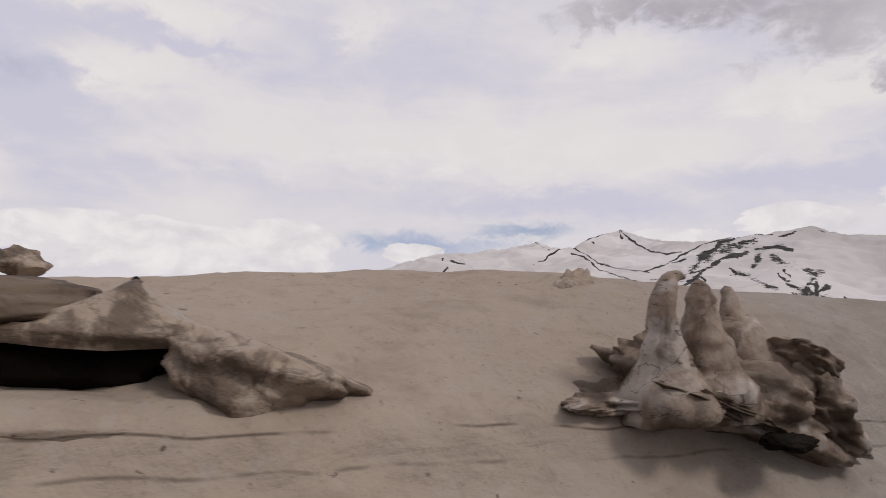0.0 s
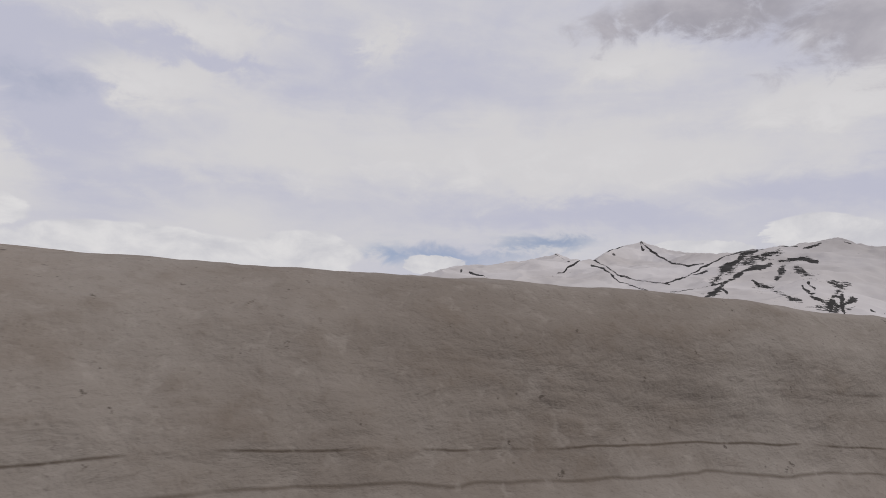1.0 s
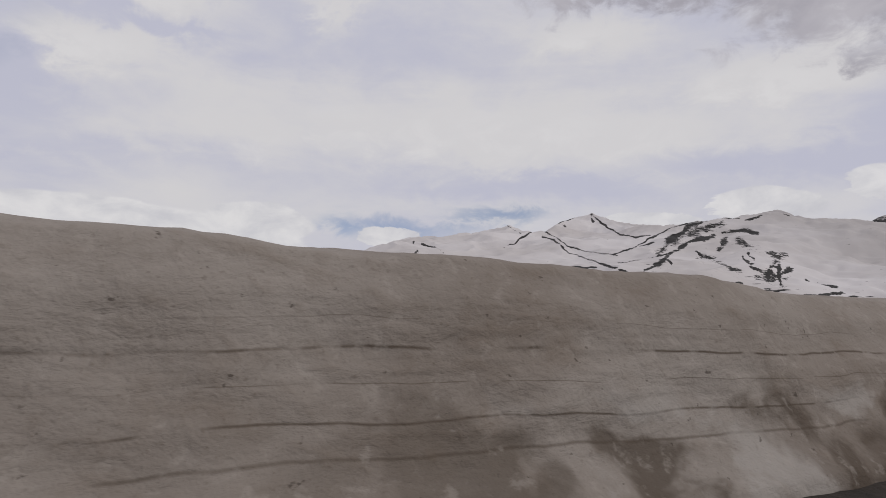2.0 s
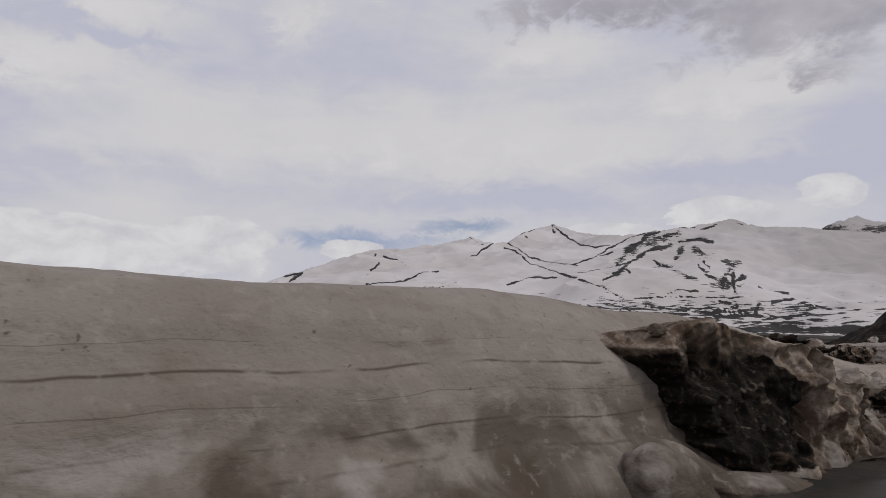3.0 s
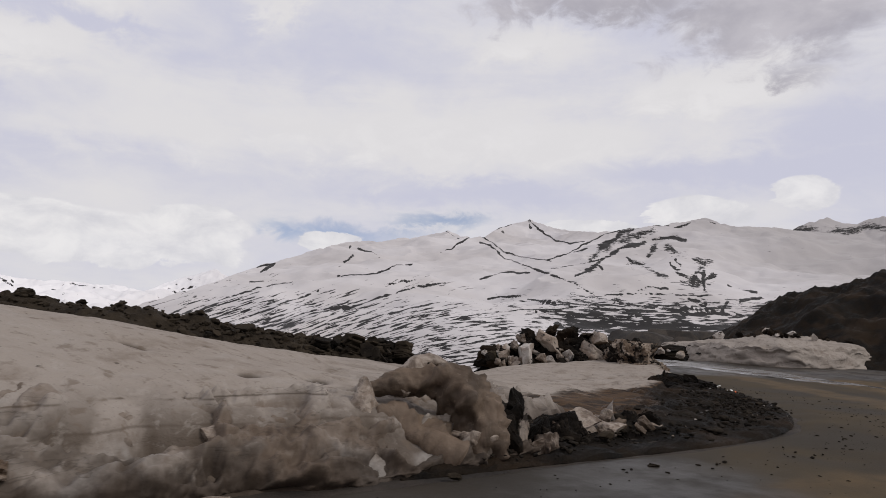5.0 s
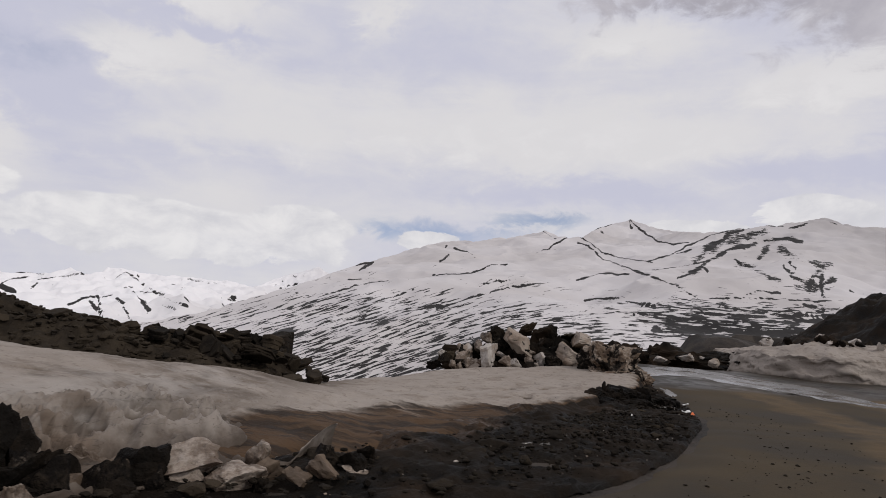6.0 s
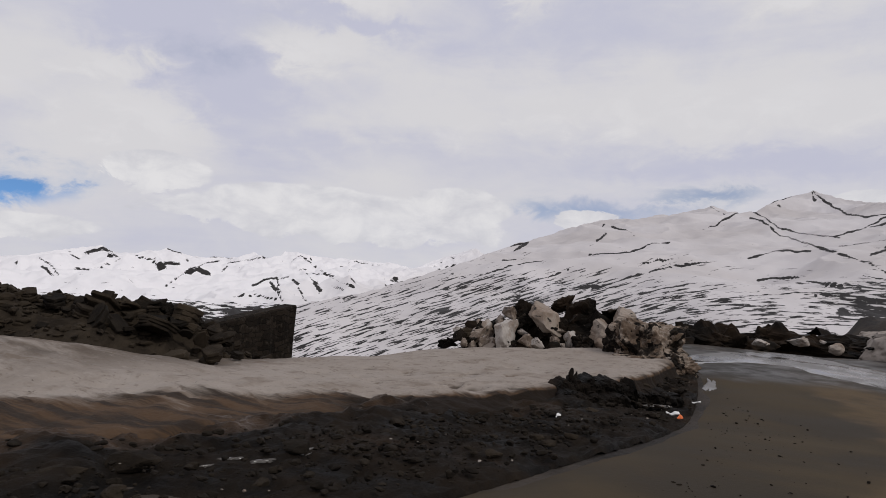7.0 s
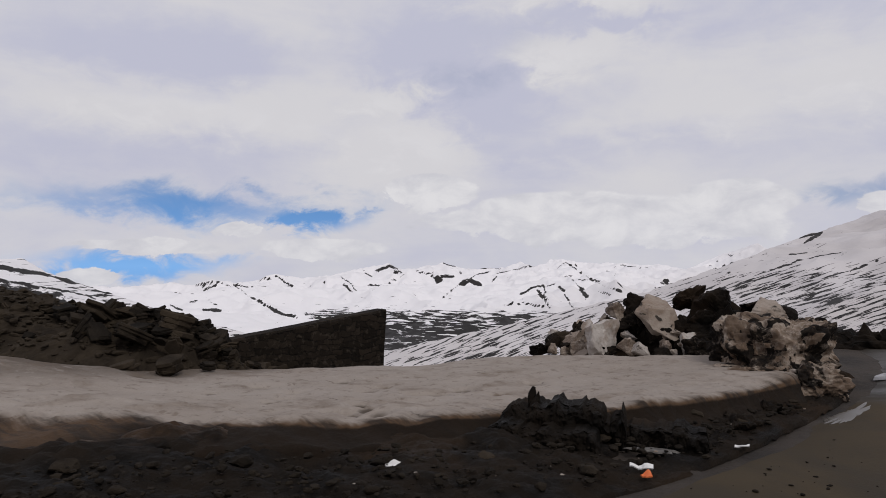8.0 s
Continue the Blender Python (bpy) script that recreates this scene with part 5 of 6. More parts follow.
def ice_face():
    """The ploughed, half-melted face of the bank: scalloped, pitted ice caked with mud."""
    nu, nv = 700, 100
    rows = curve_through(BANK, 21001)[9450:13930]
    rows = rows[np.linspace(0, len(rows) - 1, nu).astype(int)]
    foot, lip, crest = rows[:, 0], rows[:, 1], rows[:, 2]
    out_way = foot - lip
    out_way[:, 2] = 0
    out_way /= np.linalg.norm(out_way, axis=1, keepdims=True)
    upper = lip * 0.70 + crest * 0.30
    upper[:, 2] = lip[:, 2] + 0.36 * (crest[:, 2] - lip[:, 2])
    keys = np.stack([foot + out_way * 0.10 + (0, 0, -0.15), foot + out_way * 0.06 + (0, 0, 0.12), lip + out_way * 0.10, lip * 0.85 + crest * 0.15 + (0, 0, 0.06), upper + (0, 0, -0.06)], 1)
    u = np.linspace(0, 3.999, nv)
    i, t = u.astype(int), (u - u.astype(int))[None, :, None]
    ext = np.concatenate([2 * keys[:, :1] - keys[:, 1:2], keys, 2 * keys[:, -1:] - keys[:, -2:-1]], 1)
    a, b, c, d = (ext[:, i + n] for n in range(4))
    p = 0.5 * (2 * b + (c - a) * t + (2 * a - 5 * b + 4 * c - d) * t**2 + (3 * b - a - 3 * c + d) * t**3)
    nrm = np.cross(np.gradient(p, axis=0), np.gradient(p, axis=1))
    nrm /= np.linalg.norm(nrm, axis=-1, keepdims=True) + 1e-9
    run = np.cumsum(np.r_[0, np.linalg.norm(np.diff(foot, axis=0), axis=1)])[:, None] + 0 * u[None, :]
    w = np.cumsum(np.linalg.norm(np.diff(p, axis=1, prepend=p[:, :1]), axis=-1), axis=1)
    bend = fbm(run * 0.9, w * 0.9, 3, 131)
    scallop = 1 - np.abs(fbm(run * 0.85 + 0.5 * bend, w * 1.5 + 0.4 * bend, 3, 133, 0.5))
    pits = np.abs(fbm(run * 2.2 + bend, w * 3.0, 4, 137, 0.5))
    fade = np.sin(np.pi * np.clip(u / 4, 0, 1)) ** 0.6
    edge = step(run[:, :1], 0.0, 1.0) * (1 - step(run[:, :1], run.max() - 1.0, run.max()))
    big = fbm(run * 0.55, w * 0.6, 3, 139)
    p = p + nrm * ((0.34 * (scallop - 0.55) - 0.17 * pits + 0.20 * big + 0.05 * fbm(run * 6, w * 6, 3, 143, 0.6) + 0.02 * fbm(run * 14, w * 14, 3, 141)) * fade[None, :] * edge - 0.45 * (1 - edge))[..., None]
    horn = np.maximum(0, vnoise(run * 2.1, w * 1.7, 149) - 0.45) * 0.5 * np.exp(-((u - 2.3) / 0.6) ** 2)[None, :] * edge
    p[..., 2] += horn
    part("ice_face", mesh("ice_face", p.reshape(-1, 3), grid_faces(nu, nv), FACE), SNOW_BANK, None, "ploughed half-melted face caked with mud")


ice_face()
BANK_LINE = curve_through([(24.9, 20.1), (26.2, 20.9), (27.5, 21.8), (28.8, 22.8), (30.2, 23.7), (31.4, 24.3), (32.6, 25.3)], 60)
for n in range(30):
    x, y = BANK_LINE[n * 2] + RND.normal(size=2) * 0.08
    off = abs(RND.normal()) * 0.60 - 0.05
    r = 0.08 + 0.19 * RND.rand() ** 2
    x, y = x - 0.5 * off, y + 0.85 * off
    z = 0.02 + 0.55 * min(max(off, 0), 0.9) * (1 - n / 46)
    place("ice_lump", shape("ice_lump", (SNOW, ICE, FACE)[n % 3], n % 12, sub=4, cuts=10, depth=0.5, rough=0.08, spike=0.0, freq=1.8, smooth=False), x, y, z, r * (0.9 + 0.7 * RND.rand()),
          r * (0.7 + 0.4 * RND.rand()), r * (0.7 + 0.6 * RND.rand()), RND.rand() * 360, RND.normal() * 15, RND.normal() * 15,
          "broken lump of muddy ice at the foot of the bank", "ice lump", "ice lumps along the bank")
for x, y, z, sx, sy, sz, rz, mat, text in (
    (31.95, 25.4, 0.26, 0.26, 0.22, 0.38, 75, MUD, "sharp black frozen mud shard"),
    (30.95, 24.9, 0.86, 0.16, 0.12, 0.10, 15, MUD, "sharp black frozen mud shard"),
    (31.85, 24.95, 0.16, 0.28, 0.22, 0.36, 15, MUD, "sharp black frozen mud shard"),
    (32.2, 25.15, 0.10, 0.30, 0.26, 0.34, 55, DIRT_ICE, "sharp black gritty ice shard"),
    (32.9, 25.85, 0.12, 0.50, 0.34, 0.22, 20, ICE, "pale flat ice slab at the end of the bank"),
    (33.5, 25.9, 0.05, 0.3, 0.24, 0.14, 60, ICE, "pale flat ice slab at the end of the bank"),
    (34.0, 26.6, 0.04, 0.28, 0.22, 0.18, 120, DIRT_ICE, "dark ice lump on the muddy verge"),
    (29.1, 22.45, 0.03, 0.32, 0.20, 0.08, 15, ICE, "pale slab of ice lying on the wet road"),
    (28.05, 21.9, 0.06, 0.34, 0.24, 0.16, 50, ICE, "pale slab of ice lying on the wet road"),
    (28.80, 20.68, 0.02, 0.06, 0.05, 0.045, 0, ROCK, "small dark stone on the wet road"),
    (31.1, 23.6, 0.02, 0.08, 0.06, 0.03, 0, ROCK, "small dark stone on the wet road"),
    (33.3, 24.2, 0.02, 0.09, 0.05, 0.03, 40, ROCK, "small dark stone on the wet road"),
):
    kind = {"MUD": "mud_shard"}.get(mat.name, "ice_slab" if "slab" in text else "stone" if "stone" in text else "ice_lump")
    place(kind, lump(kind, mat, int(x * 97) % 1000, 5, 9, 0.5, 0.12 if mat == BROWN else 0.10, 0.12 if mat in (MUD, DIRT_ICE) else 0.0, 2.0, mat == BROWN), x, y, z, sx, sy, sz, rz, 0, 0, text,
          "stone" if kind == "stone" else "ice lump")


def folded_block():
    """Brown ice folded over itself by the plough, with torn shards beside it."""
    ob = base("folded_ice_block", 30.9, 24.5, 0.0, "brown ice block folded into an arch by the plough", "ice block")
    part("fold", tube("fold", BROWN, [(31.55, 24.55, -.05, .30), (31.50, 24.62, .28, .31), (31.36, 24.72, .56, .29), (31.10, 24.80, .74, .23), (30.80, 24.82, .76, .17), (30.50, 24.72, .70, .13), (30.28, 24.62, .66, .08)], 61, 40, 80, 0.30), ob)
    part("fold", tube("fold", ICE, [(30.25, 24.2, -.05, .20), (30.20, 24.3, .22, .17), (30.22, 24.42, .46, .13), (30.24, 24.5, .66, .09), (30.22, 24.52, .80, .03)], 62, 30, 46, 0.32), ob)
    part("fold", tube("fold", BROWN, [(31.2, 24.3, .0, .26), (30.9, 24.36, .20, .24), (30.6, 24.42, .34, .18), (30.35, 24.4, .40, .10)], 63, 30, 46, 0.32), ob)
    part("crest", tube("crest", ICE, [(30.6, 24.8, .62, .16), (30.78, 24.9, .86, .11), (30.95, 24.95, .97, .08), (31.15, 24.92, .92, .04)], 64, 20, 26, 0.35), ob, label="ragged pale crest")
    part("lip", lump("lip", FACE, 65, 5, 8, 0.4, 0.16, 0, 2.2, True), ob, sized(30.75, 24.35, .08, .55, .28, .20, 25))
    part("lip", lump("lip", ICE, 66, 5, 8, 0.4, 0.18, 0, 2.4, True), ob, sized(31.45, 24.45, .12, .34, .26, .26, 25))
    for n, (x, y, z, sx, sy, sz, rz, mat) in enumerate(((31.95, 25.1, .36, .24, .18, .36, 20, MUD), (32.0, 24.75, .22, .10, .07, .32, 40, BOULDER), (32.35, 25.15, .18, .16, .14, .34, 70, DIRT_ICE),
                                                       (31.75, 24.6, .12, .22, .14, .22, 10, DIRT_ICE), (32.3, 24.85, .08, .26, .12, .20, 15, ICE))):
        part("shard", lump("shard", mat, 70 + n, 4, 11, 0.55, 0.12, 0.12, 2.0), ob, sized(x, y, z, sx, sy, sz, rz, 0, 8 * (n % 3) - 8), "torn upright shard")


folded_block()


def mud_crust():
    ob = base("mud_crust", 26.7, 21.2, 0.4, "ragged crust of dark mud and grit sliding down the snow", "mud crust")
    rnd = np.random.RandomState(52)
    for n in range(13):
        t = rnd.rand()
        x, y = 25.9 + 1.7 * t, 20.98 + 0.95 * t + 0.10 * rnd.normal()
        r = 0.05 + 0.07 * rnd.rand()
        part("clump", lump("clump", (ICE, FACE, BROWN, FACE)[n % 4], 620 + n, 4, 10, 0.5, 0.16, 0.2, 2.4), ob,
             sized(x, y, 0.34 + 0.07 * rnd.normal(), r * 1.7, r, r * 0.8, 28 + 14 * rnd.normal(), 10 * rnd.normal(), 10 * rnd.normal()))
    for n, (ax, ay, bx, by, base_z, high, at, wide, thick, black) in enumerate(((26.30, 21.56, 27.35, 21.82, 0.52, 0.27, 0.52, 0.22, 0.16, 0.62), (27.2, 21.76, 27.9, 22.14, 0.42, 0.16, 0.4, 0.3, 0.11, 0.40))):
        nu, nv = 110, 60
        u, v = np.meshgrid(np.linspace(0, 1, nu), np.linspace(0, 1, nv), indexing="ij")
        run = np.array((bx - ax, by - ay))
        side = np.array((run[1], -run[0])) / np.linalg.norm(run)
        far = u * np.linalg.norm(run)
        top = high * (0.35 + 0.65 * np.exp(-((u - at) / wide) ** 2)) * (0.8 + 0.4 * fbm(far * 7, 0 * far, 4, 80 + n, 0.65)) * step(u, 0, 0.2) * step(u, 1, 0.8)
        ring = 2 * np.pi * (v - 0.25)
        rise = 0.5 + 0.5 * np.sin(ring)
        off = thick * np.cos(ring) * (1.5 - 1.1 * rise)
        x, y, z = ax + run[0] * u + side[0] * off, ay + run[1] * u + side[1] * off, base_z - 0.1 + (top + 0.1) * rise
        q = np.stack([x, y, z], -1).reshape(-1, 3)
        w = 0.06 * (1 - 2 * np.abs(solid(q * 5, 4, 420 + n, 0.62))) + 0.04 * solid(q * 14, 3, 430 + n)
        q[:, :2] += (w * np.cos(ring).ravel())[:, None] * side
        q[:, 2] += 0.7 * w * rise.ravel()
        d = mesh("ridge", q, grid_faces(nu, nv), CRUST, False)
        d.attributes.new("grit", "FLOAT", "POINT").data.foreach_set("value", (black * step(rise, 0.3, 0.9)).ravel())
        part("ridge", d, ob, None, "dark ragged ridge of mud and grit")


mud_crust()
for n in range(44):
    t = RND.rand()
    x, y = 31.5 + 2.9 * t + RND.normal() * 0.15, 24.55 + 1.75 * t + abs(RND.normal()) * 0.35
    r = (0.09 + 0.17 * RND.rand()) * (1.15 - 0.5 * t)
    mat = (ICE, MUD, BROWN, MUD, DIRT_ICE)[n % 5]
    place("mud_shard" if mat in (MUD, DIRT_ICE) else "ice_shard", shape("end_shard", mat, n % 9, sub=4, cuts=9, depth=0.5, rough=0.10, spike=0.2, freq=2.0), x, y, 0.02 + 0.12 * RND.rand(),
          r * 1.2, r * 0.6, r * (1.5 - 1.0 * t), RND.rand() * 360, RND.normal() * 20, RND.normal() * 20,
          "black frozen mud shard at the end of the bank" if mat in (MUD, DIRT_ICE) else "folded shard of dirty ice at the end of the bank", "shard", "shards at the end of the bank")


# ---------------------------------------------------------------- muddy verge of the spit
def make_verge():
    road_side = curve_through([(30.6, 23.6), (31.5, 24.0), (35.8, 26.1), (37.6, 28.1), (38.75, 30.45), (39.55, 32.3), (40.05, 34.2), (40.55, 38.0), (40.6, 40.5)], 360)
    snow_side = curve_through([(31.0, 25.2), (32.5, 26.8), (33.0, 29.5), (34.2, 31.8), (36.6, 33.4), (38.4, 35.0), (39.3, 37.2), (39.6, 40.0)], 360)
    v = np.linspace(0, 1, 110)[None, :, None]
    xy = road_side[:, None] * (1 - v) + snow_side[:, None] * v
    x, y = xy[..., 0], xy[..., 1]
    rise = np.sin(np.pi * np.clip(v[..., 0] * 0.8, 0, 1))
    z = ground_height(x, y) + 0.01 + rise * (0.06 + 0.10 * fbm(x * 0.9, y * 0.9, 5, 61, 0.6)) + 0.035 * fbm(x * 3.5, y * 3.5, 5, 63, 0.65)
    z[:, 0] -= 0.05
    z -= 0.40 * step(v[..., 0], 0.46 + 0.26 * step(x, 35.6, 36.8), 1.0)
    data = mesh("verge", np.dstack([xy, z]).reshape(-1, 3), grid_faces(360, 110), MUD)
    data.attributes.new("soaked", "FLOAT", "POINT").data.foreach_set("value", (step(v[..., 0], 0.26, 0.62) * step(x, 38.0, 35.6)).ravel())
    ob = new("verge", data)
    tagged(ob, "dark muddy verge strewn with gravel and melt water", "verge", kind="structure")


make_verge()


def scatter(name, mat, spots, label, category, seed, base_sub=2):
    """Many small stones joined into one mesh: rows of x, y, z, size."""
    rnd = np.random.RandomState(seed)
    kinds = []
    for n in range(6):
        d = lump("chip", mat, seed + n, base_sub, 6, 0.35, 0.12)
        kinds.append((np.array([v.co for v in d.vertices]), np.array([list(p.vertices) for p in d.polygons])))
        bpy.data.meshes.remove(d)
    verts, faces, at = [], [], 0
    for x, y, z, r in spots:
        v, f = kinds[rnd.randint(6)]
        a = rnd.rand() * 6.28
        q = v * (r * (0.8 + 0.6 * rnd.rand()), r * (0.6 + 0.4 * rnd.rand()), r * (0.4 + 0.35 * rnd.rand()))
        q = np.stack([q[:, 0] * math.cos(a) - q[:, 1] * math.sin(a), q[:, 0] * math.sin(a) + q[:, 1] * math.cos(a), q[:, 2]], 1)
        verts.append(q + (x, y, z))
        faces.append(f + at)
        at += len(v)
    ob = new(name, mesh(name, np.vstack(verts), np.vstack(faces), mat, False))
    return tagged(ob, label, category, kind="stuff")


def verge_spots(count, lo, hi, seed, side=(0.05, 0.95)):
    rnd = np.random.RandomState(seed)
    a = curve_through([(31.2, 24.0), (35.6, 26.2), (37.5, 28.2), (38.65, 30.5), (39.85, 34.0), (40.3, 38.0)], 200)
    b = curve_through([(33.0, 25.8), (34.2, 27.2), (35.8, 29.4), (36.9, 31.0), (38.5, 33.6), (39.6, 37.6)], 200)
    rows = []
    for _ in range(count):
        i, t = rnd.randint(200), side[0] + (side[1] - side[0]) * rnd.rand()
        x, y = a[i] * (1 - t) + b[i] * t + rnd.normal(size=2) * 0.15
        r = lo + (hi - lo) * rnd.rand() ** 3
        rows.append((x, y, float(ground_height(np.array(x), np.array(y))) + 0.06 + 0.08 * t * 0.5 + r * 0.1, r))
    return rows


scatter("gravel", ROCK, verge_spots(2600, 0.008, 0.05, 71), "dark gravel scattered over the muddy verge", "gravel", 300)
scatter("snow_crumbs", BOULDER, verge_spots(40, 0.008, 0.022, 73, (0.0, 0.6)), "crumbs of dirty snow on the muddy verge", "snow crumbs", 340)
for n, (x, y, z, r) in enumerate(verge_spots(34, 0.06, 0.17, 75)):
    place("stone", shape("stone", ROCK, n % 6, sub=3, cuts=9, depth=0.34, rough=0.08), x, y, z, r * 1.2, r * 0.85, r * 0.55, RND.rand() * 360, 0, 0,
          "dark stone half sunk in the muddy verge", "stone", "stones on the verge")
for x, y, z, sx, sy, sz, rz in ((35.64, 27.92, 0.06, .20, .13, .08, 20), (35.43, 27.52, 0.06, .19, .14, .06, 60), (35.95, 27.4, 0.05, .10, .07, .05, 100)):
    place("stone", shape("flat_stone", ROCK, int(x) % 3, sub=3, cuts=9, depth=0.3, rough=0.06), x, y, z, sx, sy, sz, rz, 0, 0,
          "flat brown stone on the muddy verge", "stone", "flat stones on the verge")


def pool(x, y, z, long, wide, rz, seed, label):
    """Shallow sheet of melt water with a ragged shore."""
    nu, nv = 72, 10
    u, v = np.meshgrid(np.linspace(0, 2 * np.pi, nu), np.linspace(0, 1, nv), indexing="ij")
    r = v * (1 + 0.45 * fbm(np.cos(u) * 1.6 + seed, np.sin(u) * 1.6, 4, seed, 0.65))
    a, b, c, d = long * r * np.cos(u), wide * r * np.sin(u), math.cos(rz), math.sin(rz)
    q = np.stack([x + a * c - b * d, y + a * d + b * c, z - 0.02 * v**6], -1)
    tagged(new("puddle", mesh("puddle", q.reshape(-1, 3), grid_faces(nu, nv)[:, ::-1], WET)), label, "puddle")


for n in range(7):
    pool(36.05 + 0.10 * n + 0.05 * RND.normal(), 28.35 + 0.16 * n + 0.06 * RND.normal(), 0.012 - 0.002 * n, 0.07 + 0.05 * RND.rand(), 0.025, 0.6 + RND.rand(), 20 + n, "trickle of melt water between stones on the verge")
pool(39.62, 34.42, -0.225, 0.20, 0.08, 0.4, 39, "small melt pool beside the black mud clods")
pool(40.82, 38.1, -0.315, 0.95, 0.13, 1.45, 40, "melt pool on the road at the foot of the ice stack")


def road_spots(count, seed):
    """Grit thrown along the foot of the bank and over the wet road."""
    rnd = np.random.RandomState(seed)
    a = curve_through([(22, 17.0), (25.6, 19.4), (28.8, 21.8), (31.5, 23.4), (35.8, 25.6), (38.2, 28.0), (39.7, 31), (40.8, 36)], 200)
    rows = []
    for _ in range(count):
        i, d = rnd.randint(200), abs(rnd.normal()) * 1.1
        x, y = a[i] + np.array((0.45, -0.9)) * d + rnd.normal(size=2) * 0.1
        r = 0.006 + 0.022 * rnd.rand() ** 4
        rows.append((x, y, float(ground_height(np.array(x), np.array(y))) + 0.02, r))
    return rows


scatter("road_grit", ROCK, road_spots(700, 77), "grit and small stones on the wet road", "grit", 360)


# ---------------------------------------------------------------- black mud clods at the snow lip
def clods():
    ob = base("mud_clod", 38.6, 34.1, -0.35, "jagged clods of black frozen mud at the snow edge", "mud clod")
    for n, (ax, ay, bx, by, high, thick) in enumerate(((37.95, 34.3, 39.22, 34.78, 0.50, 0.30), (38.05, 33.95, 39.15, 34.32, 0.32, 0.30), (39.1, 34.75, 39.95, 35.0, 0.27, 0.26))):
        nu, nv = 150, 64
        u, v = np.meshgrid(np.linspace(0, 1, nu), np.linspace(0, 1, nv), indexing="ij")
        run = np.array((bx - ax, by - ay))
        side = np.array((run[1], -run[0])) / np.linalg.norm(run)
        far = u * np.linalg.norm(run)
        steps = np.floor(far / 0.21 + 0.3 * np.sin(far * 5))                       # broken off in blocks
        top = high * (0.76 + 0.24 * vnoise(steps * 0.73, 0 * far + n, 5) + 0.10 * fbm(far * 9, 0 * far, 3, 6, 0.6)) * step(u, 0, 0.05) * step(u, 1, 0.93)
        ring = 2 * np.pi * (v - 0.25)
        off = thick * np.sign(np.cos(ring)) * np.abs(np.cos(ring)) ** 0.5
        rise = 0.5 + 0.5 * np.sign(np.sin(ring)) * np.abs(np.sin(ring)) ** 0.4
        x, y, z = ax + run[0] * u + side[0] * off, ay + run[1] * u + side[1] * off, -0.46 + (top + 0.12) * rise
        q = np.stack([x, y, z], -1).reshape(-1, 3)
        w = 0.055 * (1 - 2 * np.abs(solid(q * (3.4, 3.4, 2.6), 5, 400 + n, 0.62))) + 0.05 * solid(q * 1.6, 2, 410 + n)
        q[:, :2] += (w * np.sign(np.cos(ring)).ravel())[:, None] * side
        q[:, 2] += 0.25 * w * (rise.ravel() > 0.5)
        part("clod", mesh("clod", q, grid_faces(nu, nv), MUD, False), ob)
    for n, (x, y, z, w) in enumerate(((38.27, 34.4, 0.06, .07), (38.34, 34.38, 0.02, .05))):
        part("spike", tube("spike", MUD, [(x, y, z - .35, w * 2.2), (x, y, z - .1, w * 1.2), (x + .01, y, z + .04, w * .8), (x + .03, y, z + .14, w * .25)], 90 + n, 12, 16, 0.4), ob)
    for n, (x, y, z, sx, sy, sz) in enumerate(((38.0, 33.6, -.42, .5, .3, .12), (39.5, 34.6, -.40, .4, .25, .16), (39.2, 35.3, -.36, .3, .3, .20), (37.2, 32.9, -.44, .6, .25, .10), (39.8, 36.2, -.38, .3, .35, .2))):
        part("clod", lump("clod", MUD, 840 + n, 5, 10, 0.45, 0.18, 0.2, 2.6), ob, sized(x, y, z, sx, sy, sz, 35 + 40 * n))


clods()


# ---------------------------------------------------------------- pile of ice boulders at the end of the spit
def soil_mound(name, label, x, y, z, sx, sy, sz, rz, seed, mat=MUD):
    return place(name, lump(name, mat, seed, 5, 6, 0.25, 0.16, 0.25, 2.6), x, y, z, sx, sy, sz, rz, 0, 0, label, "soil mound")


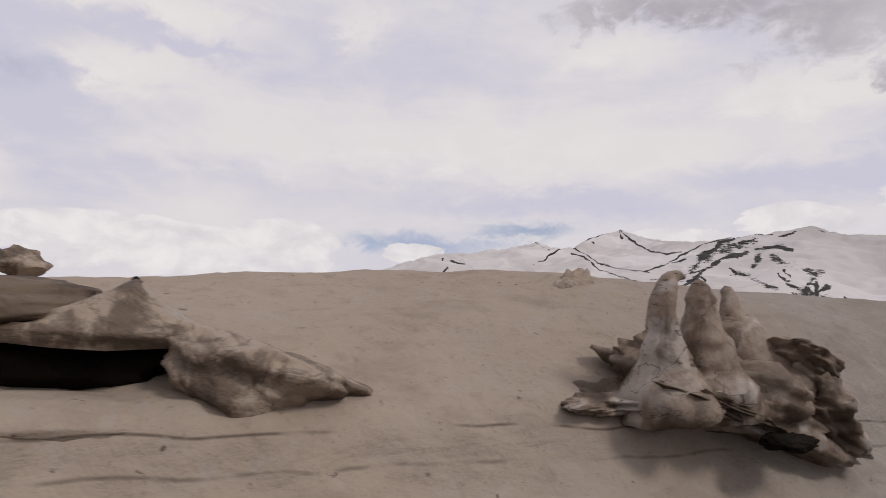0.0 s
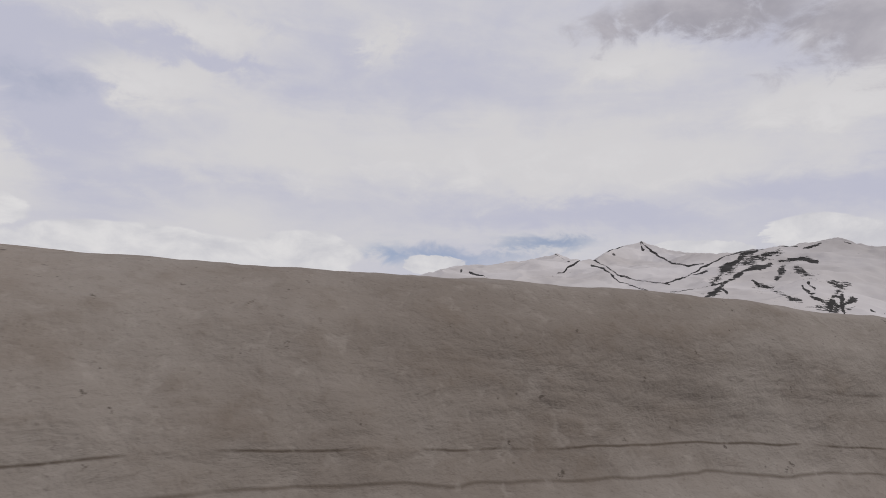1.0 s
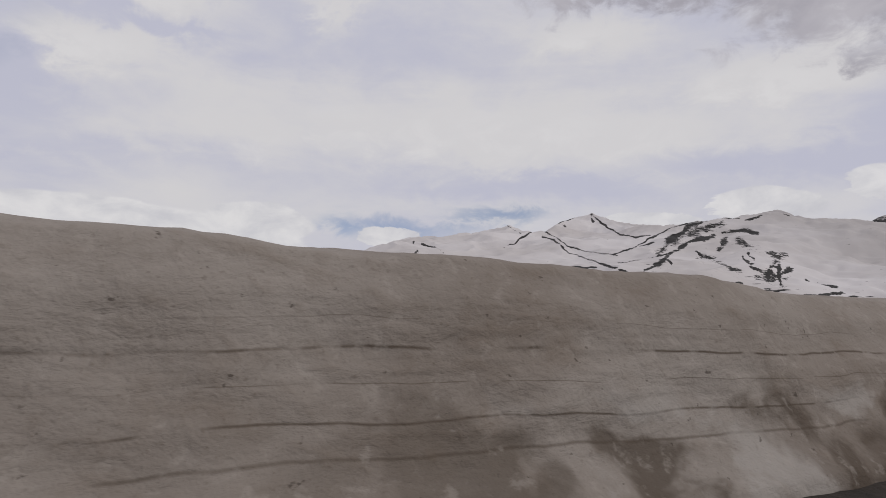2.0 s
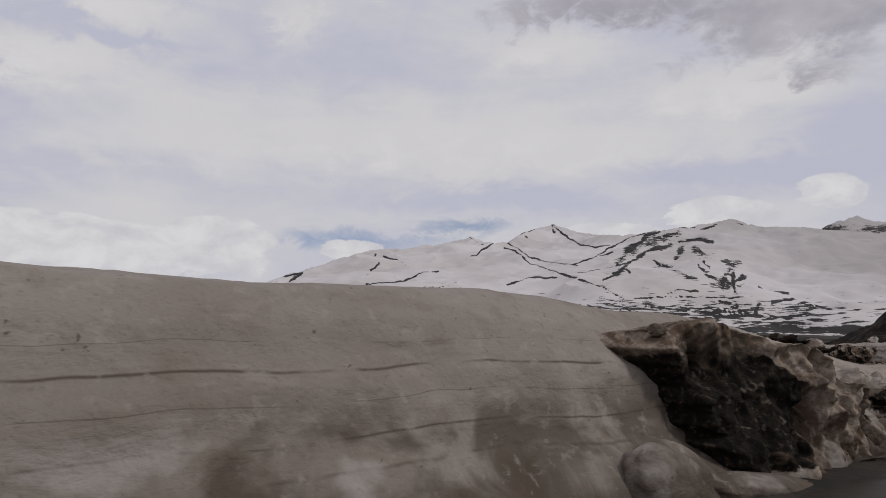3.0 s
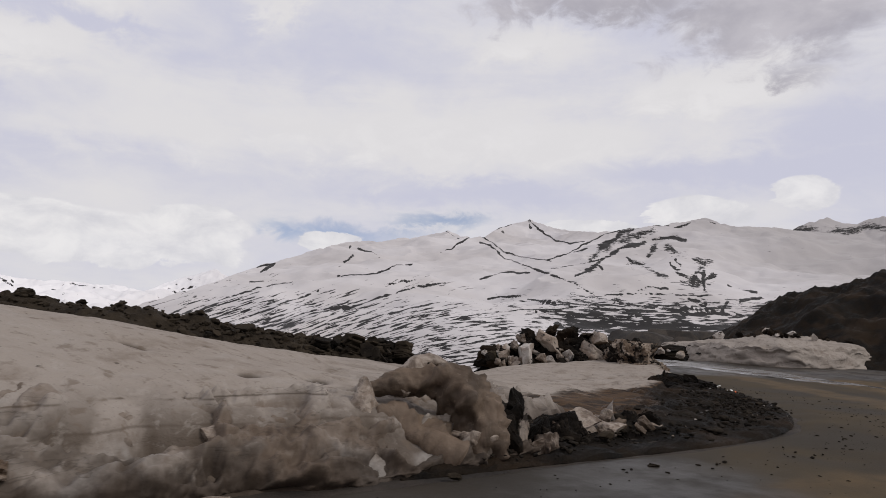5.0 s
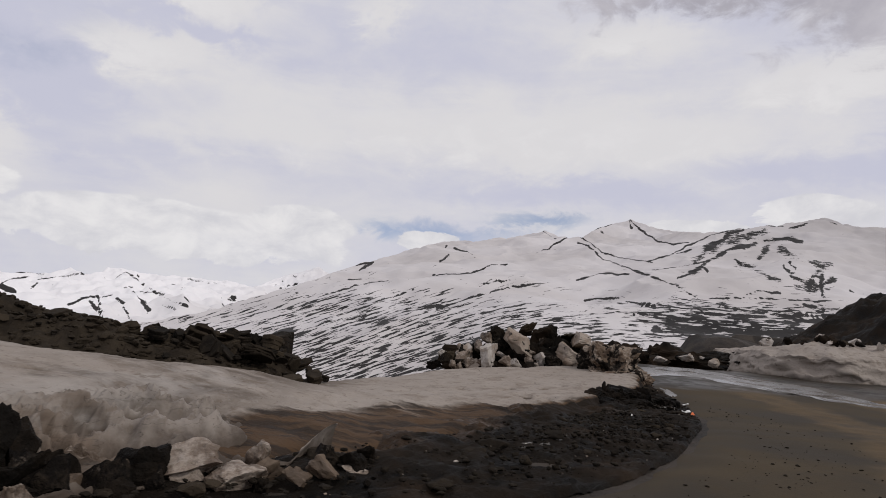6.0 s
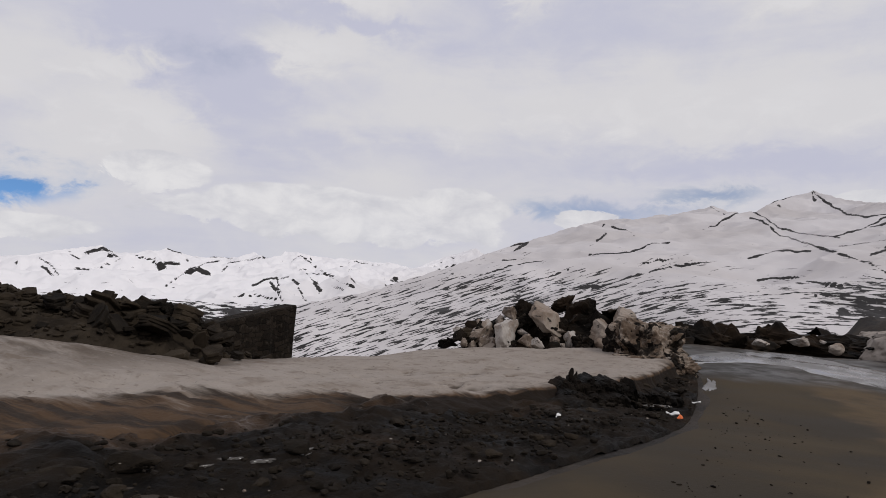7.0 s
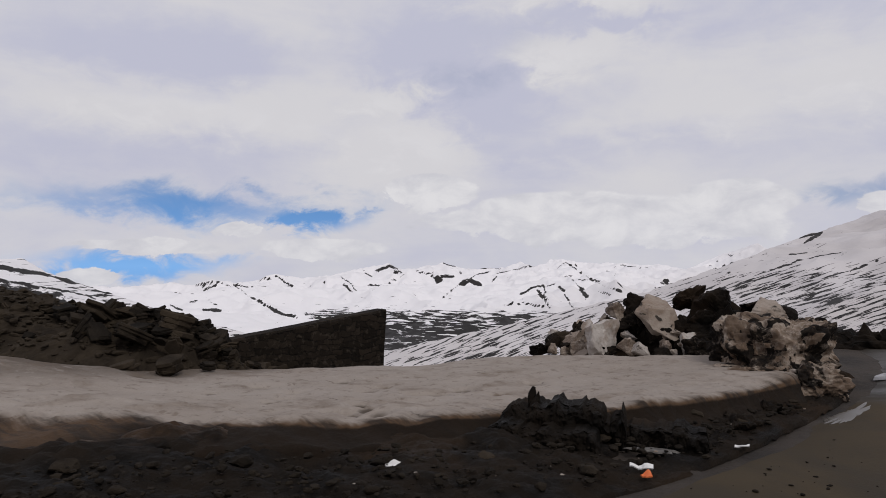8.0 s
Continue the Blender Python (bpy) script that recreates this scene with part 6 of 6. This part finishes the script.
soil_mound("soil_mound", "black soil mound under the ice boulders", 37.2, 42.0, -0.50, 2.5, 0.9, 0.95, -8, 91)
soil_mound("soil_mound", "black soil mound under the ice boulders", 38.6, 41.9, -0.3, 1.6, 0.8, 1.05, 10, 92)
for n, (x, y, z, r, wide, high, mat) in enumerate((
    (36.1, 41.0, 0.15, .50, .75, 1.15, BOULDER), (37.25, 41.5, 0.42, .58, 1.0, .95, BOULDER), (37.78, 41.1, 0.12, .28, 1, .9, BOULDER),
    (38.65, 41.2, 0.25, .55, 1.2, .7, BOULDER), (35.45, 41.4, -0.05, .36, .9, 1.0, BOULDER), (35.0, 41.5, -0.18, .28, 1.2, .7, ROCK),
    (36.65, 42.0, 0.62, .42, 1.1, .7, MUD), (38.1, 41.9, 0.68, .42, 1.2, .8, MUD), (36.5, 41.7, 0.30, .34, 1, 1, DIRT_ICE),
    (39.05, 41.6, 0.62, .46, 1.3, .6, BOULDER), (35.75, 40.9, -0.25, .26, 1, .8, BOULDER), (36.65, 40.8, -0.05, .24, 1.1, .8, ICE),
    (38.1, 40.8, 0.0, .28, 1.2, .7, DIRT_ICE), (34.6, 41.3, -0.32, .24, 1.3, .6, MUD), (39.6, 41.1, 0.30, .48, 1.0, .9, DIRT_ICE),
    (37.05, 40.7, -0.05, .20, 1, .8, BOULDER), (37.45, 42.2, 0.80, .30, 1.2, .7, MUD), (38.9, 42.2, 0.75, .34, 1.3, .6, ROCK),
    (36.2, 41.6, 0.55, .26, 1.2, .8, ICE), (37.9, 41.5, 0.45, .30, 1, .8, MUD), (39.2, 40.8, 0.0, .34, 1.1, .8, ICE), (35.3, 40.9, -.3, .18, 1, .8, ICE),
)):
    kind = "ice_boulder" if mat in (BOULDER, ICE) else "dirt_boulder"
    text = "pale dusty ice boulder on the soil mound" if mat in (BOULDER, ICE) else "dark earth-crusted boulder among pale ice"
    place(kind, lump(kind, mat, 400 + n, 5, 8, 0.52, 0.075 if mat in (BOULDER, ICE) else 0.2, 0.1, 2.0), x, y, z, r * wide * 1.12, r, r * high * 1.12, n * 47, RND.normal() * 12, RND.normal() * 12,
          text, "boulder", "boulders on the mound")


for n in range(60):
    x, y = 34.8 + 4.8 * RND.rand(), 40.75 + 1.1 * RND.rand()
    z = -0.30 + 0.85 * (y - 40.6) * (1 - abs(x - 37.4) / 4.2)
    r = 0.09 + 0.15 * RND.rand() ** 2
    mat = (MUD, DIRT_ICE, ICE, MUD, BOULDER)[n % 5]
    place("dirt_boulder" if n % 5 in (0, 1, 3) else "ice_boulder", shape("pile_chunk", mat, n % 10, sub=4, cuts=8, depth=0.48, rough=0.12, spike=0.15, freq=2.2), x, y, z, r * 1.3, r, r,
          RND.rand() * 360, RND.normal() * 20, RND.normal() * 20, "small chunk of frozen earth among the ice boulders" if n % 5 in (0, 1, 3) else "small chunk of dirty ice among the boulders", "boulder", "chunks on the mound")
for n, (x, y, z, sx, sy, sz, rz) in enumerate(((42.4, 49.2, -0.55, 2.0, 0.9, 0.75, 10), (45.3, 51.6, -0.55, 2.4, 1.0, 0.7, -12), (40.2, 47.6, -0.6, 1.5, 0.8, 0.7, 25), (49.5, 53.0, -0.5, 2.6, 1.2, 0.6, 0))):
    soil_mound("soil_mound", "low mound of dark rubble beside the bend", x, y, z, sx, sy, sz, rz, 94 + n)
for n in range(22):
    x, y = 39.6 + 10.5 * RND.rand(), 0.0
    y = 47.2 + 0.52 * (x - 39.6) + RND.normal() * 0.6
    r = 0.08 + 0.22 * RND.rand() ** 2
    kind = "ice_boulder" if n % 4 == 0 else "dirt_boulder"
    place(kind, shape("berm_lump", BOULDER if n % 4 == 0 else MUD, n % 7, sub=4, cuts=9, depth=0.45, rough=0.12, spike=0.2, freq=2.2), x, y, -0.16 + 0.14 * RND.rand(), r * 1.4, r, r * 0.7,
          RND.rand() * 360, 0, 0, "pale ice boulder on the rubble past the bend" if n % 4 == 0 else "dark clod on the rubble past the bend", "boulder", "boulders past the bend")


def ice_stack():
    """The cut end of the bank where the road bends: a standing face of muddy ice."""
    ob = base("ice_stack", 39.8, 39.6, -0.4, "ragged stack of muddy ice at the road bend", "ice stack")
    for n, (x, y, z, sx, sy, sz, rz) in enumerate(((39.62, 39.75, .06, .70, .74, .60, 20), (39.95, 39.35, -.22, .46, .66, .34, 35), (39.25, 39.5, .22, .44, .44, .40, 60), (39.9, 40.2, .28, .40, .46, .36, 10), (39.55, 39.0, -.22, .60, .44, .26, 30))):
        d = boxy("block", CRUST, 110 + n, 4.5, 0.12, 2.3, 6)
        v = np.array([p.co for p in d.vertices])
        patch = step(solid(v * (2.3, 2.3, 1.2), 4, 300 + n, 0.55), -0.25, 0.22) * (0.56 if n != 2 else 0.85) + step(v[:, 2], -0.45, -0.9) * 0.5
        d.attributes.new("grit", "FLOAT", "POINT").data.foreach_set("value", patch)
        part("block", d, ob, sized(x, y, z, sx, sy, sz, rz))
    for n, (x, y, z, sx, sy, sz) in enumerate(((40.25, 38.9, -.42, .22, .5, .18), (40.1, 38.2, -.42, .3, .5, .16), (39.7, 37.6, -.40, .35, .5, .18))):
        part("foot", lump("foot", MUD, 130 + n, 5, 9, 0.4, 0.2, 0.3, 2.6), ob, sized(x, y, z, sx, sy, sz, 20 * n), "black mud at the foot")


ice_stack()


# ---------------------------------------------------------------- dark rubble behind the snow and a broken wall slab
RUBBLE = [(8, 28.5, 1.7), (15, 29.8, 1.82), (21, 30.9, 1.68), (23.5, 31.6, 1.40), (25.5, 32.3, 1.22), (27.3, 33.0, 0.97), (28.6, 33.5, 0.70), (30.2, 34.2, 0.58), (31.1, 34.8, 0.34), (30.9, 36.2, -0.7)]


SLATES = {}


def slate(n):
    """A split slab of slate: an uneven outline in three or four leaves, each a little askew."""
    if n in SLATES:
        return SLATES[n]
    rnd = np.random.RandomState(900 + n)
    verts, faces = [], []
    z = -0.5
    for leaf in range(3 + n % 2):
        m = 7
        ang = np.sort(rnd.rand(m)) * 1.2 + np.linspace(0, 5.1, m)
        rad = 0.62 + 0.42 * rnd.rand(m)
        dx, dy, h = rnd.normal() * 0.12, rnd.normal() * 0.12, 0.22 + 0.16 * rnd.rand()
        at = len(verts)
        for level, grow in ((z, 0.94), (z + h * 0.2, 1.0), (z + h * 0.85, 1.0), (z + h, 0.92)):
            tilt = rnd.normal() * 0.02
            verts += [(dx + grow * q * math.cos(a), dy + grow * q * math.sin(a), level + tilt * math.cos(a)) for a, q in zip(ang, rad)]
        for lv in range(3):
            faces += [[at + lv * m + i, at + lv * m + (i + 1) % m, at + (lv + 1) * m + (i + 1) % m, at + (lv + 1) * m + i] for i in range(m)]
        faces += [[at + i for i in range(m)][::-1], [at + 3 * m + i for i in range(m)]]
        z += h * 0.9
    SLATES[n] = mesh("slate_rock", verts, faces, ROCK, False)
    return SLATES[n]


def rubble_ridge():
    line = curve_through(RUBBLE, 260)
    run = np.gradient(line[:, :2], axis=0)
    run /= np.linalg.norm(run, axis=1, keepdims=True)
    side = np.stack([run[:, 1], -run[:, 0]], 1)
    w = np.linspace(-4, 4, 60)[None, :]
    x = line[:, :1] + side[:, :1] * w
    y = line[:, 1:2] + side[:, 1:2] * w
    z = line[:, 2:3] - (0.30 + 0.5 * step(np.arange(260), 190, 255)[:, None]) * np.abs(w) ** 1.25 + 0.16 * fbm(x * 1.2, y * 1.2, 5, 77, 0.6)
    ob = new("rubble_ridge", mesh("rubble_ridge", np.stack([x, y, z], -1).reshape(-1, 3), grid_faces(260, 60)[:, ::-1], ROCK, False))
    tagged(ob, "ridge of dark broken slate rubble behind the snow", "rubble ridge")
    for n in range(280):
        i = int(40 + 215 * RND.rand() ** 0.55)
        late = step(i, 150, 205)
        off = RND.normal() * (0.5 + 0.6 * late)
        r = (0.03 + 0.045 * RND.rand()) * (1 - late) + (0.06 + 0.20 * RND.rand() ** 2) * late
        px, py = line[i, :2] + side[i] * off
        pz = line[i, 2] - 0.30 * abs(off) ** 1.25
        place("slate_rock", slate(n % 14), px, py, pz + r * 0.22, r * 1.5, r * 1.15, r * (0.6 + 0.8 * RND.rand()),
              RND.rand() * 360, RND.normal() * 24, 10 + RND.normal() * 24, "angular dark slate rock on the rubble ridge", "rock", "slate rocks on the ridge")
    chips = []
    for n in range(1500):
        i, off = int(40 + 215 * RND.rand() ** 0.6), RND.normal() * 1.0
        r = 0.03 + 0.09 * RND.rand() ** 2
        px, py = line[i, :2] + side[i] * off
        chips.append((px, py, line[i, 2] - (0.30 + 0.5 * float(step(i, 190, 255))) * abs(off) ** 1.25 + 0.16 * float(fbm(px * 1.2, py * 1.2, 5, 77, 0.6)) + r * 0.2, r))
    scatter("slate_chips", ROCK, chips, "small slate chips strewn over the rubble ridge", "rubble", 320)
    for x, y, z, sx, sy, sz, rz in ((23.5, 31.6, 1.46, .16, .14, .14, 10), (30.5, 34.1, 0.46, .36, .3, .22, 20), (29.6, 33.8, 0.42, .36, .32, .22, 60), (30.9, 34.9, 0.12, .5, .35, .2, 80),
                                    (28.5, 33.3, 0.62, .34, .3, .2, 0), (27.6, 32.9, .86, .3, .28, .2, 30), (29.7, 35.5, 0.0, .45, .3, .25, 100), (29.6, 35.2, .1, .5, .5, .35, 40)):
        place("slate_rock", slate(int(x * 31 + y * 7) % 14), x, y, z, sx * 0.9, sy * 0.9, sz, rz, 14, -12,
              "large angular slate block in the rubble", "rock")


rubble_ridge()


def wall_slab():
    """Tilted slab of old masonry, its top falling away from the high end."""
    a, b = np.array((29.92, 41.05)), np.array((28.95, 36.4))
    n = 46
    run = (b - a) / np.linalg.norm(b - a)
    out = np.array((run[1], -run[0]))
    if out @ (np.array((42, 28)) - a) < 0:
        out = -out
    t = np.linspace(0, 1, n)
    prof = [(0.28, -1.6), (0.27, -0.8), (0.25, 0.0), (0.20, 0.0), (-0.20, 0.0), (-0.25, 0.0), (-0.28, -1.6)]
    top = 0.38 - 0.62 * t
    verts = []
    for i in range(n):
        for j, (o, dz) in enumerate(prof):
            lift = top[i] - (0.05 if j in (2, 5) else 0.0)
            z = lift if dz == 0.0 else (-1.7 if dz < -1 else (lift - 1.7) / 2)
            p = a + run * (t[i] * np.linalg.norm(b - a) + (0.10 * (z - 0.38) / -2.0 if i == 0 else 0)) + out * o
            verts.append((p[0], p[1], z))
    verts = np.array(verts)
    w = 0.03 * fbm(verts[:, 1] * 3, verts[:, 2] * 5, 4, 88)
    verts[:, 0] += w
    m = len(prof)
    faces = [[i * m + j, (i + 1) * m + j, (i + 1) * m + j + 1, i * m + j + 1] for i in range(n - 1) for j in range(m - 1)]
    faces += [list(range(m)), list(range((n - 1) * m, n * m))[::-1]]
    ob = new("wall_slab", mesh("wall_slab", verts, faces, MASONRY, False))
    tagged(ob, "tilted dark slab of old masonry beyond the snow", "wall slab")


wall_slab()


# ---------------------------------------------------------------- far side of the road
def far_bank():
    foot = curve_through([(50.2, 60), (48.8, 54.5), (47.5, 49.5), (47.6, 46.2), (49.6, 44.8), (53, 46.0), (57, 48.5), (61, 52)], 260)
    run = np.gradient(foot, axis=0)
    run /= np.linalg.norm(run, axis=1, keepdims=True)
    inner = np.stack([-run[:, 1], run[:, 0]], 1)
    high = np.interp(np.linspace(0, 7, 260), (0, 1, 2, 3, 4, 5, 6, 7), (0.4, 0.8, 1.15, 1.3, 1.35, 1.3, 1.1, 0.4))[:, None]
    q = curve_through(np.array([(-0.25, -0.2), (-0.05, 0.10), (0.15, 0.50), (0.5, 0.78), (1.4, 0.95), (2.6, 1.0), (4.2, 0.85), (5.6, 0.1)]), 60)
    step_in = q[None, :, 0] + 0.22 * fbm(np.arange(260)[:, None] * 0.06 + 0 * q[None, :, 0], q[None, :, 1] * 4, 3, 15)
    x = foot[:, :1] + inner[:, :1] * step_in
    y = foot[:, 1:] + inner[:, 1:] * step_in
    z = -0.35 + high * q[None, :, 1] + 0.10 * fbm(x * 1.3, y * 1.3, 5, 17, 0.6) + 0.05 * fbm(x * 0.4 + y * 0.4, q[None, :, 1] * 9 + 0 * x, 3, 18)
    ob = new("snow_bank", mesh("snow_bank", np.stack([x, y, z], -1).reshape(-1, 3), grid_faces(260, 60)[:, ::-1], LAYERED))
    tagged(ob, "layered old snow bank on the outer side of the bend", "snow bank")
    for n in range(44):
        at, back = RND.randint(60, 215), 1.0 + 2.6 * RND.rand()
        xx, yy = foot[at] + inner[at] * back
        r = 0.10 + 0.20 * RND.rand() ** 2
        mat = (BOULDER, MUD, ROCK)[n % 3]
        place("ice_lump" if n % 3 == 0 else "dirt_lump", shape("far_lump", mat, n % 7, sub=4, cuts=9, depth=0.5, rough=0.10, spike=0.2, freq=2.2), xx, yy, -0.33 + float(high[at, 0]) + r * 0.35, r * 1.3, r, r * 0.9,
              RND.rand() * 360, 0, 0, "ice lump on the outer snow bank" if n % 3 == 0 else "dark dirt lump on the outer snow bank", "lump", "lumps on the outer bank")
    u, v = np.meshgrid(np.linspace(-1, 1, 170), np.linspace(-1, 1, 170), indexing="ij")
    x, y = 68 + 17 * u, 55 + 17 * v
    z = -0.9 + 6.3 * np.clip(1 - (u**2 + v**2), 0, None) ** 1.05 + 0.42 * fbm(x * 0.4, y * 0.4, 7, 19, 0.62)
    ob = new("hillock", mesh("hillock", np.stack([x, y, z], -1).reshape(-1, 3), grid_faces(170, 170), MUD))
    tagged(ob, "dark earth hillock beside the road bend", "hillock")
    place("ice_boulder", shape("ice_boulder", BOULDER, 3, sub=3), 46.2, 49.2, -0.2, .3, .25, .22, 30, 0, 0, "single pale ice boulder on dark ground", "boulder")
    for n in range(46):
        a = radians(6 + 17 * RND.rand())
        d = 37 + 30 * RND.rand()
        px, py = 36 + d * math.sin(a), 22 + d * math.cos(a)
        r = 0.12 + 0.30 * RND.rand() ** 2
        place("slate_rock", shape("slate_rock", ROCK, n % 8, sub=3, cuts=12, depth=0.4, rough=0.05), px, py, float(ground_height(np.array(px), np.array(py))) + r * 0.25, r * 1.5, r, r * 0.8,
              RND.rand() * 360, RND.normal() * 10, RND.normal() * 10, "dark rock on the stony flat past the bend", "rock", "rocks on the stony flat")


far_bank()


# ---------------------------------------------------------------- litter
WHITE = material("white_card", lambda k, p: (k.mix(k.noise(p, 40, 3), (0.55, 0.54, 0.52), (0.78, 0.77, 0.75)), None, 0, 0), 0.6)
ORANGE = material("orange_card", lambda k, p: (k.mix(k.noise(p, 30, 3), (0.55, 0.10, 0.03), (0.70, 0.20, 0.06)), None, 0, 0), 0.6)


def scrap(kind, mat, x, y, z, w, d, rz, label, rx=0, ry=0):
    """A crumpled flat scrap with a little thickness."""
    nx, ny = 9, 5
    verts, h = [], 0.012
    for side in (0, 1):
        for i in range(nx):
            for j in range(ny):
                a, b = (i / (nx - 1) - 0.5) * w, (j / (ny - 1) - 0.5) * d
                verts.append((a, b, 0.03 * float(vnoise(a * 18 + x, b * 18 + y, 2)) + h * side))
    m = nx * ny
    faces = []
    for i in range(nx - 1):
        for j in range(ny - 1):
            q = [i * ny + j, (i + 1) * ny + j, (i + 1) * ny + j + 1, i * ny + j + 1]
            faces += [q[::-1], [m + v for v in q]]
    rim = [i * ny for i in range(nx)] + [(nx - 1) * ny + j for j in range(1, ny)] + [i * ny + ny - 1 for i in range(nx - 2, -1, -1)] + [j for j in range(ny - 2, 0, -1)]
    faces += [[rim[i], rim[(i + 1) % len(rim)], m + rim[(i + 1) % len(rim)], m + rim[i]] for i in range(len(rim))]
    ob = new(kind, mesh(kind, verts, faces, mat, False))
    ob.matrix_world = pose(x, y, z, rx, ry, rz)
    return tagged(ob, label, "litter")


scrap("wrapper", WHITE, 39.74, 33.68, -0.20, 0.19, 0.045, 20, "crumpled white wrapper on the muddy verge", 25)
scrap("carton", ORANGE, 39.83, 33.56, -0.22, 0.07, 0.06, 60, "torn orange carton scrap on the mud", 15)
scrap("wrapper", WHITE, 38.29, 32.2, -0.12, 0.13, 0.05, 50, "crumpled white wrapper on the muddy verge", 15)
scrap("wrapper", WHITE, 40.2, 35.07, -0.24, 0.13, 0.045, 10, "crumpled white wrapper on the muddy verge", 20)
